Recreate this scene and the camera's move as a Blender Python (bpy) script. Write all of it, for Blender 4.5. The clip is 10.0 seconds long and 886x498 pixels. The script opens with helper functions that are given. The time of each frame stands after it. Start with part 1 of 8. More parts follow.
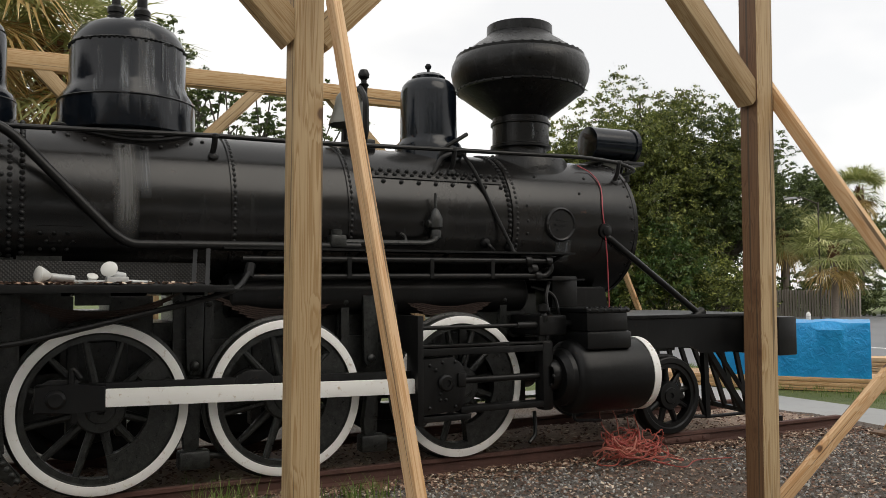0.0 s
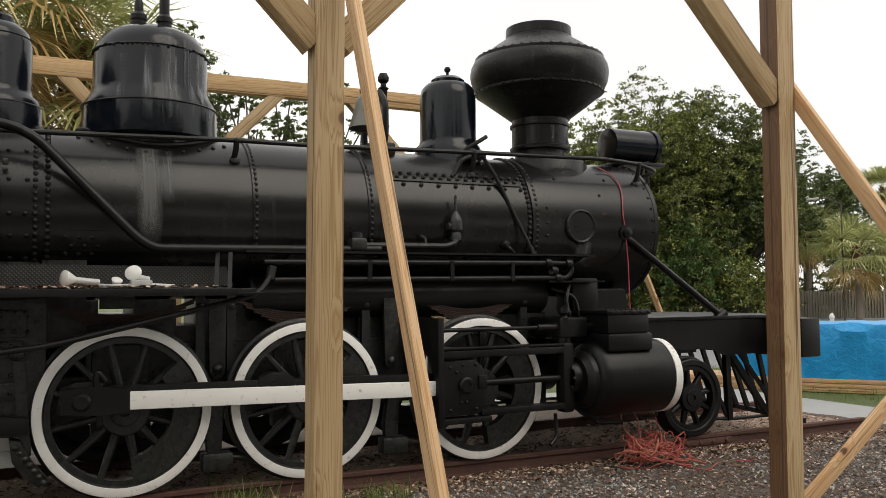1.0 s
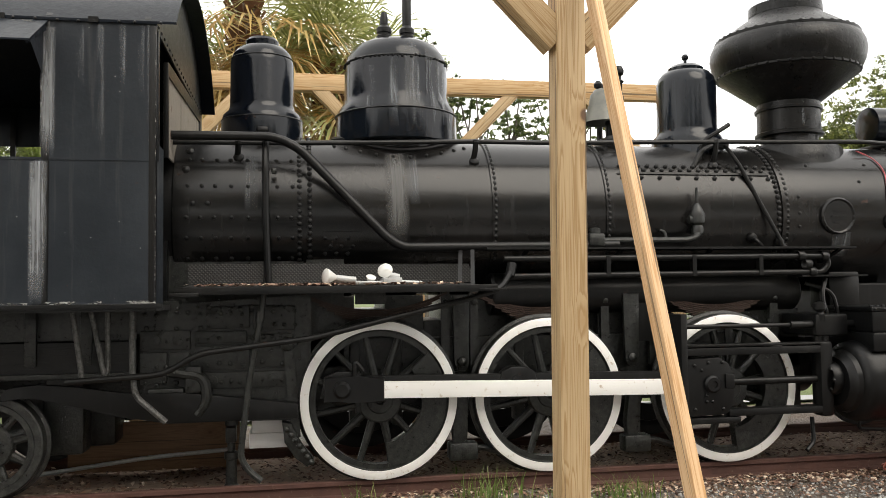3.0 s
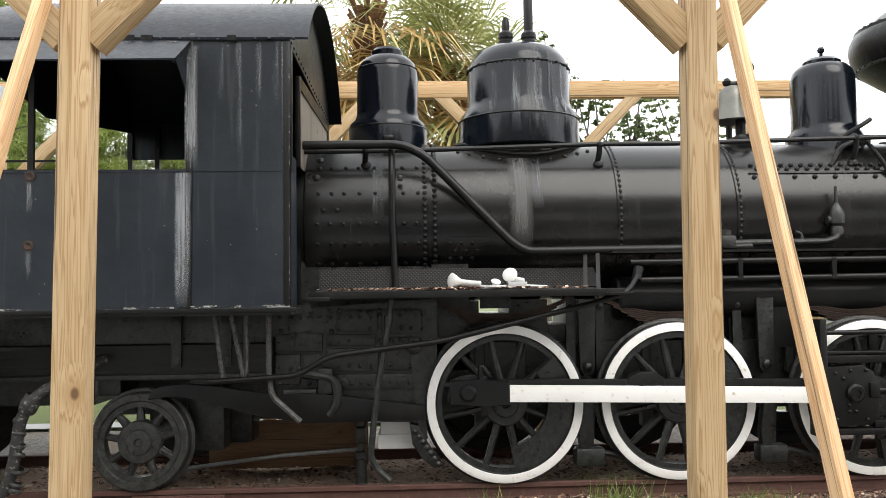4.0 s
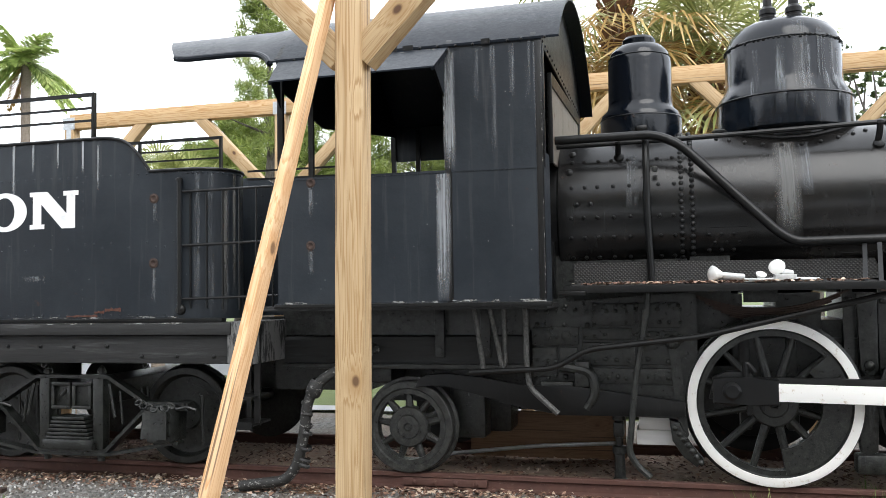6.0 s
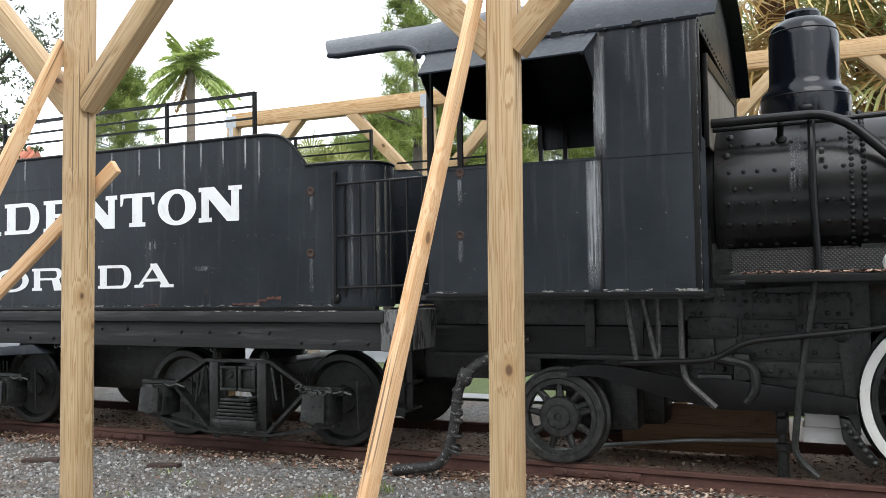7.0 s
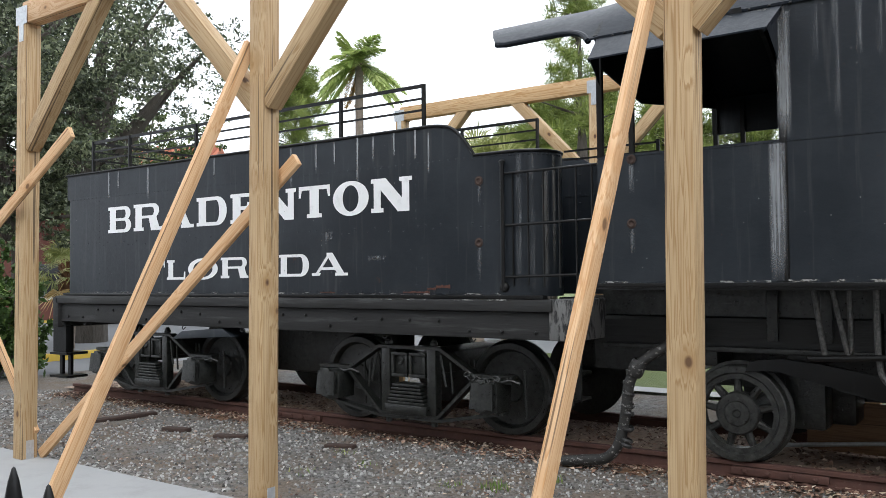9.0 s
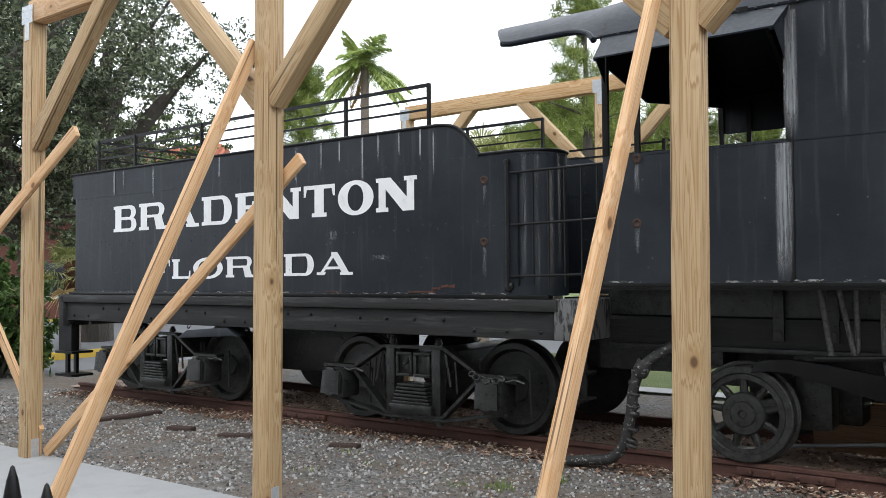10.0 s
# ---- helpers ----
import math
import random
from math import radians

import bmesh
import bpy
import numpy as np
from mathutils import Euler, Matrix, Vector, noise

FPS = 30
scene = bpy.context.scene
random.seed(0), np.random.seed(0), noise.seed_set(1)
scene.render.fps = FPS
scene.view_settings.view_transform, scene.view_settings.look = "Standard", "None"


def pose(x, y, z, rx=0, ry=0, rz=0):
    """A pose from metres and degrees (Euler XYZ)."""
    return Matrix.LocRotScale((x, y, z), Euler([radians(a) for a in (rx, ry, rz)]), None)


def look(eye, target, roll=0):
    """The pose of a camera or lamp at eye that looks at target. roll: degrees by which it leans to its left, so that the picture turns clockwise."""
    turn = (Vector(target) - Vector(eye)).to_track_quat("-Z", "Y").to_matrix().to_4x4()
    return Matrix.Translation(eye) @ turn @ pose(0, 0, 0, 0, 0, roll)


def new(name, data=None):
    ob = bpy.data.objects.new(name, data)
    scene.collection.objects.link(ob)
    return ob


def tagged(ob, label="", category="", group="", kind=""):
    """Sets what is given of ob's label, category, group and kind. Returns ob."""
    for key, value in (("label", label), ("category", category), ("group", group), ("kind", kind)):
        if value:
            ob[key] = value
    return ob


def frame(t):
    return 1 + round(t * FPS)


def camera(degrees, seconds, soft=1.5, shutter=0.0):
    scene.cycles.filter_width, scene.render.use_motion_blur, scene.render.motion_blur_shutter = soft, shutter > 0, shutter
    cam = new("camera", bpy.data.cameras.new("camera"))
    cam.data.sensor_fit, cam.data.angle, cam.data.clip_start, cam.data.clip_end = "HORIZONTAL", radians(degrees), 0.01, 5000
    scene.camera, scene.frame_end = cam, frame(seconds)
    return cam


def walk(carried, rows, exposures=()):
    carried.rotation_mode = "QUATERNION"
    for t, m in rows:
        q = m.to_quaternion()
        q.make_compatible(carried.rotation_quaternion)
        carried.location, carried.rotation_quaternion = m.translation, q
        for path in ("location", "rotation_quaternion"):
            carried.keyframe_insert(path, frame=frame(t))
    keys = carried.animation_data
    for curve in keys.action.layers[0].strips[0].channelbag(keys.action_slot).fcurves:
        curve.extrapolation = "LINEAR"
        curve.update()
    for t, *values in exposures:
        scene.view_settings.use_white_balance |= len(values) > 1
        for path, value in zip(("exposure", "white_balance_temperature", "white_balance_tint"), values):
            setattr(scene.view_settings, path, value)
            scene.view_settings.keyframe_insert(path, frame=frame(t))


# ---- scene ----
cam = camera(55.53, 10.0, soft=0.6)
PATH = [
    (0.0, pose(-0.574, -6.459, 1.589, 92.810, 0.354, -27.109)),
    (0.5, pose(-0.577, -6.469, 1.589, 92.899, 0.463, -26.683)),
    (1.0, pose(-0.588, -6.469, 1.588, 92.996, 0.554, -25.793)),
    (1.5, pose(-0.602, -6.465, 1.584, 92.849, 0.692, -23.434)),
    (2.0, pose(-0.622, -6.479, 1.585, 92.779, 0.679, -19.694)),
    (2.5, pose(-0.644, -6.493, 1.583, 92.820, 0.744, -14.632)),
    (3.0, pose(-0.671, -6.499, 1.589, 92.879, 0.725, -10.247)),
    (3.2, pose(-0.677, -6.503, 1.586, 92.986, 0.719, -8.514)),
    (4.3, pose(-0.739, -6.533, 1.594, 93.266, 0.755, 0.212)),
    (4.5, pose(-0.742, -6.536, 1.596, 93.158, 0.754, 1.983)),
    (5.0, pose(-0.750, -6.546, 1.597, 93.110, 0.927, 6.184)),
    (5.5, pose(-0.744, -6.573, 1.608, 92.997, 1.030, 9.634)),
    (5.7, pose(-0.745, -6.581, 1.612, 92.988, 0.990, 11.627)),
    (6.8, pose(-0.782, -6.588, 1.616, 92.377, 0.873, 22.614)),
    (7.0, pose(-0.795, -6.589, 1.613, 92.320, 0.890, 24.458)),
    (7.5, pose(-0.817, -6.580, 1.611, 92.049, 0.859, 27.802)),
    (8.0, pose(-0.834, -6.593, 1.608, 91.962, 0.741, 30.945)),
    (8.5, pose(-0.846, -6.588, 1.605, 91.894, 0.613, 33.912)),
    (9.0, pose(-0.855, -6.597, 1.598, 91.847, 0.585, 35.411)),
    (9.5, pose(-0.859, -6.593, 1.599, 91.809, 0.522, 35.613)),
    (10.0, pose(-0.859, -6.583, 1.595, 91.839, 0.479, 35.775)),
]
# the phone's own exposure drifts as it turns
walk(cam, PATH, exposures=[(0.0, -0.62, 6700, 10), (1.0, -0.52, 6850, 10), (2.0, -0.10, 6900, 10), (2.5, 0.09, 6900, 10), (4.5, 0.60, 6250, 10), (5.5, 0.66, 6150, 10), (7.0, 0.38, 6000, 9), (8.5, 0.10, 6000, 10), (10.0, 0.04, 6000, 10)])

# ---- world and light ----
world = bpy.data.worlds.new("overcast_sky")
scene.world = world
world.use_nodes = True
wn, wl = world.node_tree.nodes, world.node_tree.links
sky = wn.new("ShaderNodeTexSky")
sky.sky_type, sky.sun_disc = "NISHITA", False
sky.sun_elevation, sky.sun_rotation = radians(50), radians(125)
sky_scale = wn.new("ShaderNodeVectorMath")
sky_scale.operation = "SCALE"
sky_scale.inputs["Scale"].default_value = 0.15
wl.new(sky.outputs["Color"], sky_scale.inputs[0])
wtc = wn.new("ShaderNodeTexCoord")
wmap = wn.new("ShaderNodeMapping")
wmap.inputs["Scale"].default_value = (1.0, 1.0, 2.6)
wmap.inputs["Location"].default_value = (0.35, 0.1, 0.2)
wl.new(wtc.outputs["Generated"], wmap.inputs["Vector"])
cloud = wn.new("ShaderNodeTexNoise")
cloud.inputs["Scale"].default_value, cloud.inputs["Detail"].default_value = 1.7, 5.0
cloud.inputs["Roughness"].default_value = 0.45
wl.new(wmap.outputs["Vector"], cloud.inputs["Vector"])
cramp = wn.new("ShaderNodeValToRGB")
cramp.color_ramp.elements[0].position, cramp.color_ramp.elements[1].position = 0.26, 0.36
cramp.color_ramp.elements[0].color, cramp.color_ramp.elements[1].color = (0.80, 0.80, 0.80, 1), (1, 1, 1, 1)
# the cover thins out over the street end of the track
thin = wn.new("ShaderNodeVectorMath")
thin.operation = "DOT_PRODUCT"
wl.new(wtc.outputs["Generated"], thin.inputs[0])
thin.inputs[1].default_value = Vector((0.80, 0.55, 0.24)).normalized()
thin_ramp = wn.new("ShaderNodeMapRange")
thin_ramp.interpolation_type = "SMOOTHSTEP"
thin_ramp.inputs["From Min"].default_value, thin_ramp.inputs["From Max"].default_value = 0.90, 0.995
thin_ramp.inputs["To Min"].default_value, thin_ramp.inputs["To Max"].default_value = 0.0, 0.17
wl.new(thin.outputs["Value"], thin_ramp.inputs["Value"])
cover = wn.new("ShaderNodeMath")
cover.operation = "SUBTRACT"
wl.new(cloud.outputs["Fac"], cover.inputs[0])
wl.new(thin_ramp.outputs["Result"], cover.inputs[1])
wl.new(cover.outputs["Value"], cramp.inputs["Fac"])
wmix = wn.new("ShaderNodeMix")
wmix.data_type = "RGBA"
wl.new(cramp.outputs["Color"], wmix.inputs["Factor"])
wl.new(sky_scale.outputs["Vector"], wmix.inputs["A"])
wmix.inputs["B"].default_value = (1.68, 1.69, 1.70, 1)
bg = wn["Background"]
bg.inputs["Strength"].default_value = 1.0
wl.new(wmix.outputs["Result"], bg.inputs["Color"])

sun_data = bpy.data.lights.new("sun", "SUN")
sun_data.energy, sun_data.angle, sun_data.color = 1.5, radians(40), (1.0, 0.94, 0.85)
sun = new("sun", sun_data)
sun.matrix_world = look((3.2, -5.6, 7.8), (0, 0, 0))

# ---- materials ----
class Mat:
    """A node material under construction, with short ways to add nodes."""

    def __init__(self, name, rough=0.5, metal=0.0):
        self.m = bpy.data.materials.new(name)
        self.m.use_nodes = True
        self.n, self.l = self.m.node_tree.nodes, self.m.node_tree.links
        self.b = self.n["Principled BSDF"]
        self.b.inputs["Roughness"].default_value, self.b.inputs["Metallic"].default_value = rough, metal
        self.tc = self.n.new("ShaderNodeTexCoord")

    def vec(self, scale=(1, 1, 1), coord="Object", loc=(0, 0, 0)):
        mp = self.n.new("ShaderNodeMapping")
        mp.inputs["Scale"].default_value, mp.inputs["Location"].default_value = scale, loc
        self.l.new(self.tc.outputs[coord], mp.inputs["Vector"])
        return mp.outputs["Vector"]

    def world_vec(self, scale=(1, 1, 1), loc=(0, 0, 0)):
        g = self.n.new("ShaderNodeNewGeometry")
        mp = self.n.new("ShaderNodeMapping")
        mp.inputs["Scale"].default_value, mp.inputs["Location"].default_value = scale, loc
        self.l.new(g.outputs["Position"], mp.inputs["Vector"])
        return mp.outputs["Vector"]

    def noise(self, vec, scale=5, detail=4, rough=0.55, distort=0.0):
        t = self.n.new("ShaderNodeTexNoise")
        t.inputs["Scale"].default_value, t.inputs["Detail"].default_value = scale, detail
        t.inputs["Roughness"].default_value, t.inputs["Distortion"].default_value = rough, distort
        self.l.new(vec, t.inputs["Vector"])
        return t.outputs["Fac"]

    def voronoi(self, vec, scale=10, out="Distance", feature="F1"):
        t = self.n.new("ShaderNodeTexVoronoi")
        t.feature = feature
        t.inputs["Scale"].default_value = scale
        self.l.new(vec, t.inputs["Vector"])
        return t.outputs[out]

    def ramp(self, fac, stops):
        r = self.n.new("ShaderNodeValToRGB")
        while len(r.color_ramp.elements) < len(stops):
            r.color_ramp.elements.new(0.5)
        for e, (p, c) in zip(r.color_ramp.elements, stops):
            e.position = p
            e.color = (*c, 1) if isinstance(c, tuple) else (c, c, c, 1)
        self.l.new(fac, r.inputs["Fac"])
        return r.outputs["Color"]

    def mix(self, fac, a, b, mode="MIX"):
        x = self.n.new("ShaderNodeMix")
        x.data_type, x.blend_type = "RGBA", mode
        for key, value in (("Factor", fac), ("A", a), ("B", b)):
            if isinstance(value, (int, float)):
                x.inputs[key].default_value = value
            elif isinstance(value, tuple):
                x.inputs[key].default_value = (*value, 1)
            else:
                self.l.new(value, x.inputs[key])
        return x.outputs["Result"]

    def math(self, op, a, b=0.0):
        x = self.n.new("ShaderNodeMath")
        x.operation = op
        for i, value in enumerate((a, b)):
            if isinstance(value, (int, float)):
                x.inputs[i].default_value = value
            else:
                self.l.new(value, x.inputs[i])
        return x.outputs["Value"]

    def random(self):
        return self.n.new("ShaderNodeObjectInfo").outputs["Random"]

    def island(self):
        return self.n.new("ShaderNodeNewGeometry").outputs["Random Per Island"]

    def color(self, c):
        if isinstance(c, tuple):
            self.b.inputs["Base Color"].default_value = (*c, 1)
        else:
            self.l.new(c, self.b.inputs["Base Color"])
        return self

    def rough(self, fac, lo, hi):
        mr = self.n.new("ShaderNodeMapRange")
        mr.inputs["To Min"].default_value, mr.inputs["To Max"].default_value = lo, hi
        self.l.new(fac, mr.inputs["Value"])
        self.l.new(mr.outputs["Result"], self.b.inputs["Roughness"])
        return self

    def bump(self, height, strength=0.3, dist=0.01):
        b = self.n.new("ShaderNodeBump")
        b.inputs["Strength"].default_value, b.inputs["Distance"].default_value = strength, dist
        self.l.new(height, b.inputs["Height"])
        self.l.new(b.outputs["Normal"], self.b.inputs["Normal"])
        return self


def black_paint(name, base=(0.006, 0.0062, 0.0066), worn=(0.015, 0.0148, 0.0145), lo=0.22, hi=0.42, streak=0.2, dent=0.25, spec=0.45, chips=0.0):
    m = Mat(name)
    p = m.world_vec()
    big = m.noise(p, 1.3, 5, 0.6)
    fine = m.noise(p, 38, 3, 0.6)
    runs = m.noise(m.world_vec((9, 9, 0.55)), 1.6, 4, 0.6)
    c = m.mix(m.ramp(big, [(0.42, 0.0), (0.68, 1.0)]), base, worn)
    c = m.mix(m.math("MULTIPLY", m.ramp(runs, [(0.56, 0.0), (0.74, 1.0)]), streak), c, (0.075, 0.077, 0.078))
    rust = m.math("MULTIPLY", m.ramp(m.noise(p, 5, 6, 0.7), [(0.66, 0.0), (0.72, 1.0)]), 0.6)
    c = m.mix(rust, c, (0.06, 0.026, 0.014))
    m.color(c)
    speck = m.ramp(m.voronoi(m.world_vec(), 9, "Distance"), [(0.0, 1.0), (0.055, 0.0)])
    c = m.mix(m.math("MULTIPLY", speck, chips), c, (0.34, 0.34, 0.33))
    m.color(c)
    smear = m.noise(m.world_vec((3, 3, 0.8)), 3.5, 5, 0.65)
    mottle = m.ramp(m.noise(m.world_vec(loc=(5, 2, 7)), 21, 5, 0.72), [(0.36, 0.0), (0.66, 1.0)])
    m.rough(m.mix(0.22, m.mix(0.3, m.mix(0.4, big, fine), smear), mottle), lo - 0.05, hi + 0.12)
    m.b.inputs["Specular IOR Level"].default_value = spec
    m.bump(m.mix(0.35, m.mix(0.22, m.noise(p, 3.2, 2, 0.5), mottle), fine), dent, 0.007)
    return m.m


BLACK = black_paint("satin_black_enamel", (0.004, 0.0042, 0.0045), (0.0105, 0.0102, 0.0098), 0.22, 0.45, 0.12, 0.35, 0.28)
BOILER = black_paint("brownish_black_boiler_paint", (0.0045, 0.0046, 0.0047), (0.0155, 0.0142, 0.0134), 0.19, 0.22, 0.10, 0.14, 0.36)
GLOSS = black_paint("glossy_black_dome_paint", (0.0028, 0.0042, 0.0072), (0.0065, 0.0098, 0.0150), 0.06, 0.18, 0.10, 0.22, 0.34)
STACK_PAINT = black_paint("dented_black_stack_paint", (0.0045, 0.0046, 0.005), (0.013, 0.0122, 0.0115), 0.15, 0.42, 0.3, 0.9, 0.28)
PANEL = black_paint("weathered_black_sheet_paint", (0.0105, 0.0142, 0.0195), (0.0230, 0.0285, 0.0350), 0.28, 0.56, 0.40, 0.35, 0.33, 0.9)
ROOF = black_paint("tarred_black_roof_sheet", (0.0045, 0.0068, 0.0110), (0.0100, 0.0138, 0.0195), 0.24, 0.44, 0.15, 0.4, 0.15)



def ironwork(name, dark, dusty, flecks, amount):
    m = Mat(name)
    p = m.world_vec()
    dust = m.noise(p, 18, 9, 0.74)
    crust = m.noise(p, 52, 6, 0.74)
    c = m.mix(m.ramp(dust, [(0.44, 0.0), (0.66, 1.0)]), dark, dusty)
    c = m.mix(m.ramp(crust, [(0.57, 0.0), (0.70, amount)]), c, flecks)
    c = m.mix(m.ramp(m.noise(m.world_vec(loc=(3, 8, 1)), 7, 6, 0.7), [(0.64, 0.0), (0.74, 0.4)]), c, (0.045, 0.027, 0.02))
    c = m.mix(m.ramp(m.voronoi(p, 24), [(0.0, 0.7), (0.07, 0.0)]), c, (0.18, 0.175, 0.16))
    m.color(c)
    m.rough(m.mix(0.5, crust, dust), 0.08, 0.55)
    m.b.inputs["Specular IOR Level"].default_value = 0.5
    m.bump(m.mix(0.4, crust, dust), 0.8, 0.008)
    return m.m


GRIME = ironwork("grimy_black_ironwork", (0.0058, 0.0066, 0.0061), (0.028, 0.030, 0.027), (0.075, 0.076, 0.067), 0.5)
DUSTY = ironwork("dusty_grey_ironwork", (0.012, 0.0125, 0.0118), (0.052, 0.054, 0.049), (0.10, 0.10, 0.092), 0.6)

m = Mat("white_rim_paint", 0.5)
p = m.world_vec()
m.color(m.mix(m.ramp(m.noise(p, 13, 6, 0.75), [(0.585, 0.0), (0.68, 1.0)]), (0.87, 0.86, 0.83), (0.55, 0.46, 0.36)))
m.bump(m.noise(p, 60, 3), 0.25, 0.003)
WHITE = m.m

m = Mat("white_letter_paint", 0.45)
p = m.world_vec()
m.color(m.mix(m.ramp(m.noise(p, 14, 5, 0.7), [(0.55, 0.0), (0.8, 1.0)]), (0.82, 0.83, 0.84), (0.6, 0.61, 0.62)))
LETTER = m.m


def stain(name, dark, pale, density, fade=(0.0, 0.25, 0.8, 1.0), solid=0.0):
    """A thin run of dried water: fine upright lines that let the paint show between them."""
    m = Mat(name, 0.7)
    fine = m.noise(m.world_vec((70, 0.8, 1.2)), 1.0, 3, 0.6)
    soft = m.noise(m.world_vec((16, 1.2, 1.6)), 1.0, 4, 0.6)
    m.color(m.mix(fine, dark, pale))
    lines = m.ramp(m.mix(0.5, fine, soft), [(0.40, 0.0), (0.60, 1.0)])
    lines = m.math("ADD", m.math("MULTIPLY", lines, 1.0 - solid), solid)
    sep = m.n.new("ShaderNodeSeparateXYZ")
    m.l.new(m.tc.outputs["Generated"], sep.inputs[0])
    side = m.ramp(sep.outputs["X"], [(0.0, 0.0), (0.3, 1.0), (0.7, 1.0), (1.0, 0.0)])
    ends = m.ramp(sep.outputs["Z"], [(fade[0], 0.0), (fade[1], 0.8), (fade[2], 1.0), (fade[3], 0.7)])
    a = m.math("MULTIPLY", m.math("MULTIPLY", lines, side), m.math("MULTIPLY", ends, density))
    m.l.new(a, m.b.inputs["Alpha"])
    return m.m


DRIP = stain("dried_drip_stain", (0.06, 0.065, 0.072), (0.24, 0.255, 0.27), 0.8)
LIME = stain("pale_lime_stain", (0.16, 0.17, 0.18), (0.46, 0.48, 0.50), 0.95, solid=0.3)
FAINT = stain("faint_grey_run", (0.085, 0.084, 0.082), (0.16, 0.16, 0.157), 0.95, solid=0.75)
m = Mat("chipped_pale_edge", 0.8)
ch = m.noise(m.world_vec((22, 22, 40)), 1.0, 4, 0.7)
m.color(m.mix(ch, (0.06, 0.06, 0.058), (0.45, 0.45, 0.43)))
m.l.new(m.ramp(m.noise(m.world_vec((9, 9, 30)), 1.0, 5, 0.75), [(0.53, 0.0), (0.60, 1.0)]), m.b.inputs["Alpha"])
CHIP = m.m

m = Mat("rusted_flaking_iron", 0.85)
p = m.world_vec()
m.color(m.mix(m.noise(p, 30, 5), (0.03, 0.014, 0.011), (0.15, 0.06, 0.038)))
m.bump(m.noise(p, 50, 4), 0.5, 0.004)
RUST = m.m

m = Mat("dark_rotten_rust", 0.9)
p = m.world_vec()
m.color(m.mix(m.noise(p, 26, 5), (0.02, 0.014, 0.012), (0.075, 0.045, 0.034)))
m.bump(m.noise(p, 30, 5), 0.7, 0.008)
ROT = m.m

m = Mat("rusty_rail_steel", 0.8)
p = m.world_vec()
c = m.mix(m.noise(p, 7, 6, 0.65), (0.045, 0.022, 0.017), (0.125, 0.056, 0.042))
c = m.mix(m.ramp(m.noise(p, 40, 4), [(0.62, 0.0), (0.75, 0.6)]), c, (0.16, 0.11, 0.085))
m.color(c)
m.bump(m.noise(p, 70, 4), 0.4, 0.003)
RAIL = m.m

m = Mat("dull_brass_bell", 0.42, 0.85)
m.color(m.mix(m.noise(m.world_vec(), 12, 4), (0.10, 0.105, 0.10), (0.21, 0.20, 0.17)))
BELL = m.m

m = Mat("galvanised_steel", 0.42, 0.7)
p = m.world_vec()
m.color(m.mix(m.voronoi(p, 45, "Color"), (0.5, 0.52, 0.54), (0.62, 0.64, 0.66)))
GALV = m.m

m = Mat("silver_lamp_paint", 0.35, 0.2)
m.color(m.mix(m.noise(m.world_vec(), 30, 3), (0.42, 0.43, 0.43), (0.6, 0.6, 0.59)))
SILVER = m.m

m = Mat("worn_pale_pipe", 0.5, 0.2)
p = m.world_vec()
c = m.mix(m.ramp(m.noise(p, 48, 5, 0.7), [(0.38, 0.0), (0.64, 1.0)]), (0.032, 0.032, 0.031), (0.12, 0.118, 0.112))
m.color(m.mix(m.ramp(m.noise(m.world_vec(loc=(4, 1, 9)), 26, 5), [(0.62, 0.0), (0.74, 0.5)]), c, (0.075, 0.045, 0.03)))
PIPE = m.m

m = Mat("milky_lamp_glass", 0.12)
m.color((0.82, 0.82, 0.79))
m.b.inputs["Transmission Weight"].default_value = 0.15
MILK = m.m


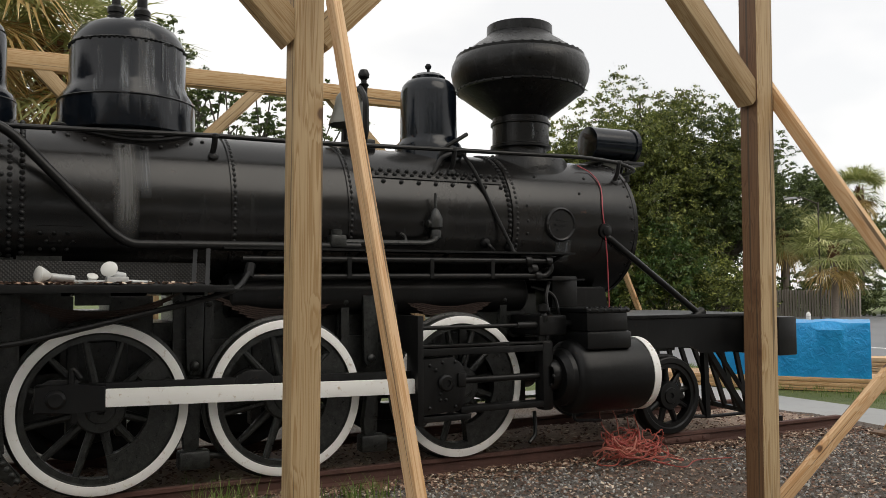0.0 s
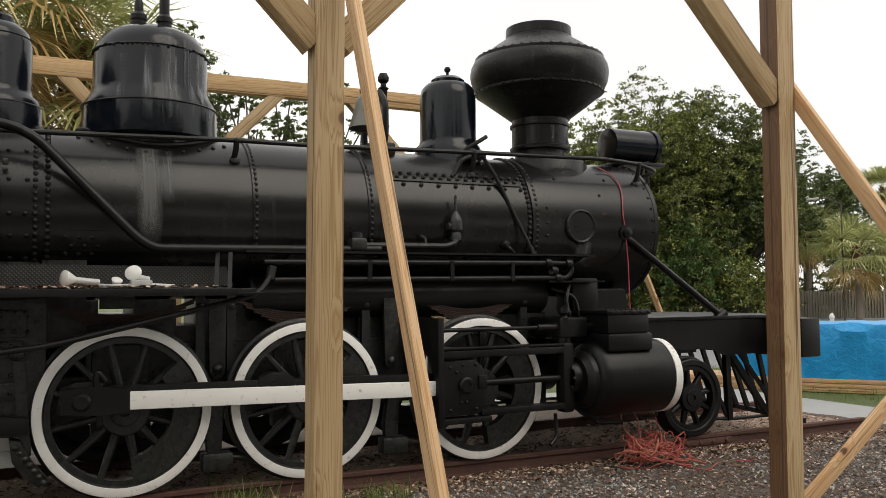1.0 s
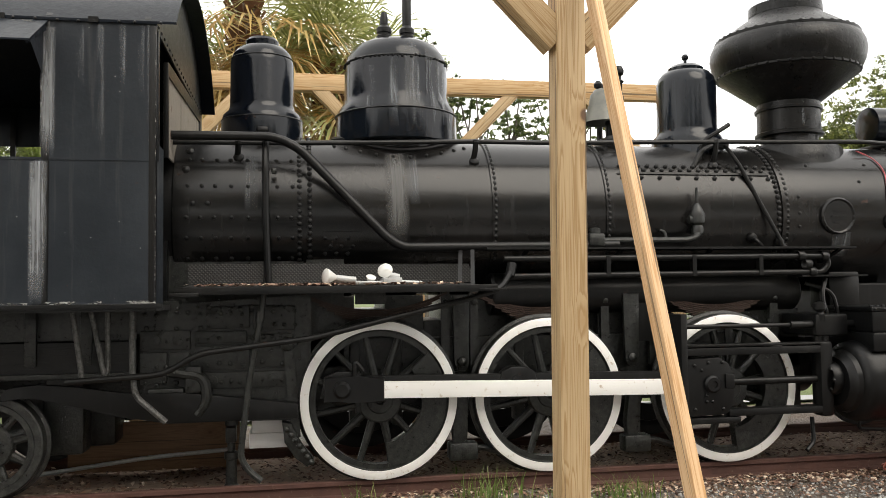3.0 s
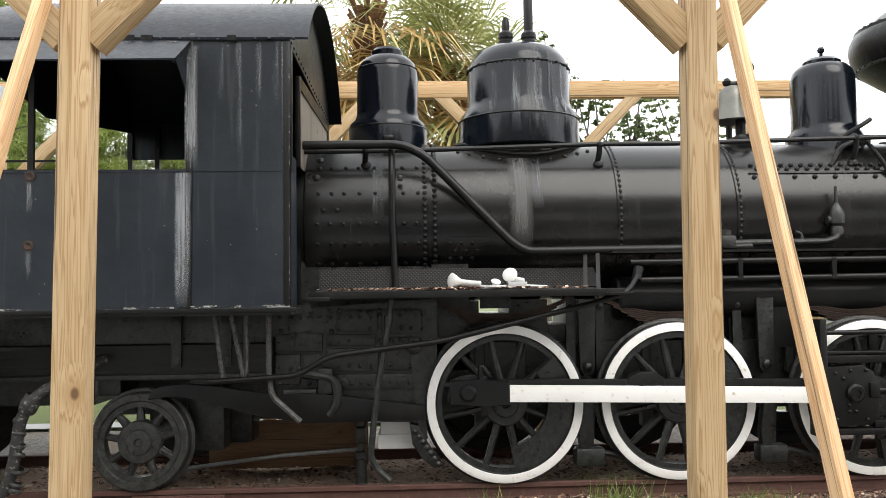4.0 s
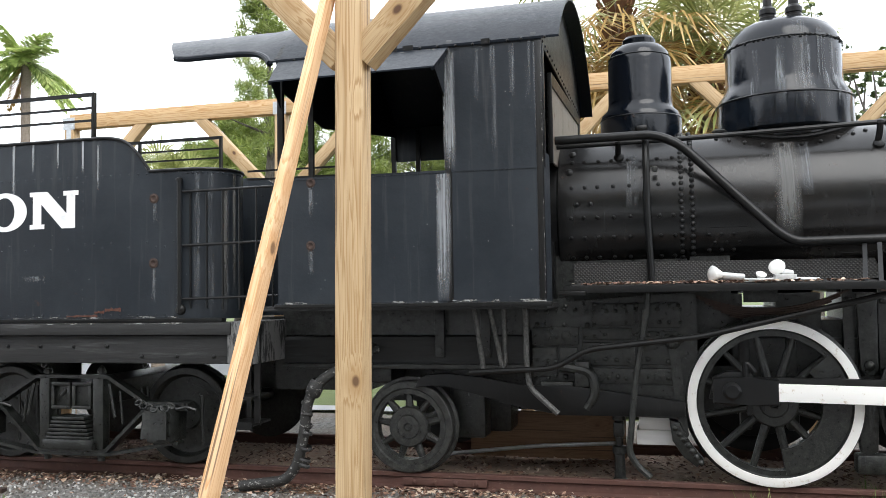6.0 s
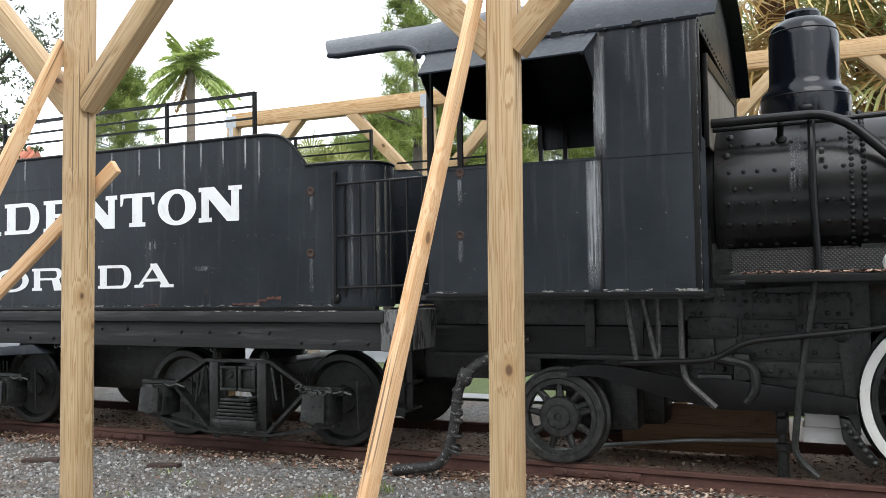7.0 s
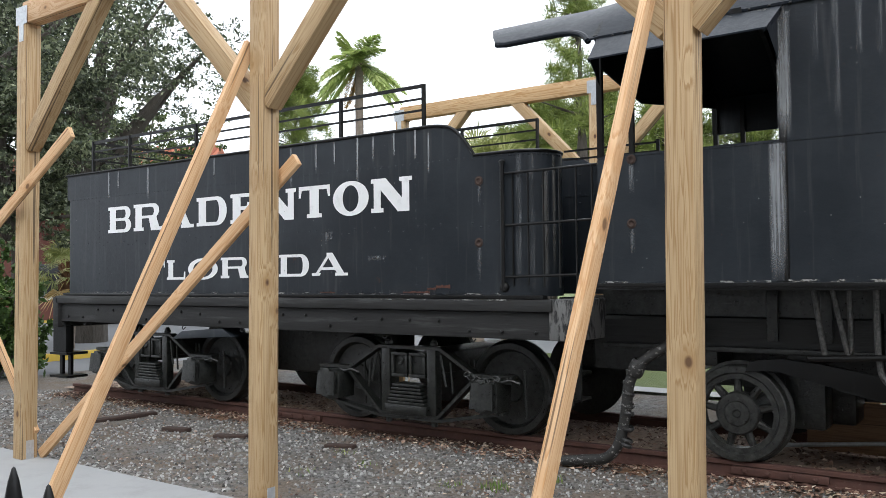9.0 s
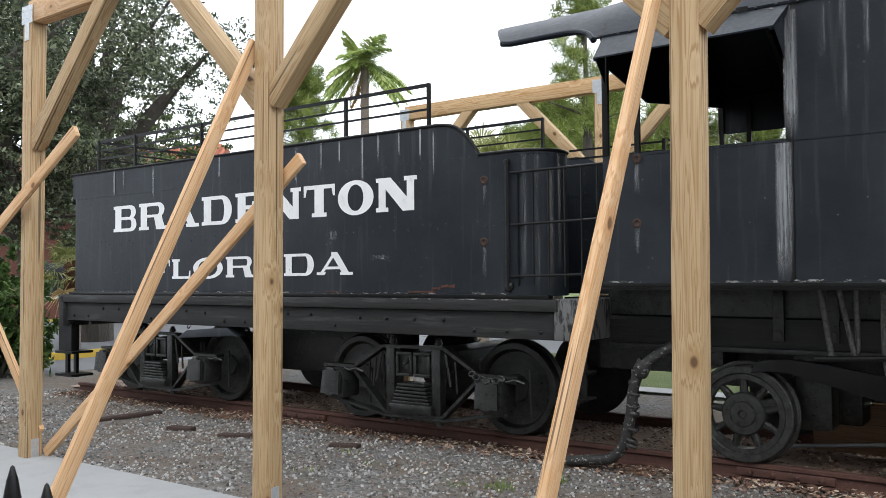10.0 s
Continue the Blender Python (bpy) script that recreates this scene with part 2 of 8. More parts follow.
def pine(name, pale, mid, dark, wet=0.0):
    m = Mat(name, 0.62)
    oi = m.n.new("ShaderNodeObjectInfo")
    off = m.n.new("ShaderNodeVectorMath")
    off.operation = "SCALE"
    comb = m.n.new("ShaderNodeCombineXYZ")
    for k in ("X", "Y", "Z"):
        m.l.new(oi.outputs["Random"], comb.inputs[k])
    m.l.new(comb.outputs["Vector"], off.inputs[0])
    off.inputs["Scale"].default_value = 37.0
    add = m.n.new("ShaderNodeVectorMath")
    m.l.new(m.tc.outputs["Object"], add.inputs[0])
    m.l.new(off.outputs["Vector"], add.inputs[1])

    def v(scale):
        mp = m.n.new("ShaderNodeMapping")
        mp.inputs["Scale"].default_value = scale
        m.l.new(add.outputs["Vector"], mp.inputs["Vector"])
        return mp.outputs["Vector"]

    knots = m.voronoi(v((3.4, 3.4, 2.3)), 1.0)
    swirl = m.ramp(knots, [(0.05, 1.0), (0.34, 0.0)])
    rings = m.math("ADD", m.noise(v((18, 18, 0.42)), 1.5, 2, 0.45, 0.7), m.math("MULTIPLY", swirl, 0.22))
    saw = m.math("FRACT", m.math("MULTIPLY", rings, 8.0))
    line = m.ramp(saw, [(0.0, 0.0), (0.50, 0.12), (0.82, 1.0), (0.95, 0.75), (1.0, 0.0)])
    fibre = m.noise(v((130, 130, 2.2)), 1.0, 4, 0.7)
    c = m.mix(line, pale, mid)
    c = m.mix(m.math("MULTIPLY", fibre, 0.5), c, dark)
    kn = m.ramp(knots, [(0.050, 1.0), (0.085, 0.0)])
    halo = m.ramp(knots, [(0.07, 0.8), (0.24, 0.0)])
    c = m.mix(halo, c, mid)
    c = m.mix(kn, c, (0.085, 0.036, 0.014))
    tone = m.noise(v((2.2, 2.2, 0.5)), 1.0, 3)
    c = m.mix(m.math("MULTIPLY", m.ramp(tone, [(0.42, 0.0), (0.75, 1.0)]), 0.45 + wet), c, dark)
    check = m.ramp(m.noise(v((42, 42, 0.5)), 1.0, 2, 0.4), [(0.315, 1.0), (0.345, 0.0)])
    c = m.mix(m.math("MULTIPLY", check, 0.75), c, (0.05, 0.03, 0.016))
    m.color(c)
    m.bump(m.math("ADD", m.math("MULTIPLY", line, 0.5), m.math("SUBTRACT", fibre, check)), 0.35, 0.002)
    return m.m


POST_WOOD = pine("treated_pine_post", (0.62, 0.46, 0.265), (0.37, 0.225, 0.095), (0.30, 0.185, 0.08))
BEAM_WOOD = pine("fresh_pine_beam", (0.70, 0.50, 0.28), (0.46, 0.245, 0.085), (0.42, 0.24, 0.09))
STUD_WOOD = pine("raw_spruce_stud", (0.78, 0.55, 0.33), (0.56, 0.305, 0.130), (0.46, 0.25, 0.10))
DARK_WOOD = pine("weathered_fence_board", (0.30, 0.27, 0.23), (0.22, 0.19, 0.155), (0.14, 0.12, 0.10))
DARK_PINE = pine("dark_brown_pine", (0.22, 0.12, 0.055), (0.13, 0.06, 0.024), (0.10, 0.045, 0.018))
m = Mat("black_painted_old_timber", 0.7)
p = m.world_vec((2.0, 40, 40))
g1 = m.noise(p, 1.0, 5, 0.7)
g2 = m.noise(m.world_vec((0.8, 9, 9)), 1.2, 5, 0.65)
c = m.mix(g1, (0.008, 0.0085, 0.009), (0.025, 0.025, 0.025))
c = m.mix(m.ramp(g2, [(0.55, 0.0), (0.68, 0.8)]), c, (0.065, 0.066, 0.066))
c = m.mix(m.ramp(g1, [(0.30, 0.9), (0.38, 0.0)]), c, (0.005, 0.005, 0.005))
m.color(c)
m.bump(m.mix(0.4, g1, g2), 0.8, 0.01)
BLACK_WOOD = m.m
m = Mat("flaking_black_paint_on_grey_timber", 0.75)
g3 = m.noise(m.world_vec((14, 14, 3.0)), 1.6, 6, 0.72)
c = m.mix(m.noise(m.world_vec((60, 60, 4)), 1.0, 4, 0.7), (0.10, 0.10, 0.10), (0.19, 0.19, 0.185))
m.color(m.mix(m.ramp(g3, [(0.47, 0.0), (0.56, 1.0)]), c, (0.016, 0.017, 0.018)))
m.bump(g3, 0.6, 0.006)
WORN_WOOD = m.m
BROWN_WOOD = pine("old_brown_timber", (0.20, 0.115, 0.065), (0.13, 0.072, 0.04), (0.08, 0.048, 0.028))
PLANK_WOOD = pine("brown_plank", (0.27, 0.16, 0.085), (0.19, 0.10, 0.05), (0.12, 0.065, 0.035))

m = Mat("grey_gravel_ground", 0.9)
p = m.world_vec()
st = m.voronoi(p, 36, "Color")
sd = m.voronoi(p, 36, "Distance")
sand = m.noise(p, 1.1, 5, 0.6)
grain = m.noise(p, 90, 4, 0.7)
c = m.mix(st, (0.07, 0.068, 0.064), (0.31, 0.305, 0.29))
c = m.mix(m.ramp(sand, [(0.40, 0.0), (0.62, 0.85)]), c, (0.19, 0.145, 0.105))
c = m.mix(m.math("MULTIPLY", grain, 0.35), c, (0.06, 0.05, 0.04))
sx = m.n.new("ShaderNodeSeparateXYZ")
m.l.new(p, sx.inputs[0])
mould = m.ramp(m.math("ADD", m.math("MULTIPLY", sx.outputs["X"], 0.12), m.math("SUBTRACT", m.noise(p, 1.7, 5, 0.65), 0.5)), [(0.12, 0.0), (0.50, 0.75)])
c = m.mix(mould, c, m.mix(m.noise(p, 30, 5, 0.7), (0.035, 0.024, 0.018), (0.14, 0.095, 0.068)))
m.color(c)
m.bump(m.math("ADD", m.math("MULTIPLY", sd, -1.0), m.math("MULTIPLY", grain, 0.4)), 0.9, 0.03)
GRAVEL = m.m

m = Mat("crushed_ballast_stone", 0.8)
rnd = m.island()
c = m.ramp(rnd, [(0.0, (0.045, 0.043, 0.042)), (0.40, (0.18, 0.18, 0.175)), (0.75, (0.40, 0.40, 0.385)), (1.0, (0.62, 0.615, 0.59))])
m.color(m.mix(m.math("MULTIPLY", m.noise(m.world_vec(), 80, 4), 0.5), c, (0.10, 0.085, 0.07)))
STONE = m.m

m = Mat("dry_brown_leaf_litter", 0.8)
m.color(m.ramp(m.island(), [(0.0, (0.05, 0.026, 0.018)), (0.45, (0.17, 0.092, 0.062)), (0.72, (0.32, 0.20, 0.14)), (0.88, (0.50, 0.39, 0.29)), (1.0, (0.70, 0.60, 0.48))]))
LITTER = m.m

m = Mat("track_bed_soil", 0.95)
p = m.world_vec()
c = m.mix(m.noise(p, 16, 6, 0.7), (0.16, 0.115, 0.09), (0.48, 0.36, 0.28))
c = m.mix(m.ramp(m.noise(p, 60, 4, 0.7), [(0.6, 0.0), (0.72, 0.6)]), c, (0.32, 0.25, 0.19))
m.color(c)
m.bump(m.noise(p, 50, 5, 0.7), 0.8, 0.02)
SOIL = m.m

m = Mat("pale_concrete", 0.85)
p = m.world_vec()
c = m.mix(m.noise(p, 1.2, 5, 0.6), (0.27, 0.275, 0.275), (0.38, 0.385, 0.385))
c = m.mix(m.ramp(m.noise(m.world_vec(loc=(6, 3, 0)), 3.2, 6, 0.7), [(0.52, 0.0), (0.70, 0.5)]), c, (0.24, 0.235, 0.225))
m.color(m.mix(m.math("MULTIPLY", m.noise(p, 60, 4, 0.7), 0.3), c, (0.26, 0.26, 0.255)))
m.bump(m.noise(p, 90, 4), 0.2, 0.003)
CONCRETE = m.m

m = Mat("grey_asphalt", 0.85)
p = m.world_vec()
c = m.mix(m.noise(p, 0.35, 5, 0.6), (0.16, 0.165, 0.175), (0.25, 0.255, 0.265))
m.color(m.mix(m.math("MULTIPLY", m.noise(p, 120, 3), 0.3), c, (0.10, 0.10, 0.10)))
ASPHALT = m.m

# darker asphalt for the unseen near ground, so less light bounces onto the boiler
m = Mat("dark_unseen_asphalt", 0.85)
p = m.world_vec()
m.color(m.mix(m.noise(p, 0.5, 6, 0.65), (0.055, 0.056, 0.058), (0.10, 0.10, 0.102)))
STREET = m.m

m = Mat("mown_green_grass", 0.8)
p = m.world_vec()
c = m.mix(m.noise(p, 3, 6, 0.7), (0.055, 0.095, 0.02), (0.16, 0.21, 0.055))
m.color(m.mix(m.math("MULTIPLY", m.noise(p, 40, 4, 0.7), 0.5), c, (0.09, 0.08, 0.035)))
m.bump(m.noise(p, 60, 5, 0.7), 1.0, 0.03)
GRASS = m.m


def foliage(name, a, b, c, gloss=0.45):
    m = Mat(name, gloss)
    col = m.ramp(m.island(), [(0.0, a), (0.55, b), (1.0, c)])
    col = m.mix(m.math("MULTIPLY", m.ramp(m.noise(m.world_vec(), 0.9, 3), [(0.4, 0.0), (0.62, 1.0)]), 0.6), col, a)
    m.color(col)
    tr = m.n.new("ShaderNodeBsdfTranslucent")
    m.l.new(col, tr.inputs["Color"])
    ms = m.n.new("ShaderNodeMixShader")
    ms.inputs["Fac"].default_value = 0.28
    m.l.new(m.b.outputs["BSDF"], ms.inputs[1])
    m.l.new(tr.outputs["BSDF"], ms.inputs[2])
    m.l.new(ms.outputs["Shader"], m.n["Material Output"].inputs["Surface"])
    return m.m


OAK_LEAF = foliage("dark_oak_leaves", (0.035, 0.058, 0.016), (0.105, 0.145, 0.04), (0.23, 0.27, 0.085))
OAK_NEAR = foliage("grey_green_oak_leaves", (0.026, 0.036, 0.020), (0.125, 0.155, 0.080), (0.42, 0.46, 0.28))
FAR_LEAF = foliage("far_tree_leaves", (0.044, 0.060, 0.012), (0.165, 0.20, 0.045), (0.44, 0.46, 0.12))
VINE_LEAF = foliage("bright_vine_leaves", (0.035, 0.07, 0.015), (0.075, 0.135, 0.03), (0.14, 0.21, 0.05))
PINE_LEAF = foliage("pine_needles", (0.12, 0.17, 0.03), (0.27, 0.34, 0.075), (0.46, 0.51, 0.15))
PALM_LEAF = foliage("green_palm_fronds", (0.20, 0.23, 0.075), (0.44, 0.47, 0.17), (0.74, 0.72, 0.38))
DRY_LEAF = foliage("dry_golden_palm_fronds", (0.36, 0.22, 0.07), (0.64, 0.45, 0.17), (0.82, 0.70, 0.40), 0.6)
ROYAL_LEAF = foliage("fresh_royal_palm_fronds", (0.22, 0.30, 0.08), (0.50, 0.60, 0.20), (0.76, 0.79, 0.40))
BLADE = foliage("green_grass_blades", (0.08, 0.15, 0.025), (0.20, 0.29, 0.06), (0.42, 0.43, 0.17), 0.6)

m = Mat("grey_bark", 0.9)
p = m.world_vec((1, 1, 0.35))
m.color(m.mix(m.noise(p, 14, 6, 0.7), (0.035, 0.03, 0.025), (0.15, 0.13, 0.11)))
m.bump(m.noise(p, 22, 5, 0.7), 0.9, 0.04)
BARK = m.m

m = Mat("ringed_palm_trunk", 0.9)
p = m.world_vec((1, 1, 3.0))
m.color(m.mix(m.noise(p, 9, 5, 0.7), (0.11, 0.085, 0.068), (0.34, 0.28, 0.23)))
m.bump(m.noise(p, 12, 4), 0.8, 0.03)
PALM_BARK = m.m

m = Mat("red_brown_palm_boot", 0.9)
m.color(m.mix(m.noise(m.world_vec(), 16, 5, 0.7), (0.06, 0.026, 0.014), (0.25, 0.12, 0.055)))
BOOT = m.m

m = Mat("blue_plastic_tarp", 0.32)
p = m.world_vec()
m.color(m.mix(m.noise(p, 4, 5, 0.6), (0.0, 0.21, 0.56), (0.01, 0.40, 0.82)))
m.bump(m.noise(p, 11, 4, 0.5, 0.8), 0.8, 0.03)
TARP = m.m

m = Mat("red_orange_cable_sheath", 0.5)
m.color(m.ramp(m.random(), [(0.0, (0.30, 0.045, 0.035)), (0.6, (0.40, 0.085, 0.06)), (1.0, (0.45, 0.17, 0.12))]))
CORD = m.m
m = Mat("pink_red_wire_sheath", 0.5)
m.color((0.42, 0.06, 0.075))
WIRE = m.m
m = Mat("dark_rubber_hose", 0.6)
p = m.world_vec()
c = m.mix(m.noise(p, 20, 4), (0.010, 0.010, 0.010), (0.035, 0.034, 0.032))
m.color(m.mix(m.ramp(m.noise(m.world_vec((1, 1, 1.6)), 26, 5, 0.7), [(0.57, 0.0), (0.64, 0.85)]), c, (0.30, 0.295, 0.28)))
m.bump(m.noise(p, 45, 4), 0.6, 0.006)
HOSE = m.m
m = Mat("white_painted_block", 0.7)
m.color(m.mix(m.noise(m.world_vec((1, 1, 5)), 8, 5, 0.7), (0.62, 0.62, 0.62), (0.8, 0.8, 0.79)))
BLOCK = m.m
m = Mat("yellow_kerb_paint", 0.7)
m.color(m.mix(m.noise(m.world_vec(), 6, 5, 0.7), (0.55, 0.36, 0.03), (0.66, 0.47, 0.08)))
YELLOW = m.m
m = Mat("terracotta_roof_tile", 0.8)
p = m.world_vec()
m.color(m.mix(m.noise(p, 5, 5, 0.7), (0.30, 0.085, 0.045), (0.50, 0.19, 0.11)))
TERRACOTTA = m.m
m = Mat("dark_red_wall_paint", 0.8)
m.color(m.mix(m.noise(m.world_vec(), 2, 5, 0.6), (0.075, 0.025, 0.018), (0.14, 0.045, 0.03)))
REDWALL = m.m
m = Mat("tan_plaster_wall", 0.85)
m.color(m.mix(m.noise(m.world_vec(), 2, 5, 0.6), (0.42, 0.33, 0.20), (0.52, 0.42, 0.27)))
TANWALL = m.m
m = Mat("dark_window_glass", 0.08)
m.color((0.02, 0.022, 0.025))
GLASS = m.m
m = Mat("tread_plate_steel", 0.5, 0.1)
p = m.world_vec((1, 1, 1))
lug = m.n.new("ShaderNodeTexWave")
lug.wave_type, lug.bands_direction = "BANDS", "DIAGONAL"
lug.inputs["Scale"].default_value = 22
m.l.new(p, lug.inputs["Vector"])
lug2 = m.n.new("ShaderNodeTexWave")
lug2.wave_type, lug2.bands_direction = "BANDS", "DIAGONAL"
lug2.inputs["Scale"].default_value = 22
m.l.new(m.world_vec((-1, 1, 1)), lug2.inputs["Vector"])
lugs = m.math("MULTIPLY", lug.outputs["Fac"], lug2.outputs["Fac"])
m.color(m.mix(lugs, (0.02, 0.02, 0.02), (0.055, 0.052, 0.048)))
m.bump(lugs, 0.8, 0.004)
TREAD = m.m

# ---- building helpers ----
YC = 0.86       # centre line of the track
ORIGIN = {}


def thing(name, at, label, category, group="", kind=""):
    """An Empty at the base of a thing; its parts are given in world coordinates."""
    ob = new(name)
    ob.empty_display_size = 0.2
    ob.location = at
    ORIGIN[ob] = Vector(at)
    return tagged(ob, label, category, group, kind)


def mesh_of(name, bm, material, smooth=True):
    bmesh.ops.recalc_face_normals(bm, faces=bm.faces)
    me = bpy.data.meshes.new(name)
    bm.to_mesh(me)
    bm.free()
    if isinstance(material, (list, tuple)):
        for mm in material:
            me.materials.append(mm)
    else:
        me.materials.append(material)
    if smooth:
        for poly in me.polygons:
            poly.use_smooth = True
        me.set_sharp_from_angle(angle=radians(34))
    return me


def part(name, bm, material, parent, label="", kind="", smooth=True):
    """Links a bmesh in world coordinates as one mesh object under a thing or a part."""
    if name in ("drip_stain", "seam", "roof_rib"):
        bmesh.ops.remove_doubles(bm, verts=bm.verts, dist=0.0005)
    o = ORIGIN[parent]
    bm.transform(Matrix.Translation(-o))
    ob = new(name, mesh_of(name, bm, material, smooth))
    ob.parent = parent
    ORIGIN[ob] = o
    return tagged(ob, label, kind=kind)


def solo(name, bm, material, at, label, category, group="", kind="", smooth=True):
    """A thing that is a single mesh, in world coordinates, with its origin at its base."""
    bm.transform(Matrix.Translation(-Vector(at)))
    ob = new(name, mesh_of(name, bm, material, smooth))
    ob.location = at
    ORIGIN[ob] = Vector(at)
    return tagged(ob, label, category, group, kind)


def BM():
    return bmesh.new()


def box(bm, x0, x1, y0, y1, z0, z1, bevel=0.0):
    v = [bm.verts.new((x, y, z)) for x in (x0, x1) for y in (y0, y1) for z in (z0, z1)]
    fs = [bm.faces.new([v[i] for i in q]) for q in ((0, 1, 3, 2), (4, 6, 7, 5), (0, 4, 5, 1), (2, 3, 7, 6), (0, 2, 6, 4), (1, 5, 7, 3))]
    if bevel:
        es = list({e for f in fs for e in f.edges})
        bmesh.ops.bevel(bm, geom=es, offset=bevel, segments=2, affect="EDGES", profile=0.5)
    return bm


def obox(bm, p0, p1, w, h, up=(0, 0, 1), bevel=0.0):
    """A bar from p0 to p1, w wide sideways and h high along up."""
    p0, p1 = Vector(p0), Vector(p1)
    d = (p1 - p0).normalized()
    s = d.cross(Vector(up))
    if s.length < 1e-5:
        s = d.cross(Vector((1, 0, 0)))
    s.normalize()
    u = s.cross(d)
    v = [bm.verts.new(p + s * a * w / 2 + u * b * h / 2) for p in (p0, p1) for a in (-1, 1) for b in (-1, 1)]
    fs = [bm.faces.new([v[i] for i in q]) for q in ((0, 1, 3, 2), (4, 6, 7, 5), (0, 4, 5, 1), (2, 3, 7, 6), (0, 2, 6, 4), (1, 5, 7, 3))]
    if bevel:
        es = list({e for f in fs for e in f.edges})
        bmesh.ops.bevel(bm, geom=es, offset=bevel, segments=2, affect="EDGES", profile=0.5)
    return bm


def side_frame(d):
    d = Vector(d).normalized()
    a = Vector((0, 0, 1)) if abs(d.z) < 0.9 else Vector((1, 0, 0))
    s = d.cross(a).normalized()
    return d, s, s.cross(d)


def lathe(bm, profile, at, axis=(0, 0, 1), seg=40):
    """Turns (radius, height) pairs round an axis; ends close when the radius is 0."""
    d, s, u = side_frame(axis)
    at = Vector(at)
    rings = []
    for r, h in profile:
        if r < 1e-5:
            rings.append([bm.verts.new(at + d * h)])
        else:
            rings.append([bm.verts.new(at + d * h + (s * math.cos(2 * math.pi * k / seg) + u * math.sin(2 * math.pi * k / seg)) * r) for k in range(seg)])
    for a, b in zip(rings, rings[1:]):
        for k in range(seg):
            j = (k + 1) % seg
            if len(a) == 1 and len(b) == 1:
                break
            if len(a) == 1:
                bm.faces.new((a[0], b[k], b[j]))
            elif len(b) == 1:
                bm.faces.new((a[k], b[0], a[j]))
            else:
                bm.faces.new((a[k], b[k], b[j], a[j]))
    return bm


def rod(bm, p0, p1, r, seg=14, r1=None):
    p0, p1 = Vector(p0), Vector(p1)
    n = (p1 - p0).length
    return lathe(bm, [(0, 0), (r, 0), (r if r1 is None else r1, n), (0, n)], p0, p1 - p0, seg)


def soften(pts, radius, n=5):
    """Rounds the corners of a line of points."""
    pts = [Vector(p) for p in pts]
    out = [pts[0]]
    for a, b, c in zip(pts, pts[1:], pts[2:]):
        k = min(radius, (a - b).length * 0.45, (c - b).length * 0.45)
        s, e = b + (a - b).normalized() * k, b + (c - b).normalized() * k
        for i in range(n + 1):
            t = i / n
            out.append(s * (1 - t) ** 2 + b * 2 * t * (1 - t) + e * t * t)
    return out + [pts[-1]]


def tube(bm, pts, r, seg=10, bend=0.08, taper=None):
    pts = soften(pts, bend) if bend else [Vector(p) for p in pts]
    rings, side = [], None
    for i, p in enumerate(pts):
        d = (pts[min(i + 1, len(pts) - 1)] - pts[max(i - 1, 0)]).normalized()
        if side is None:
            side = side_frame(d)[1]
        side = (side - d * side.dot(d)).normalized()
        u = side.cross(d)
        rr = r if taper is None else r + (taper - r) * i / (len(pts) - 1)
        rings.append([bm.verts.new(p + (side * math.cos(2 * math.pi * k / seg) + u * math.sin(2 * math.pi * k / seg)) * rr) for k in range(seg)])
    for a, b in zip(rings, rings[1:]):
        for k in range(seg):
            j = (k + 1) % seg
            bm.faces.new((a[k], b[k], b[j], a[j]))
    bm.faces.new(rings[0])
    bm.faces.new(rings[-1])
    return bm


def dot(bm, at, normal, r, seg=7):
    """A rivet or bolt head."""
    n = Vector(normal).normalized()
    return lathe(bm, [(r, -r * 0.3), (r * 0.92, r * 0.3), (r * 0.5, r * 0.66), (0, r * 0.78)], at, n, seg)


def plate(bm, outline, y0, y1, bevel=0.0):
    """A flat plate with an outline in x and z, from y0 to y1."""
    a = [bm.verts.new((x, y0, z)) for x, z in outline]
    b = [bm.verts.new((x, y1, z)) for x, z in outline]
    n = len(outline)
    fs = [bm.faces.new(a), bm.faces.new(b[::-1])]
    for i in range(n):
        fs.append(bm.faces.new((a[i], b[i], b[(i + 1) % n], a[(i + 1) % n])))
    if bevel:
        bmesh.ops.bevel(bm, geom=list(fs[0].edges), offset=bevel, segments=2, affect="EDGES", profile=0.5)
    return bm


def ring_xz(bm, cx, cz, r0, r1, y0, y1, seg=64, a0=0.0, a1=360.0):
    """A flat ring, or a piece of one, round an axle along y."""
    full = abs(a1 - a0) >= 359.9
    n = seg if full else seg + 1
    q = []
    for k in range(n):
        a = radians(a0 + (a1 - a0) * k / seg)
        c, s = math.cos(a), math.sin(a)
        q.append([bm.verts.new((cx + r * c, y, cz + r * s)) for r, y in ((r0, y0), (r1, y0), (r1, y1), (r0, y1))])
    for k in range(seg):
        a, b = q[k], q[(k + 1) % n]
        for i in range(4):
            j = (i + 1) % 4
            bm.faces.new((a[i], b[i], b[j], a[j]))
    if not full:
        bm.faces.new(q[0])
        bm.faces.new(q[-1][::-1])
    return bm

# ---- the locomotive ----
ZB, RB = 2.235, 0.68        # boiler axis height and radius
WHEEL_X, WHEEL_R, RAIL_Z = (0.0, 1.358, 2.908), 0.61, 0.15
AXLE_Z = RAIL_Z + WHEEL_R
loco = thing("steam_locomotive", (1.5, YC, RAIL_Z), "black six-coupled steam locomotive with white wheel rims on rusty rails", "locomotive")


def on_boiler(x, deg, r=RB):
    """A point on the near side of the boiler, deg above its horizontal centre plane, and the normal there."""
    a = radians(deg)
    n = Vector((0, -math.cos(a), math.sin(a)))
    return Vector((x, YC, ZB)) + n * r, n


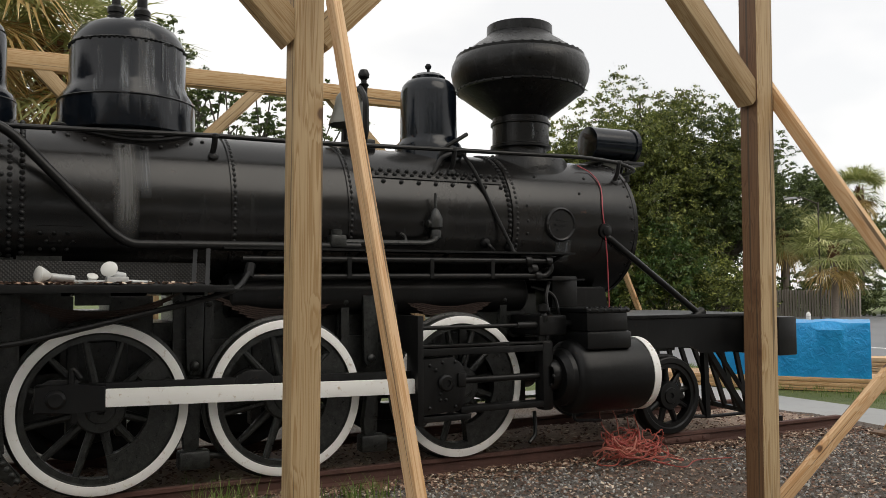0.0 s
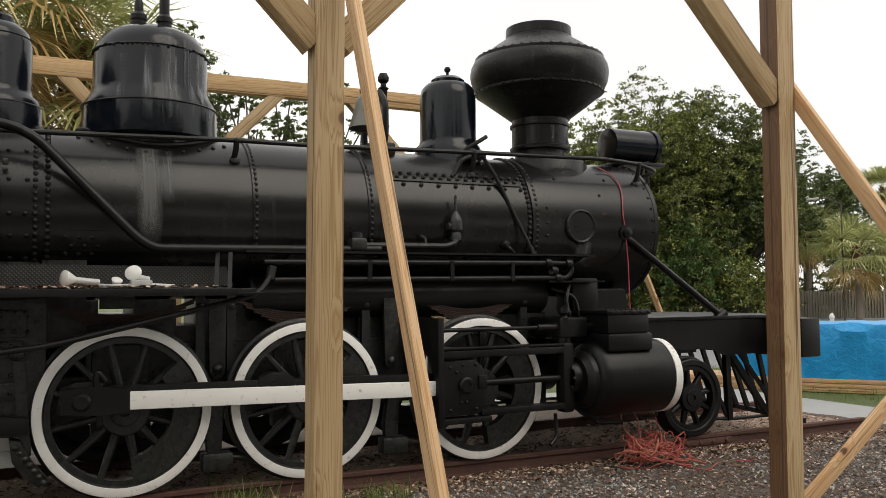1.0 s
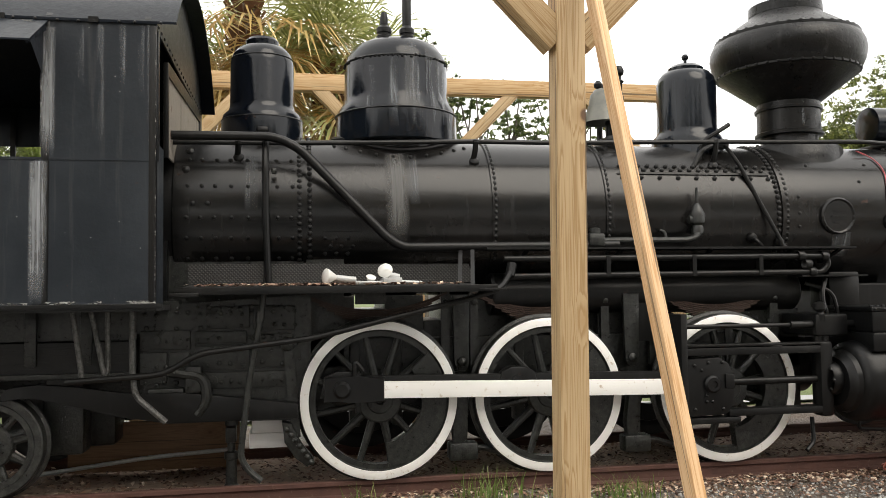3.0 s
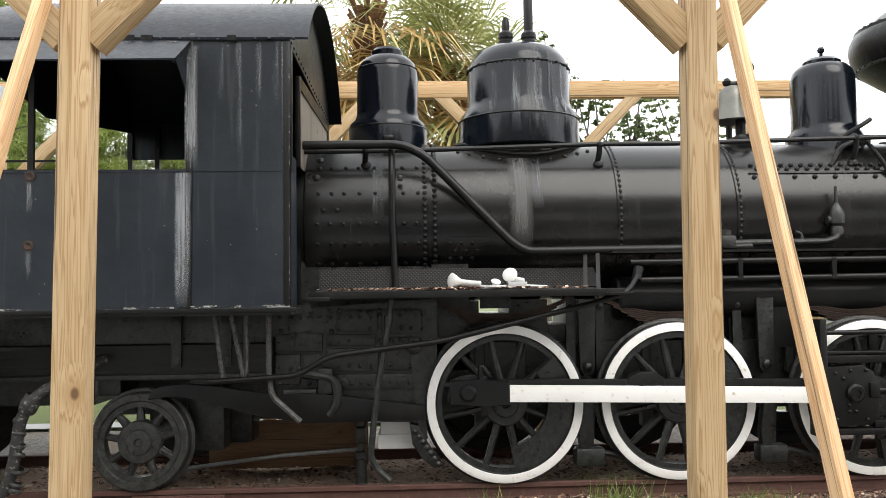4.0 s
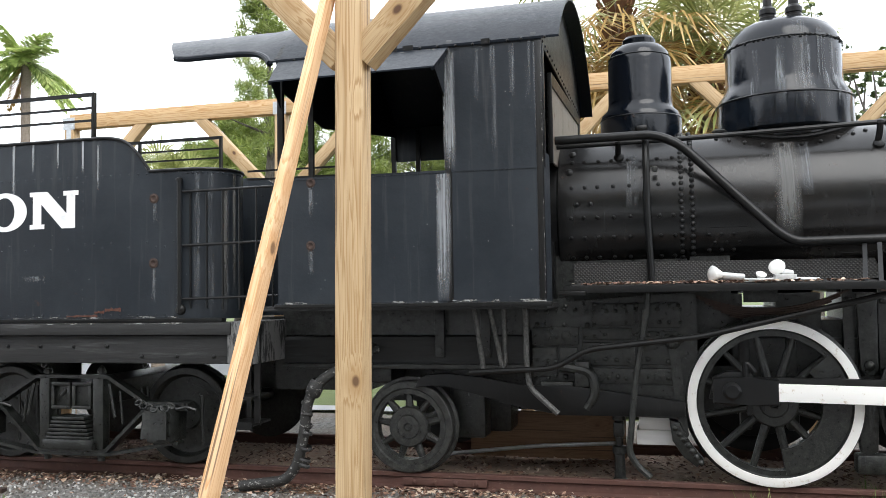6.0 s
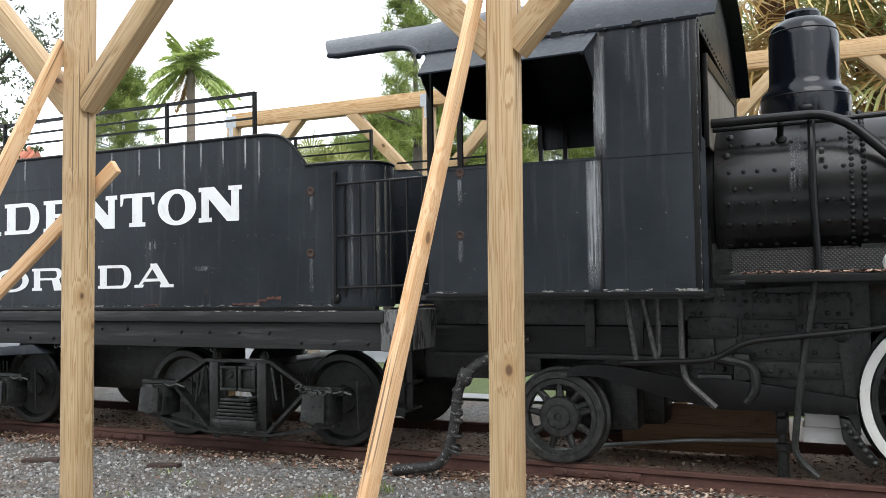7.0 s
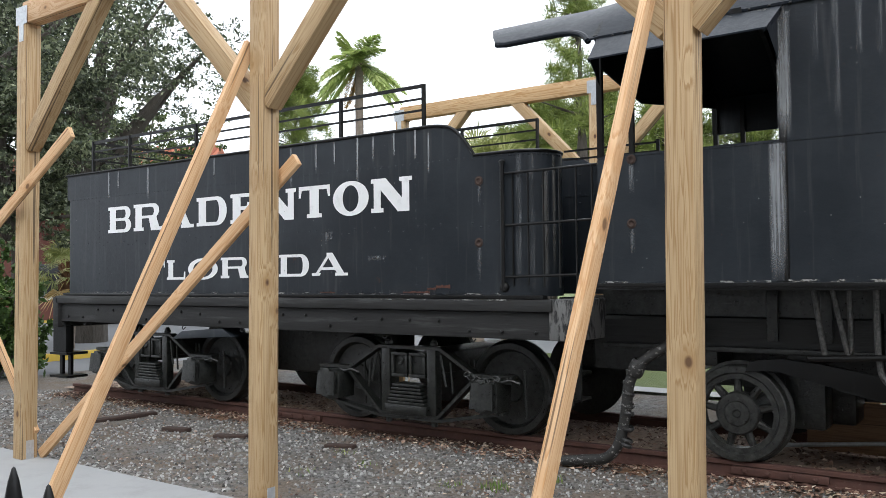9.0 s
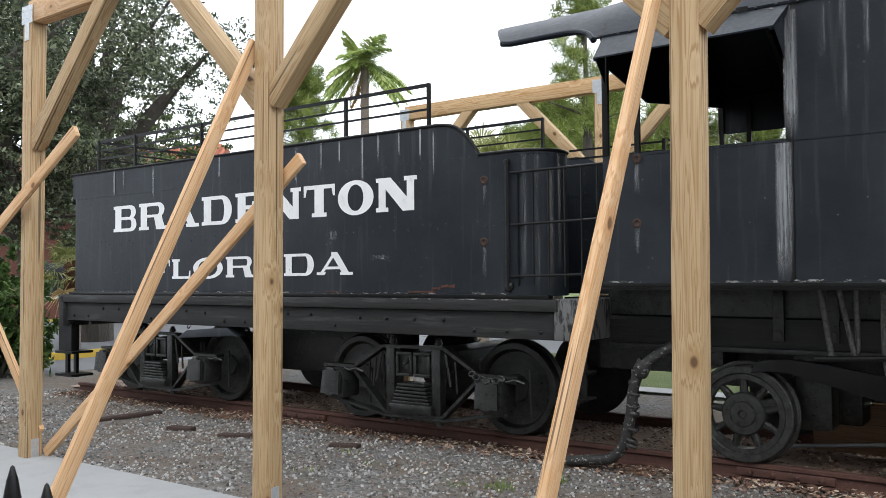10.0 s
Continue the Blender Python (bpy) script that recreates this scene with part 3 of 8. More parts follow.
def boiler_angle(z):
    return math.degrees(math.asin(max(-1, min(1, (z - ZB) / RB))))


# boiler barrel, firebox wrapper and smokebox
bm = BM()
lathe(bm, [(RB - 0.03, -1.58), (RB + 0.004, -1.56), (RB + 0.004, -0.565), (RB - 0.004, -0.56), (RB - 0.004, 0.97), (RB, 0.975), (RB, 1.95), (RB - 0.006, 1.955), (RB - 0.006, 3.57)], (0, YC, ZB), (1, 0, 0), 96)
boiler = part("boiler", bm, BOILER, loco, "dull brown-black riveted boiler barrel")
bm = BM()
lathe(bm, [(RB - 0.02, 3.56), (RB + 0.008, 3.565), (RB + 0.008, 4.985), (RB + 0.016, 4.99), (RB + 0.016, 5.03), (RB - 0.02, 5.045), (0, 5.06)], (0, YC, ZB), (1, 0, 0), 96)
smokebox = part("smokebox", bm, BOILER, loco, "black riveted smokebox")
bm = BM()
lathe(bm, [(0.5, 5.05), (0.49, 5.09), (0.3, 5.14), (0, 5.16)], (0, YC, ZB), (1, 0, 0), 48)
part("smokebox_door", bm, BLACK, smokebox)
bm = BM()
box(bm, 4.2, 4.75, YC - 0.5, YC + 0.5, 1.05, 1.62, 0.03)
plate(bm, [(4.1, 1.05), (4.85, 1.05), (4.75, 1.35), (4.7, 1.6), (4.2, 1.6), (4.18, 1.35)], 0.3, 1.4)
part("saddle", bm, BLACK, smokebox)
# boiler rivets
bm = BM()
for x, off in ((-0.60, 0), (-0.52, 1), (0.985, 0), (1.965, 0), (3.53, 0), (3.61, 1)):
    for k in range(30):
        deg = -34 + k * 4.2 + off * 2.1
        q, n = on_boiler(x, deg)
        dot(bm, q, n, 0.0215)
for x in (-1.455, -1.35, -1.245, -1.13, -1.0, -0.77, -0.66):
    for z in (2.645, 2.425, 2.18, 2.025, 1.87):
        q, n = on_boiler(x + random.uniform(-0.01, 0.01), boiler_angle(z), RB + 0.004)
        dot(bm, q, n, 0.018)
for x in (-1.41, -1.30):
    q, n = on_boiler(x, boiler_angle(2.29), RB + 0.004)
    dot(bm, q, n, 0.022)
for x in (-0.40, -0.31, -0.22):
    for k, z in enumerate((2.02, 1.96, 1.90)):
        q, n = on_boiler(x + (k % 2) * 0.04, boiler_angle(z))
        dot(bm, q, n, 0.018)
for k in range(14):
    a = radians(180 + (k - 6.5) * 12)
    x = 0.24 + 0.68 * math.cos(a + math.pi / 2)
    if abs(x - 0.24) < 0.62:
        q, n = on_boiler(x, 62 - 18 * math.cos((x - 0.24) / 0.62 * 1.5))
        dot(bm, q, n, 0.017)
for row, deg in enumerate((38, 34, 27)):
    for k in range(17):
        x = 2.12 + k * 0.085 + (row % 2) * 0.04
        if x < 3.5 and not (row == 2 and k % 2):
            q, n = on_boiler(x, deg)
            dot(bm, q, n, 0.021)
part("rivets", bm, BLACK, boiler, "rows of domed rivet heads", "stuff")
bm = BM()
for k in range(13):
    q, n = on_boiler(4.96, -45 + k * 10, RB + 0.01)
    dot(bm, q, n, 0.014)
for x, deg in ((3.72, 0), (3.72, -10), (3.72, 12), (4.36, 25), (4.72, -18), (3.9, 40), (4.5, 42)):
    q, n = on_boiler(x, deg, RB + 0.008)
    dot(bm, q, n, 0.017)
part("rivets", bm, BLACK, smokebox, "", "stuff")
# seam laps, an inspection plate and stains that run down from the dome
for x in (-0.56, 0.97, 1.95, 3.57):
    bm = BM()
    lathe(bm, [(RB - 0.01, -0.012), (RB + 0.011, -0.01), (RB + 0.011, 0.01), (RB - 0.01, 0.012)], (x, YC, ZB), (1, 0, 0), 96)
    part("seam_lap", bm, BOILER, boiler)
bm = BM()
for x0, x1, a0, a1 in ((2.08, 3.5, 30, 31.5),):
    for k in range(24):
        u0, u1 = x0 + (x1 - x0) * k / 24, x0 + (x1 - x0) * (k + 1) / 24
        q = [on_boiler(u, a, RB + 0.007)[0] for u, a in ((u0, a0), (u1, a0), (u1, a1), (u0, a1))]
        bm.faces.new([bm.verts.new(v) for v in q])
part("lap_joint", bm, BLACK, boiler)


def curved_patch(x0, x1, a0, a1, r, nx=4, na=14, ragged=0.0):
    """A thin skin that follows the boiler, with uneven edges where ragged."""
    bm = BM()
    rows = []
    for i in range(na + 1):
        a = a0 + (a1 - a0) * i / na
        w = ragged * noise.noise(Vector((x0 * 3, a * 0.09, 2.0)))
        rows.append([bm.verts.new(on_boiler(x0 + (x1 - x0) * k / nx + (w if k in (0, nx) else 0), a, r)[0]) for k in range(nx + 1)])
    for p, q in zip(rows, rows[1:]):
        for k in range(nx):
            bm.faces.new((p[k], p[k + 1], q[k + 1], q[k]))
    return bm


part("drip_stain", curved_patch(0.085, 0.275, -26, 47, RB + 0.003, ragged=0.012), FAINT, boiler, "pale grey streak under the dome")
part("drip_stain", curved_patch(0.275, 0.36, 5, 46, RB + 0.003, ragged=0.008), DRIP, boiler)
part("drip_stain", curved_patch(-1.02, -0.92, 0, 42, RB + 0.0075, ragged=0.01), DRIP, boiler)
part("drip_stain", curved_patch(4.05, 4.24, -33, -14, RB + 0.0115, ragged=0.03), DRIP, smokebox)
part("patch_plate", curved_patch(-0.42, -0.12, -24, -14, RB + 0.006), BOILER, boiler)

# round builder's plate, with bars where the raised writing cannot be read
q, n = on_boiler(4.08, boiler_angle(2.21), RB + 0.012)
bm = BM()
lathe(bm, [(0.165, -0.03), (0.165, 0.015), (0.15, 0.03), (0.135, 0.018), (0, 0.018)], q, n, 40)
builder = part("builders_plate", bm, BOILER, smokebox, "round cast plate with worn raised writing")
bm = BM()
for k, w in enumerate((0.10, 0.14, 0.09)):
    c = q + n * 0.024 + Vector((0, 0, 0.045 - 0.05 * k))
    part("writing_bar", obox(BM(), c - Vector((w / 2, 0, 0)), c + Vector((w / 2, 0, 0)), 0.012, 0.014), BOILER, builder)
for k in range(20):
    a = radians(k * 18)
    c = q + n * 0.02 + Vector((math.cos(a) * 0.15, 0, math.sin(a) * 0.15))
    dot(bm, c, n, 0.012, 5)
part("raised_border", bm, BOILER, builder, "", "stuff")

# domes
bm = BM()
lathe(bm, [(0.36, 2.72), (0.345, 2.86), (0.345, 3.06), (0.33, 3.11), (0.285, 3.15), (0.272, 3.20), (0.268, 3.56), (0.25, 3.64), (0.20, 3.70), (0.135, 3.725), (0.13, 3.735)], (-0.905, YC, 0), (0, 0, 1), 56)
dome = part("sand_dome", bm, GLOSS, loco, "glossy black sand dome with drips")
bm = BM()
lathe(bm, [(0.14, 3.72), (0.14, 3.765), (0.12, 3.79), (0, 3.80)], (-0.905, YC, 0), (0, 0, 1), 40)
part("lid", bm, GLOSS, dome)
bm = BM()
lathe(bm, [(0.262, 3.596), (0.2655, 3.602), (0.258, 3.608)], (-0.905, YC, 0), (0, 0, 1), 56)
part("seam", bm, BLACK, dome)
bm = lathe(BM(), [(0.344, 3.055), (0.3475, 3.062), (0.342, 3.07)], (-0.905, YC, 0), (0, 0, 1), 56)
part("seam", bm, BLACK, dome)
bm = BM()
box(bm, -0.945, -0.845, YC - 0.385, YC - 0.32, 2.90, 2.96, 0.02)
part("sand_valve", bm, BLACK, dome)

DX = 0.257      # steam dome
bm = BM()
lathe(bm, [(0.40, 2.5), (0.41, 2.87), (0.525, 2.865), (0.535, 2.875), (0.533, 3.11), (0.523, 3.155), (0.476, 3.222), (0.457, 3.28), (0.453, 3.565), (0.434, 3.645), (0.38, 3.73), (0.28, 3.785), (0.14, 3.82), (0, 3.83)], (DX, YC, 0), (0, 0, 1), 72)
steam = part("steam_dome", bm, GLOSS, loco, "large glossy black steam dome, streaked and dented")
bm = BM()
for r, z in ((0.463, 3.575), (0.544, 3.115)):
    lathe(bm, [(r - 0.012, z), (r, z + 0.006), (r - 0.008, z + 0.014)], (DX, YC, 0), (0, 0, 1), 72)
for k in range(36):
    a = radians(180 + k * 5)
    c = Vector((DX + math.cos(a) * 0.455, YC + math.sin(a) * 0.455, 3.575 + random.uniform(-0.012, 0.012)))
    dot(bm, c, (math.cos(a), math.sin(a), 0), random.uniform(0.008, 0.016), 5)
part("seam", bm, BLACK, steam, "ragged lap seam")
for a0, w, z0, z1 in ((-88, 14, 2.92, 3.72), (-64, 9, 2.95, 3.66), (-50, 6, 3.0, 3.60), (-76, 5, 2.95, 3.5), (-104, 9, 2.95, 3.56), (-126, 8, 3.0, 3.5), (-40, 6, 2.95, 3.5)):
    bm = BM()
    for i in range(10):
        zz = [z0 + (z1 - z0) * (i + k) / 10 for k in (0, 1)]
        def at_dome(a, z):
            r = 0.542 if z < 3.16 else (0.542 - 0.077 * (z - 3.16) / 0.14 if z < 3.3 else (0.465 if z < 3.6 else 0.465 - (z - 3.6) * 0.45))
            a = radians(a + 1.2 * noise.noise(Vector((a, z * 9, 0))))
            return (DX + math.cos(a) * (r - 0.004), YC + math.sin(a) * (r - 0.004), z)
        bm.faces.new([bm.verts.new(v) for v in (at_dome(a0, zz[0]), at_dome(a0 + w, zz[0]), at_dome(a0 + w, zz[1]), at_dome(a0, zz[1]))])
    part("drip_stain", bm, DRIP, steam, "grey water streak")
bm = BM()
for x, z1, r in ((0.155, 4.08, 0.036), (0.36, 4.35, 0.042)):
    bm = BM()
    lathe(bm, [(0.07, 3.78), (0.07, 3.86), (0.058, 3.87), (0.058, 3.885), (0.068, 3.89), (0.068, 3.93), (0.05, 3.95), (r, 3.96), (r, z1 - 0.05), (r * 0.6, z1), (0, z1)], (x, YC, 0), (0, 0, 1), 18)
    part("safety_valve", bm, BLACK, steam, "brown-black safety valve pipe")
bm = BM()
tube(bm, [(DX + 0.56 * math.cos(radians(a)), YC + 0.42 * math.sin(radians(a)), ZB + math.sqrt(max(RB ** 2 - (0.42 * math.sin(radians(a))) ** 2, 0)) + 0.008) for a in range(180, 361, 9)], 0.02, 8, 0)
part("dome_flange", bm, BLACK, steam)

bm = BM()
lathe(bm, [(0.39, 2.66), (0.36, 2.80), (0.338, 2.86), (0.332, 2.95), (0.315, 3.0), (0.285, 3.03), (0.277, 3.07), (0.274, 3.50), (0.258, 3.57), (0.215, 3.62), (0.15, 3.645)], (3.025, YC, 0), (0, 0, 1), 56)
front_dome = part("sand_dome", bm, GLOSS, loco, "black front sand dome with a knobbed lid")
bm = BM()
lathe(bm, [(0.165, 3.635), (0.165, 3.665), (0.13, 3.695), (0.05, 3.71), (0.015, 3.72), (0.014, 3.75), (0.03, 3.765), (0.032, 3.785), (0.02, 3.805), (0, 3.81)], (3.025, YC, 0), (0, 0, 1), 32)
part("lid", bm, GLOSS, front_dome)
bm = BM()
tube(bm, [(2.92, 0.45, 2.72), (2.95, 0.42, 2.9), (3.12, 0.40, 3.0), (3.20, 0.40, 3.05)], 0.02, 8)
box(bm, 3.0, 3.2, 0.40, 0.52, 2.84, 2.92, 0.015)
tube(bm, [(3.08, 0.42, 2.88), (2.9, 0.36, 2.80), (2.82, 0.34, 2.66)], 0.022, 8)
part("sanding_lever", bm, BLACK, front_dome)

# bell
bell = part("bell", lathe(BM(), [(0.19, 3.12), (0.185, 3.135), (0.165, 3.2), (0.135, 3.30), (0.12, 3.38), (0.08, 3.43), (0.03, 3.445), (0, 3.447)], (2.18, YC - 0.05, 0), (0, 0, 1), 36), BELL, loco, "dull grey brass bell")
bm = BM()
for s in (-1, 1):
    tube(bm, [(2.24, YC - 0.05 + s * 0.05, 2.86), (2.24, YC - 0.05 + s * 0.27, 2.98), (2.24, YC - 0.05 + s * 0.27, 3.32), (2.24, YC - 0.05 + s * 0.12, 3.45)], 0.03, 8)
rod(bm, (2.14, YC - 0.05, 3.45), (2.34, YC - 0.05, 3.47), 0.03)
lathe(bm, [(0.03, 3.40), (0.036, 3.52), (0.05, 3.54), (0.028, 3.56), (0.026, 3.585), (0.05, 3.61), (0.054, 3.64), (0.035, 3.68), (0, 3.69)], (2.30, YC - 0.12, -0.045), (0, 0, 1), 18)
lathe(bm, [(0.0, 3.43), (0.035, 3.45), (0.04, 3.48), (0.02, 3.51), (0, 3.515)], (2.13, YC - 0.05, 0), (0, 0, 1), 16)
box(bm, 2.12, 2.36, YC - 0.28, YC + 0.2, 2.84, 2.97, 0.03)
rod(bm, (2.24, YC - 0.05, 2.95), (2.24, YC - 0.05, 3.14), 0.045)
part("bell_yoke", bm, BLACK, bell, "black iron yoke with ball finial")

# balloon smokestack
SX = 4.085
bm = BM()
lathe(bm, [(0.50, 2.66), (0.47, 2.88), (0.44, 2.915), (0.34, 2.93), (0.27, 2.945), (0.262, 2.96), (0.262, 3.03), (0.305, 3.035), (0.31, 3.065), (0.292, 3.075), (0.289, 3.35), (0.32, 3.375), (0.607, 3.59), (0.66, 3.65), (0.70, 3.735), (0.716, 3.82), (0.708, 3.89), (0.68, 3.95), (0.64, 3.985), (0.46, 4.12), (0.36, 4.185), (0.335, 4.22)], (SX, YC, 0), (0, 0, 1), 80)
stack = part("smokestack", bm, STACK_PAINT, loco, "black balloon smokestack with riveted seams")
bm = BM()
lathe(bm, [(0.325, 4.205), (0.342, 4.215), (0.338, 4.31), (0.325, 4.315), (0.30, 4.305), (0.29, 4.2), (0.25, 3.8), (0, 3.8)], (SX, YC, 0), (0, 0, 1), 64)
part("rim", bm, STACK_PAINT, stack)
bm = BM()
for r, z, h in ((0.655, 3.975, 0.02), (0.645, 3.635, 0.016), (0.297, 3.29, 0.02), (0.30, 3.05, 0.02)):
    lathe(bm, [(r - 0.02, z - h), (r + 0.012, z - h * 0.6), (r + 0.012, z + h * 0.6), (r - 0.02, z + h)], (SX, YC, 0), (0, 0, 1), 80)
for k in range(42):
    a = radians(k * 360 / 42)
    u = Vector((math.cos(a), math.sin(a), 0))
    dot(bm, Vector((SX, YC, 3.99)) + u * 0.645, u + Vector((0, 0, 1.2)), 0.022, 6)
    dot(bm, Vector((SX, YC, 3.635)) + u * 0.653, u - Vector((0, 0, 0.6)), 0.017, 6)
for k in range(28):
    a = radians(k * 360 / 28)
    u = Vector((math.cos(a), math.sin(a), 0))
    dot(bm, Vector((SX, YC, 2.925)) + u * 0.40, Vector((0, 0, 1)), 0.02, 6)
part("seam_rivets", bm, BLACK, stack, "", "stuff")
for a0, w in ((-72, 14), (-50, 9), (-100, 8)):
    bm = BM()
    for i in range(5):
        zz = (3.08 + 0.05 * i, 3.08 + 0.05 * (i + 1))
        pts = [(SX + 0.293 * math.cos(radians(a)), YC + 0.293 * math.sin(radians(a)), z) for a, z in ((a0, zz[0]), (a0 + w, zz[0]), (a0 + w, zz[1]), (a0, zz[1]))]
        bm.faces.new([bm.verts.new(v) for v in pts])
    part("drip_stain", bm, DRIP, stack)

# headlight housing on its bracket
bm = BM()
lathe(bm, [(0, 4.93), (0.165, 4.93), (0.18, 4.935), (0.18, 5.47), (0.195, 5.475), (0.195, 5.53), (0.17, 5.545), (0, 5.53)], (0, YC, 3.165), (1, 0, 0), 48)
headlight = part("headlight", bm, GLOSS, loco, "black cylindrical headlight housing")
bm = BM()
box(bm, 4.95, 5.55, YC - 0.2, YC + 0.2, 2.93, 2.97, 0.008)
for x in (5.0, 5.35):
    obox(bm, (x, YC - 0.15, 2.75), (x, YC - 0.15, 2.99), 0.04, 0.03)
tube(bm, [(5.0, YC, 2.2), (5.35, YC, 2.75), (5.4, YC, 2.95)], 0.025)
part("bracket", bm, BLACK, headlight)

# handrail and its stanchions
bm = BM()
tube(bm, [(-1.62, 0.27, 2.775), (-0.55, 0.27, 2.787), (0.85, 0.27, 2.827), (1.5, 0.27, 2.828), (2.9, 0.27, 2.864), (4.45, 0.27, 2.895), (4.88, 0.27, 2.866), (5.14, 0.31, 2.815), (5.2, 0.55, 2.80), (5.16, 0.8, 2.80)], 0.02, 10, 0.12)
handrail = part("handrail", bm, BLACK, loco, "long thin black boiler handrail")
for x, rz in ((-1.075, 2.78), (0.845, 2.825), (3.0, 2.866), (4.88, 2.868)):
    bm = BM()
    tube(bm, [(x, 0.27, rz), (x, 0.29, 2.76), (x - 0.01, 0.36, 2.66)], 0.024, 8)
    dot(bm, (x, 0.27, rz), (0, 0, 1), 0.035, 10)
    q, n = on_boiler(x, 40)
    dot(bm, q, n, 0.045, 10)
    part("stanchion", bm, BLACK, handrail)
# pipes on the boiler flank
bm = BM()
tube(bm, [(-1.62, 0.17, 2.812), (-0.79, 0.17, 2.818), (-0.60, 0.15, 2.725), (0.08, 0.08, 2.015), (0.20, 0.08, 1.94), (1.6, 0.08, 1.948), (2.0, 0.08, 1.955)], 0.036, 12, 0.14)
part("steam_pipe", bm, BLACK, loco, "thick bent black pipe along the boiler")
bm = BM()
tube(bm, [(-0.86, 0.25, 2.80), (-0.86, 0.14, 2.6), (-0.86, 0.13, 2.2), (-0.84, 0.13, 1.66)], 0.027, 10, 0.1)
part("down_pipe", bm, BLACK, loco)
bm = BM()
box(bm, -0.815, -0.775, 0.14, 0.19, 2.52, 2.565, 0.010)
part("pipe_clip", bm, GRIME, loco)
bm = BM()
tube(bm, [(3.12, 0.34, 2.85), (3.20, 0.28, 2.70), (3.48, 0.10, 2.0), (3.5, 0.08, 1.92)], 0.018, 10, 0.06)
part("sand_pipe", bm, BLACK, loco, "thin black sand pipe running down the boiler")
bm = BM()
tube(bm, [(1.75, 0.09, 1.99), (2.62, 0.09, 1.995), (2.72, 0.1, 2.03), (2.73, 0.12, 2.12)], 0.026, 10, 0.06)
box(bm, 1.73, 1.87, 0.03, 0.15, 1.94, 2.05, 0.02)
lathe(bm, [(0.03, 2.03), (0.045, 2.05), (0.045, 2.09), (0, 2.10)], (1.8, 0.09, 0), (0, 0, 1), 12)
tube(bm, [(2.44, 0.12, 2.0), (2.44, 0.14, 2.06), (2.40, 0.15, 2.08)], 0.014, 8)
feed = part("feed_pipe", bm, GRIME, loco, "grey-black feed pipe with valves")
bm = BM()
lathe(bm, [(0.035, 2.03), (0.05, 2.05), (0.05, 2.1), (0.04, 2.12), (0.062, 2.14), (0.066, 2.21), (0.05, 2.25), (0.03, 2.29), (0.014, 2.31), (0.012, 2.44), (0, 2.45)], (2.73, 0.13, 0), (0, 0, 1), 20)
rod(bm, (2.65, 0.13, 2.17), (2.73, 0.13, 2.17), 0.035)
part("check_valve", bm, GRIME, feed)
for x, z in ((3.28, 2.02), (3.55, 1.98)):
    bm = BM()
    q, n = on_boiler(x, boiler_angle(z))
    dot(bm, q, n, 0.05, 10)
    tube(bm, [q, q + n * 0.08, q + n * 0.08 + Vector((0.05, 0, -0.05))], 0.016, 8)
    part("boiler_plug", bm, BLACK, loco)
for x, z in ((-1.45, 2.72), (-1.47, 2.56)):
    bm = BM()
    q, n = on_boiler(x, boiler_angle(z), RB)
    dot(bm, q, n, 0.035, 8)
    part("boiler_plug", bm, BLACK, loco)
# stay from the smokebox down to the front deck
bm = BM()
tube(bm, [(4.62, 0.20, 2.12), (4.66, 0.16, 2.09), (5.74, 0.10, 1.34)], 0.032, 12, 0.02)
q, n = on_boiler(4.62, -6)
lathe(bm, [(0.075, 0.0), (0.075, 0.025), (0.05, 0.03), (0.045, 0.05), (0.02, 0.06), (0, 0.06)], q, n, 16)
rod(bm, (5.70, 0.10, 1.30), (5.80, 0.10, 1.36), 0.05)
part("front_stay", bm, BLACK, loco, "diagonal black stay rod")
# red wire that hangs down the smokebox
bm = BM()
wp = [on_boiler(4.62 + 0.03 * math.sin(k * 0.7), 52 - k * 6.5, RB + 0.02)[0] for k in range(9)]
wp = [Vector((4.5, 0.45, 2.84))] + wp + [Vector((4.64, 0.17, 1.9)), Vector((4.64, 0.16, 1.6)), Vector((4.64, 0.15, 1.34))]
tube(bm, wp, 0.006, 6, 0.04)
solo("electric_wire", bm, WIRE, (4.64, 0.15, 1.34), "thin red wire hanging down the smokebox", "wire")

# running boards
bm = BM()
box(bm, 0.86, 4.12, -0.02, 0.30, 1.915, 1.933)
box(bm, 3.6, 4.22, -0.02, 0.2, 1.675, 1.69)
for x in (1.2, 2.0, 2.8, 3.55, 4.0):
    obox(bm, (x, 0.02, 1.915), (x, 0.34, 1.80), 0.04, 0.012)
part("running_board", bm, BLACK, loco, "thin black running board with bent edge")
bm = BM()
tube(bm, [(1.0, -0.0, 1.84), (3.70, -0.0, 1.85), (3.84, 0.0, 1.845), (3.86, 0.0, 1.78), (3.80, 0.0, 1.715), (1.0, 0.0, 1.70)], 0.026, 12, 0.06)
for x in (1.85, 2.6, 3.2):
    box(bm, x, x + 0.035, -0.03, 0.03, 1.69, 1.86)
for x, z in ((3.60, 1.85), (3.66, 1.78), (3.70, 1.715), (3.82, 1.845)):
    lathe(bm, [(0.04, -0.03), (0.044, -0.02), (0.044, 0.02), (0.04, 0.03)], (x, 0, z), (1, 0, 0), 14)
part("cooling_pipe", bm, BLACK, loco, "looped pair of horizontal black pipes")
bm = BM()
lathe(bm, [(0, 0.95), (0.16, 0.95), (0.175, 0.97), (0.175, 3.70), (0.16, 3.72), (0, 3.72)], (0, 0.35, 1.56), (1, 0, 0), 40)
part("air_reservoir", bm, BLACK, loco, "long black air tank under the running board")
bm = BM()
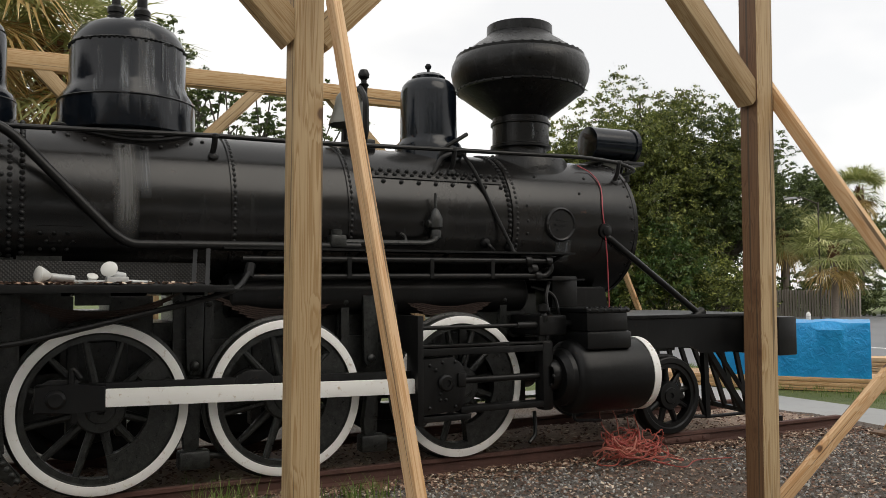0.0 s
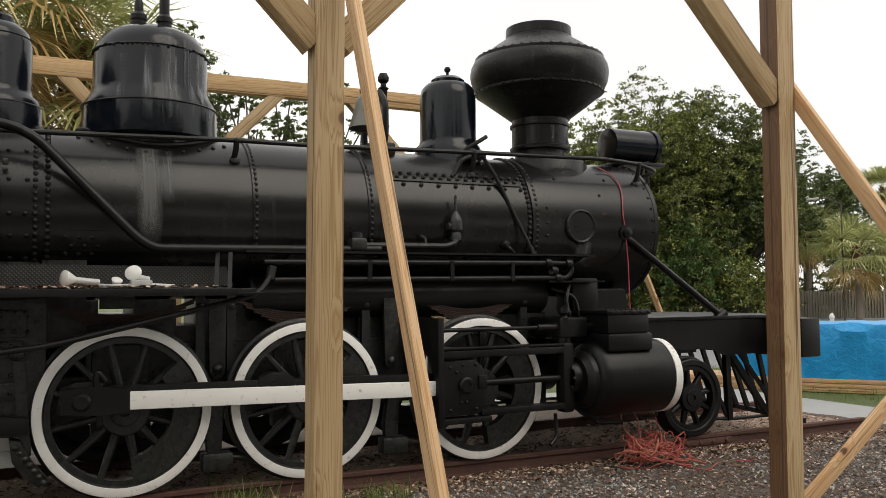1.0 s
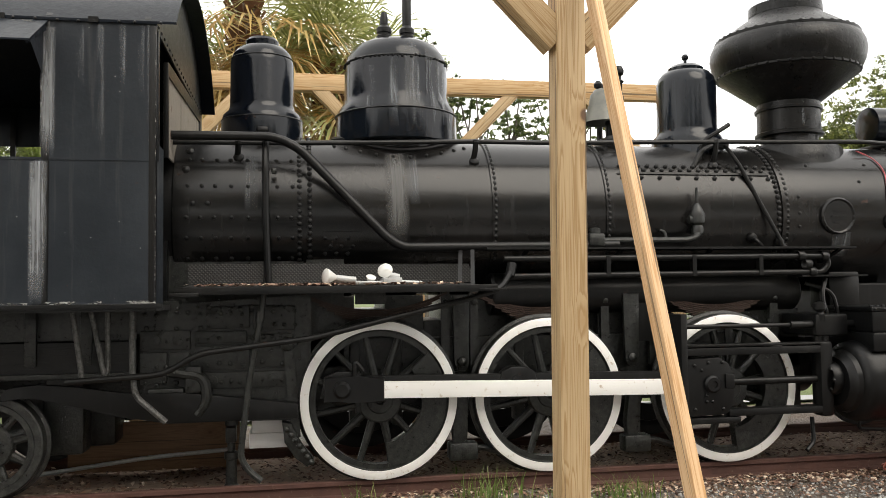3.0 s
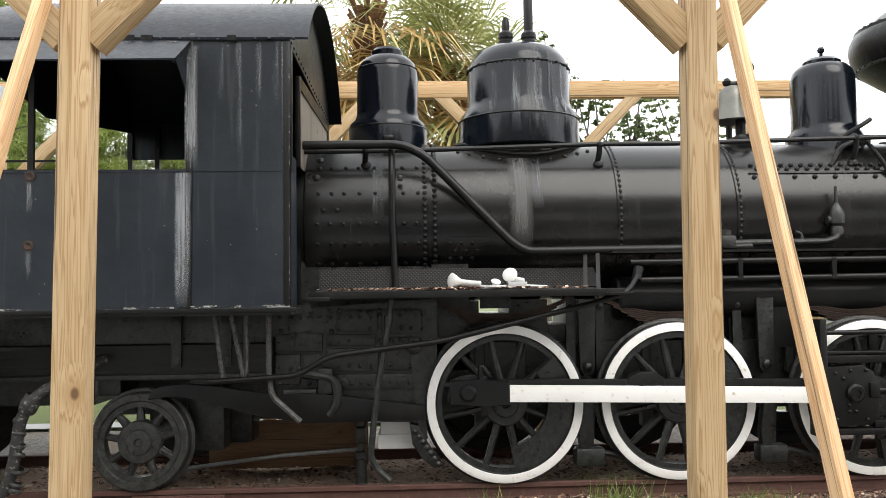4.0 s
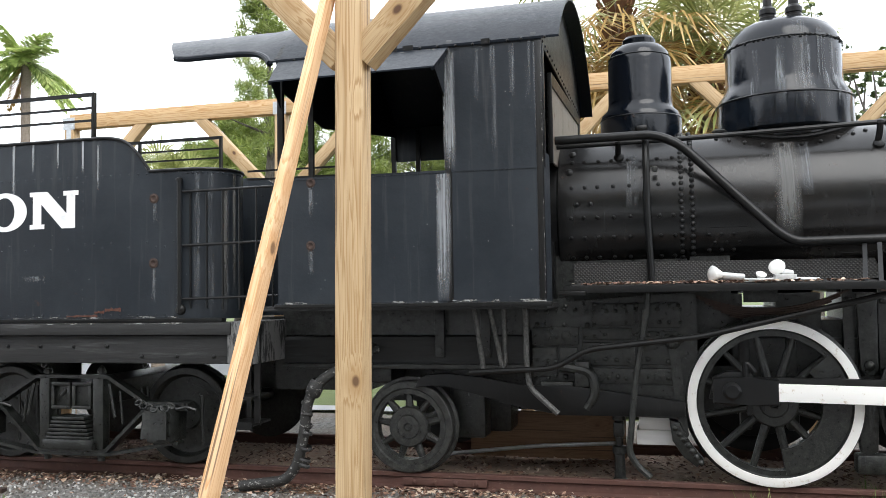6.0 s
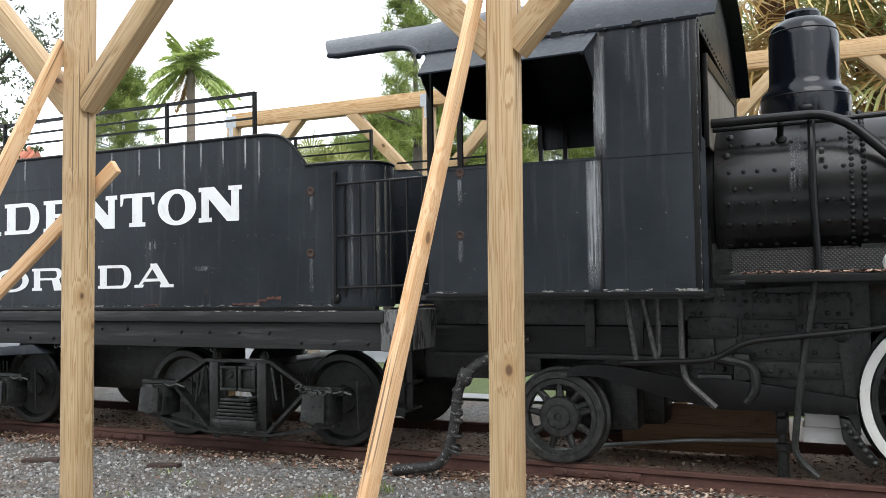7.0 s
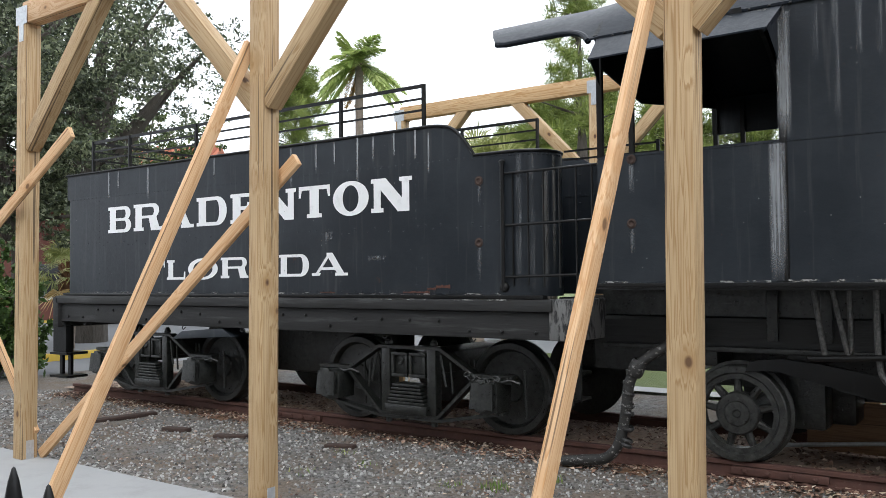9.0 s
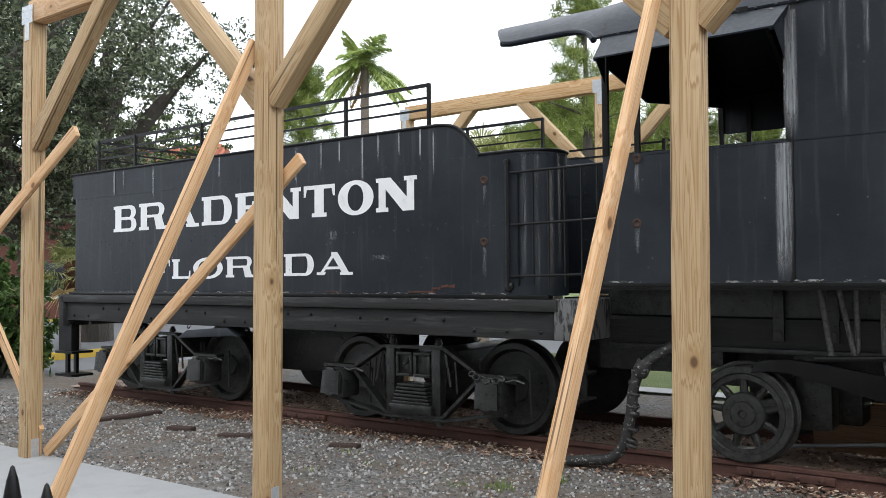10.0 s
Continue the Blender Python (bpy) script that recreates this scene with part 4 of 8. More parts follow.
plate(bm, [(-1.44, 1.66), (0.80, 1.66), (0.745, 1.81), (-1.44, 1.82)], 0.16, 0.172)
v = [(-1.42, -0.42, 1.635), (0.72, -0.42, 1.635), (0.66, 0.165, 1.66), (-1.42, 0.165, 1.66)]
bm.faces.new([bm.verts.new(c) for c in v])
bm.faces.new([bm.verts.new((c[0], c[1], c[2] - 0.01)) for c in v][::-1])
walkway = part("walkway", bm, TREAD, loco, "chequered steel tread plate beside the firebox", smooth=False)
bm = BM()
box(bm, -1.46, 0.84, -0.44, -0.415, 1.585, 1.637, 0.004)
box(bm, -1.5, -1.3, -0.46, -0.41, 1.57, 1.60, 0.005)
box(bm, 0.7, 0.9, -0.45, 0.1, 1.592, 1.61, 0.004)
obox(bm, (0.66, -0.38, 1.63), (0.74, -0.02, 1.91), 0.03, 0.012)
obox(bm, (0.58, -0.30, 1.63), (0.66, 0.06, 1.91), 0.03, 0.012)
part("edge_angle", bm, BLACK, walkway)

# frames and the dark works behind the wheels
bm = BM()
for y in (0.30, 1.32):
    plate(bm, [(-1.75, 0.78), (-1.2, 0.66), (3.6, 0.66), (3.7, 0.9), (5.6, 0.95), (5.6, 1.1), (3.6, 1.15), (3.55, 1.2), (-0.6, 1.22), (-1.2, 1.22), (-1.75, 1.3)], y, y + 0.1)
for x in WHEEL_X:
    for dx in (-0.17, 0.17):
        box(bm, x + dx - 0.04, x + dx + 0.04, 0.28, 0.42, 0.52, 1.25, 0.01)
    rod(bm, (x, 0.10, AXLE_Z), (x, 1.62, AXLE_Z), 0.09, 18)
part("main_frame", bm, GRIME, loco, "dark greasy plate frame")
bm = box(BM(), -1.62, -0.25, 0.30, 1.42, 1.0, 1.9)
part("firebox", bm, GRIME, loco)
for x0, x1, zt in ((-0.25, -0.16, 1.56), (-0.16, 0.09, 1.45), (0.09, 0.41, 1.56), (0.41, 0.60, 1.35), (0.60, 1.16, 1.56), (1.16, 1.5, 1.43), (1.5, 2.2, 1.56)):
    part("frame_stretcher", box(BM(), x0, x1, 0.42, 1.30, 0.7, zt, 0.006), GRIME, loco)
part("hanger_plate", box(BM(), -0.16, 0.09, 0.30, 0.33, 1.492, 1.62, 0.004), GRIME, loco)
for x in WHEEL_X:
    bm = BM()
    for k in range(7):
        n = 14
        for i in range(n):
            u0, u1 = -0.5 + i / n, -0.5 + (i + 1) / n
            w = 1.14 - (6 - k) * 0.12
            za, zb = (1.345 + k * 0.016 + (u * w) ** 2 * 0.42 for u in (u0, u1))
            obox(bm, (x + u0 * w, 0.24, za), (x + u1 * w, 0.24, zb), 0.09, 0.013)
    spring = part("leaf_spring", bm, ROT, loco, "stacked brown-black leaf spring over an axle")
    for sd in (-1, 1):
        bm = obox(BM(), (x + sd * 0.56, 0.24, 0.95), (x + sd * 0.56, 0.24, 1.60), 0.05, 0.07, (1, 0, 0))
        dot(bm, (x + sd * 0.56, 0.2, 1.5), (0, -1, 0), 0.03, 8)
        part("spring_link", bm, GRIME, spring)
for x in (0.68, 2.13):
    bm = plate(BM(), [(x - 0.07, 1.55), (x + 0.07, 1.55), (x + 0.06, 1.0), (x + 0.03, 0.95), (x - 0.03, 0.95), (x - 0.06, 1.0)], 0.16, 0.2, 0.006)
    dot(bm, (x, 0.155, 1.02), (0, -1, 0), 0.04, 10)
    part("brake_hanger", bm, GRIME, loco)
    bm = plate(BM(), [(x - 0.05, 0.85), (x + 0.04, 0.85), (x + 0.02, 0.42), (x - 0.08, 0.35), (x - 0.1, 0.5)], 0.08, 0.16, 0.006)
    tube(bm, [(x - 0.1, 0.1, 0.33), (x + 0.12, 0.1, 0.36), (x + 0.3, 0.1, 0.3)], 0.025, 8)
    box(bm, x - 0.13, x + 0.1, 0.04, 0.18, 0.26, 0.4, 0.02)
    part("brake_shoe", bm, GRIME, loco)
bm = plate(BM(), [(-0.74, 1.25), (-0.66, 1.25), (-0.60, 0.5), (-0.66, 0.46)], 0.05, 0.09)
dot(bm, (-0.70, 0.04, 1.2), (0, -1, 0), 0.055, 12)
part("brake_hanger", bm, GRIME, loco)
bm = plate(BM(), [(-0.74, 0.62), (-0.66, 0.60), (-0.60, 0.45), (-0.50, 0.33), (-0.55, 0.27), (-0.64, 0.34), (-0.72, 0.46)], 0.03, 0.14, 0.012)
for k in range(7):
    dot(bm, (-0.70 + 0.03 * k, 0.03, 0.56 - 0.042 * k), (0, -1, 0), 0.025, 7)
part("brake_shoe", bm, GRIME, loco)


# wheels
def spoked_wheel(name, x, y, out, r, white, spokes, hub, crank=None, label="", paint=BLACK):
    """A wheel with its outer face at y, facing out (-1 towards the near side)."""
    d = -out
    bm = BM()
    rim = 0.070 if white else 0.055
    prof = [(r - rim - 0.05, 0.02 * d), (r - rim - 0.05, 0.11 * d), (r - rim, 0.135 * d), (r + 0.028, 0.135 * d), (r + 0.028, 0.11 * d), (r + 0.004, 0.10 * d), (r, 0.012 * d), (r - 0.01, 0.004 * d), (r - rim, 0.004 * d), (r - rim - 0.012, 0.02 * d), (r - rim - 0.05, 0.02 * d)]
    lathe(bm, prof, (x, y, RAIL_Z + r), (0, 1, 0), 72)
    w = part(name, bm, paint, loco, label)
    cz = RAIL_Z + r
    if white:
        bm = BM()
        lathe(bm, [(r - rim, 0.003 * d), (r - rim + 0.002, -0.003 * d), (r - 0.014, -0.003 * d), (r - 0.004, 0.003 * d)], (x, y, cz), (0, 1, 0), 96)
        part("tyre_face", bm, WHITE, w, "white painted tyre face, scuffed and chipped")
    for k in range(spokes):
        bm = BM()
        a = 2 * math.pi * k / spokes + radians(12)
        u = Vector((math.cos(a), 0, math.sin(a)))
        c = Vector((x, y + 0.07 * d, cz))
        s = Vector((-math.sin(a), 0, math.cos(a)))
        ri, ro = hub * 0.8, r - rim - 0.04
        for i in range(1):
            vs = []
            for rad, hw, hy in ((ri, 0.032, 0.035), (ro, 0.022, 0.026)):
                for sa, sb in ((-1, -0.5), (-0.4, -1), (0.4, -1), (1, -0.5), (1, 0.6), (-1, 0.6)):
                    vs.append(bm.verts.new(c + u * rad + s * hw * sa + Vector((0, d * hy * sb, 0))))
            for j in range(6):
                bm.faces.new((vs[j], vs[(j + 1) % 6], vs[6 + (j + 1) % 6], vs[6 + j]))
        part("spoke", bm, paint, w)
    bm = BM()
    lathe(bm, [(hub, 0.10 * d), (hub, 0.02 * d), (hub * 0.93, 0.005 * d), (hub * 0.6, 0.002 * d), (hub * 0.55, -0.01 * d), (hub * 0.2, -0.012 * d), (hub * 0.15, 0.004 * d), (0, 0.004 * d)], (x, y, cz), (0, 1, 0), 40)
    part("hub", bm, paint, w)
    if crank:
        bm = BM()
        cx, cz2 = crank
        lathe(bm, [(0.13, 0.1 * d), (0.13, 0.01 * d), (0.11, -0.01 * d), (0, -0.01 * d)], (x + cx, y, cz + cz2), (0, 1, 0), 28)
        ang = math.degrees(math.atan2(-cz2, -cx))
        ring_xz(bm, x, cz, 0.335, r - rim - 0.02, y + 0.012 * d, y + 0.10 * d, 36, ang - 63, ang + 62)
        part("counterweight", bm, paint, w)
    return w


PIN = (-0.285, 0.10)
for x in WHEEL_X:
    spoked_wheel("driving_wheel", x, 0.0, -1, WHEEL_R, True, 12, 0.175, PIN, "driving wheel with white rim, black spokes and crescent counterweight", paint=GRIME)
    spoked_wheel("driving_wheel", x, 2 * YC, 1, WHEEL_R, False, 12, 0.175, (0.1, 0.285))
spoked_wheel("leading_wheel", 5.27, 0.0, -1, 0.38, False, 9, 0.14, None, "small black spoked leading wheel")
spoked_wheel("leading_wheel", 5.27, 2 * YC, 1, 0.38, False, 9, 0.14)
spoked_wheel("trailing_wheel", -2.79, 0.0, -1, 0.37, False, 9, 0.165, None, "small dusty black spoked trailing wheel with scuffed tyre", paint=DUSTY)
spoked_wheel("trailing_wheel", -2.79, 2 * YC, 1, 0.37, False, 9, 0.165)
bm = BM()
rod(bm, (5.27, 0.05, 0.53), (5.27, 1.67, 0.53), 0.07)
part("axle", bm, GRIME, loco)
bm = BM()
rod(bm, (-2.79, 0.05, 0.52), (-2.79, 1.67, 0.52), 0.07)
part("axle", bm, GRIME, loco)
part("leading_truck", box(BM(), 4.9, 5.5, 0.3, 1.4, 0.45, 0.75, 0.03), GRIME, loco)

# rods and crosshead
py = AXLE_Z + PIN[1]
bm = BM()
plate(bm, [(0.005, 0.793), (0.005, 0.918), (2.45, 0.862), (2.45, 0.742)], -0.165, -0.125, 0.005)
part("main_rod", bm, WHITE, loco, "broad white painted main rod")
bm = BM()
plate(bm, [(-0.43, 0.775), (-0.43, 0.96), (-0.17, 0.965), (0.02, 0.945), (0.02, 0.765), (-0.17, 0.765)], -0.17, -0.10, 0.012)
box(bm, -0.2, -0.16, -0.15, -0.12, 0.69, 0.99, 0.005)
box(bm, -0.1, -0.075, -0.15, -0.12, 0.72, 0.80, 0.004)
lathe(bm, [(0.065, 0.0), (0.065, -0.03), (0.045, -0.05), (0.02, -0.05), (0, -0.045)], (-0.30, -0.165, 0.865), (0, 1, 0), 20)
tube(bm, [(-0.2, -0.14, 0.95), (-0.2, -0.14, 1.08), (-0.14, -0.14, 1.0)], 0.022, 8)
part("rod_end", bm, BLACK, loco)
bm = BM()
plate(bm, [(-0.25, py + 0.05), (-0.25, py + 0.10), (WHEEL_X[2] - 0.2, py + 0.06), (WHEEL_X[2] - 0.2, py - 0.06), (-0.25, py - 0.05)], -0.095, -0.055, 0.006)
for x in WHEEL_X:
    c = x + PIN[0]
    plate(bm, [(c - 0.17, py - 0.06), (c - 0.13, py + 0.10), (c - 0.05, py + 0.135), (c + 0.07, py + 0.135), (c + 0.14, py + 0.09), (c + 0.17, py - 0.06)], -0.105, -0.045, 0.01)
    lathe(bm, [(0.07, 0.0), (0.07, -0.03), (0, -0.035)], (c, -0.105, py), (0, 1, 0), 20)
part("side_rod", bm, BLACK, loco, "black coupling rod behind the white rod")
bm = BM()
plate(bm, [(2.44, 0.56), (2.44, 1.02), (2.72, 1.03), (2.80, 0.98), (2.84, 0.88), (2.84, 0.66), (2.78, 0.58)], -0.20, -0.06, 0.01)
lathe(bm, [(0.07, 0), (0.07, -0.03), (0.055, -0.045), (0.03, -0.045), (0.028, -0.035), (0, -0.035)], (2.645, -0.20, 0.82), (0, 1, 0), 24)
for x, z in ((2.50, 0.62), (2.50, 0.97), (2.62, 0.99), (2.74, 0.99), (2.56, 0.93), (2.74, 0.62), (2.6, 0.68), (2.65, 0.68), (2.6, 0.73)):
    dot(bm, (x, -0.205, z), (0, -1, 0), 0.016, 6)
box(bm, 2.76, 2.84, -0.22, -0.1, 0.78, 0.90, 0.012)
lathe(bm, [(0.035, 0.90), (0.035, 0.95), (0, 0.955)], (2.80, -0.16, 0), (0, 0, 1), 12)
part("crosshead", bm, BLACK, loco, "bolted black crosshead block")
for z0, z1, x0 in ((1.045, 1.105, 2.43), (1.113, 1.133, 2.43), (0.555, 0.61, 2.80), (0.50, 0.55, 2.44)):
    part("guide_bar", box(BM(), x0, 3.72 if x0 != 2.44 else 2.90, -0.19, -0.07, z0, z1, 0.006), BLACK, loco)
bm = box(BM(), 3.62, 3.74, -0.20, -0.05, 0.52, 1.14, 0.03)
lathe(bm, [(0.13, 3.70), (0.14, 3.72), (0.14, 3.78), (0.10, 3.80)], (0, -0.13, 0.825), (1, 0, 0), 24)
for k in range(8):
    dot(bm, (3.70, -0.13 + 0.115 * math.cos(k * 0.785), 0.825 + 0.115 * math.sin(k * 0.785)), (-1, 0, 0), 0.02, 6)
for x in (3.65, 3.71):
    lathe(bm, [(0.035, 1.12), (0.035, 1.2), (0.02, 1.21), (0.02, 1.24), (0, 1.245)], (x, -0.13, 0), (0, 0, 1), 10)
part("guide_block", bm, BLACK, loco)
bm = BM()
box(bm, 2.385, 2.44, -0.22, 0.3, 0.48, 1.38, 0.008)
box(bm, 2.2, 2.39, 0.2, 0.3, 1.15, 1.6)
part("guide_yoke", bm, BLACK, loco)
bm = BM()
rod(bm, (2.84, -0.13, 0.825), (3.75, -0.13, 0.825), 0.03, 16)
rod(bm, (2.44, -0.12, 1.275), (3.45, -0.12, 1.275), 0.018, 12)
rod(bm, (3.40, -0.12, 1.275), (4.15, -0.12, 1.275), 0.032, 12)
lathe(bm, [(0.05, 3.72), (0.06, 3.74), (0.06, 3.79), (0.09, 3.80), (0.09, 3.83)], (0, -0.13, 0.825), (1, 0, 0), 20)
part("piston_rod", bm, BLACK, loco)

# cylinder with its valve chest
CYZ, CYY = 0.80, -0.13
bm = BM()
lathe(bm, [(0.10, 3.78), (0.20, 3.785), (0.21, 3.80), (0.25, 3.83), (0.26, 3.87), (0.30, 3.885), (0.325, 3.92), (0.335, 3.97), (0.335, 4.66), (0.32, 4.665)], (0, CYY, CYZ), (1, 0, 0), 64)
cylinder = part("cylinder", bm, BLACK, loco, "big black steam cylinder with a white front ring")
bm = BM()
lathe(bm, [(0.30, 4.66), (0.342, 4.662), (0.342, 4.735), (0.33, 4.745)], (0, CYY, CYZ), (1, 0, 0), 64)
part("end_ring", bm, WHITE, cylinder, "white painted cover ring")
bm = BM()
lathe(bm, [(0.33, 4.745), (0.26, 4.76), (0.22, 4.785), (0, 4.79)], (0, CYY, CYZ), (1, 0, 0), 48)
part("front_cover", bm, BLACK, cylinder)
bm = BM()
box(bm, 3.95, 4.55, -0.05, 0.45, 0.55, 1.12, 0.05)
part("cylinder_casting", bm, BLACK, cylinder)
bm = BM()
box(bm, 3.97, 4.47, CYY - 0.26, 0.35, 1.05, 1.215, 0.03)
box(bm, 3.98, 4.44, CYY - 0.24, 0.35, 1.21, 1.385, 0.02)
box(bm, 3.965, 4.455, CYY - 0.255, 0.35, 1.38, 1.42, 0.012)
for k in range(6):
    dot(bm, (4.0 + 0.084 * k, CYY - 0.257, 1.40), (0, -1, 0), 0.012, 6)
for k in range(9):
    dot(bm, (4.0 + 0.055 * k, CYY - 0.2, 1.42), (0, 0, 1), 0.018, 6)
part("valve_chest", bm, BLACK, loco, "boxy black valve chest with streaked sides")
bm = BM()
box(bm, 3.60, 3.90, CYY - 0.05, 0.35, 1.18, 1.36, 0.02)
lathe(bm, [(0.04, 1.30), (0.04, 1.36), (0.025, 1.38), (0.05, 1.40), (0.05, 1.45), (0, 1.47)], (3.66, -0.15, 0), (0, 0, 1), 14)
tube(bm, [(3.85, 0.0, 1.3), (3.78, 0.0, 1.5), (3.86, 0.05, 1.66)], 0.02, 8)
tube(bm, [(3.95, 0.02, 1.35), (3.9, 0.02, 1.55), (3.7, 0.1, 1.62)], 0.018, 8)
box(bm, 4.0, 4.3, 0.2, 0.5, 1.4, 1.72, 0.02)
part("valve_gear", bm, BLACK, loco)
bm = BM()
tube(bm, [(3.62, -0.05, 0.5), (3.6, -0.1, 0.3), (3.52, -0.12, 0.24)], 0.018, 8)
part("drain_cock", bm, BLACK, loco)
bm = BM()
tube(bm, [(4.0, -0.13, 0.47), (4.0, -0.13, 0.40), (4.3, -0.13, 0.38)], 0.015, 8)
part("drain_cock", bm, BLACK, loco)
bm = BM()
tube(bm, [(4.7, -0.13, 0.47), (4.7, -0.13, 0.42), (4.5, -0.13, 0.40)], 0.015, 8)
part("drain_cock", bm, BLACK, loco)

# the same gear on the far side, seen through the wheels
FY = 2 * YC + 0.13
bm = BM()
lathe(bm, [(0, 3.78), (0.25, 3.80), (0.335, 3.95), (0.335, 4.74), (0, 4.79)], (0, FY, CYZ), (1, 0, 0), 40)
part("cylinder", bm, BLACK, loco)
part("valve_chest", box(BM(), 3.86, 4.46, 1.37, FY + 0.26, 1.05, 1.43, 0.02), BLACK, loco)
for z0, z1 in ((1.045, 1.105), (0.555, 0.61)):
    part("guide_bar", box(BM(), 2.43, 3.75, FY - 0.06, FY + 0.06, z0, z1), BLACK, loco)
part("crosshead", box(BM(), 2.6, 3.05, FY - 0.07, FY + 0.07, 0.56, 1.03, 0.01), BLACK, loco)
part("main_rod", obox(BM(), (0.1, FY - 0.02, 1.05), (2.8, FY - 0.02, 0.82), 0.05, 0.12), BLACK, loco)
part("side_rod", obox(BM(), (0.0, FY - 0.08, 1.04), (3.0, FY - 0.08, 1.04), 0.04, 0.1), BLACK, loco)
part("running_board", box(BM(), -1.5, 4.2, 1.42, 1.95, 1.90, 1.93), BLACK, loco)
part("air_reservoir", lathe(BM(), [(0, 1.9), (0.17, 1.92), (0.17, 3.7), (0, 3.72)], (0, 1.4, 1.56), (1, 0, 0), 24), BLACK, loco)
part("cross_stretcher", box(BM(), 1.9, 2.4, 0.35, 1.4, 0.75, 1.5), GRIME, loco)
part("cross_stretcher", box(BM(), 3.45, 3.75, 0.3, 1.4, 0.55, 1.4), GRIME, loco)

# front deck, beam and pilot
bm = BM()
box(bm, 4.72, 6.6, 0.02, 1.7, 1.295, 1.33, 0.004)
part("front_deck", bm, BLACK, loco, "flat black front deck plate")
bm = BM()
plate(bm, [(4.75, 1.0), (4.75, 1.29), (6.32, 1.29), (6.32, 0.93), (5.75, 0.93), (5.6, 1.0)], 0.05, 0.09)
part("deck_side", bm, BLACK, loco)
bm = BM()
plate(bm, [(4.75, 1.0), (4.75, 1.29), (6.32, 1.29), (6.32, 0.93), (5.75, 0.93), (5.6, 1.0)], 1.62, 1.66)
part("deck_side", bm, BLACK, loco)
bm = BM()
box(bm, 6.32, 6.58, -0.42, 2.14, 0.91, 1.30, 0.012)
part("buffer_beam", bm, BLACK, loco, "black timber buffer beam across the front")
bm = obox(BM(), (6.45, -0.3, 0.26), (6.70, YC, 0.26), 0.05, 0.05)
obox(bm, (6.70, YC, 0.26), (6.45, 2.02, 0.26), 0.05, 0.05)
pilot = part("pilot", bm, BLACK, loco, "slatted black iron pilot")
for k in range(11):
    y = -0.2 + k * 0.212
    z0 = 0.26
    tipx = 6.65 + 0.25 * (1 - abs(y - YC) / 1.1)
    part("slat", obox(BM(), (6.38, y, 0.95), (tipx - 0.2, y, z0), 0.035, 0.05), BLACK, pilot)
for y in (0.15, 1.5):
    for q0, q1, wd, ht in (((5.86, y, 0.93), (5.88, y, 0.26), 0.06, 0.06), ((5.92, y, 0.93), (6.42, y, 0.28), 0.05, 0.06), ((6.05, y, 0.93), (6.45, y, 0.45), 0.03, 0.04), ((5.6, y, 0.80), (5.86, y, 0.27), 0.03, 0.03)):
        part("pilot_brace", obox(BM(), q0, q1, wd, ht), BLACK, pilot)
    part("pilot_brace", tube(BM(), [(5.5, y, 0.3), (5.9, y, 0.26), (6.5, y, 0.26)], 0.018, 8), BLACK, pilot)
# rear works under the cab
bm = BM()
box(bm, -3.85, -1.5, 0.10, 1.6, 1.30, 1.54)
plate(bm, [(-3.93, 1.48), (-1.8, 1.5), (-1.8, 1.26), (-3.9, 1.26)], 0.09, 0.14)
plate(bm, [(-1.75, 1.5), (-0.52, 1.58), (-0.52, 0.62), (-1.1, 0.63), (-1.75, 0.66)], 0.09, 0.13)
under = part("ash_pan", bm, GRIME, loco, "grimy black plates under the cab")
bm = BM()
for x0, x1, z0, z1 in ((-1.77, -1.41, 1.18, 1.32), (-1.77, -1.58, 0.93, 1.16), (-1.56, -1.42, 0.96, 1.16), (-1.38, -0.98, 1.02, 1.20), (-1.38, -1.0, 1.22, 1.31), (-0.96, -0.66, 1.03, 1.28), (-1.3, -0.98, 1.33, 1.5), (-0.95, -0.64, 1.31, 1.5), (-1.36, -0.66, 0.88, 1.0)):
    box(bm, x0, x1, 0.062, 0.1, z0, z1, 0.006)
for z in (1.485, 1.445, 1.345, 1.25, 1.06, 0.93):
    for k in range(15):
        if random.random() < 0.75:
            dot(bm, (-1.74 + 0.078 * k + random.uniform(-0.012, 0.012), 0.064, z + random.uniform(-0.012, 0.012)), (0, -1, 0), random.uniform(0.012, 0.022), 7)
for x, z in ((-1.66, 1.25), (-1.5, 1.25), (-0.8, 1.21), (-0.8, 0.94), (-1.25, 0.94)):
    lathe(bm, [(0.04, 0.06), (0.04, 0.045), (0.02, 0.04), (0, 0.04)], (x, 0, z), (0, 1, 0), 12)
part("frame_plate", bm, GRIME, under, "", "stuff")
bm = box(BM(), -3.9, -1.80, 0.055, 0.16, 1.02, 1.25, 0.01)
part("draw_beam", bm, BLACK_WOOD, under, "rough black timber beam under the cab")
bm = box(BM(), -3.9, -1.82, 0.02, 0.08, 0.985, 1.025, 0.006)
part("beam_angle", bm, GRIME, under)
for x in (-2.52, -2.14):
    bm = box(BM(), x - 0.04, x + 0.04, 0.02, 0.055, 1.08, 1.5, 0.006)
    lathe(bm, [(0.032, 0.02), (0.032, 0.005), (0, 0.0)], (x, 0, 1.13), (0, 1, 0), 10)
    part("hanger_bar", bm, GRIME, under)
for x in (-3.05, -2.35):
    bm = box(BM(), x - 0.09, x + 0.09, 0.1, 0.5, 0.86, 1.02, 0.02)
    part("spring_seat", bm, GRIME, under)
bm = box(BM(), -2.35, -0.62, 1.30, 1.42, 0.50, 1.3)
box(bm, -3.1, -0.62, 0.55, 1.25, 0.66, 1.3)
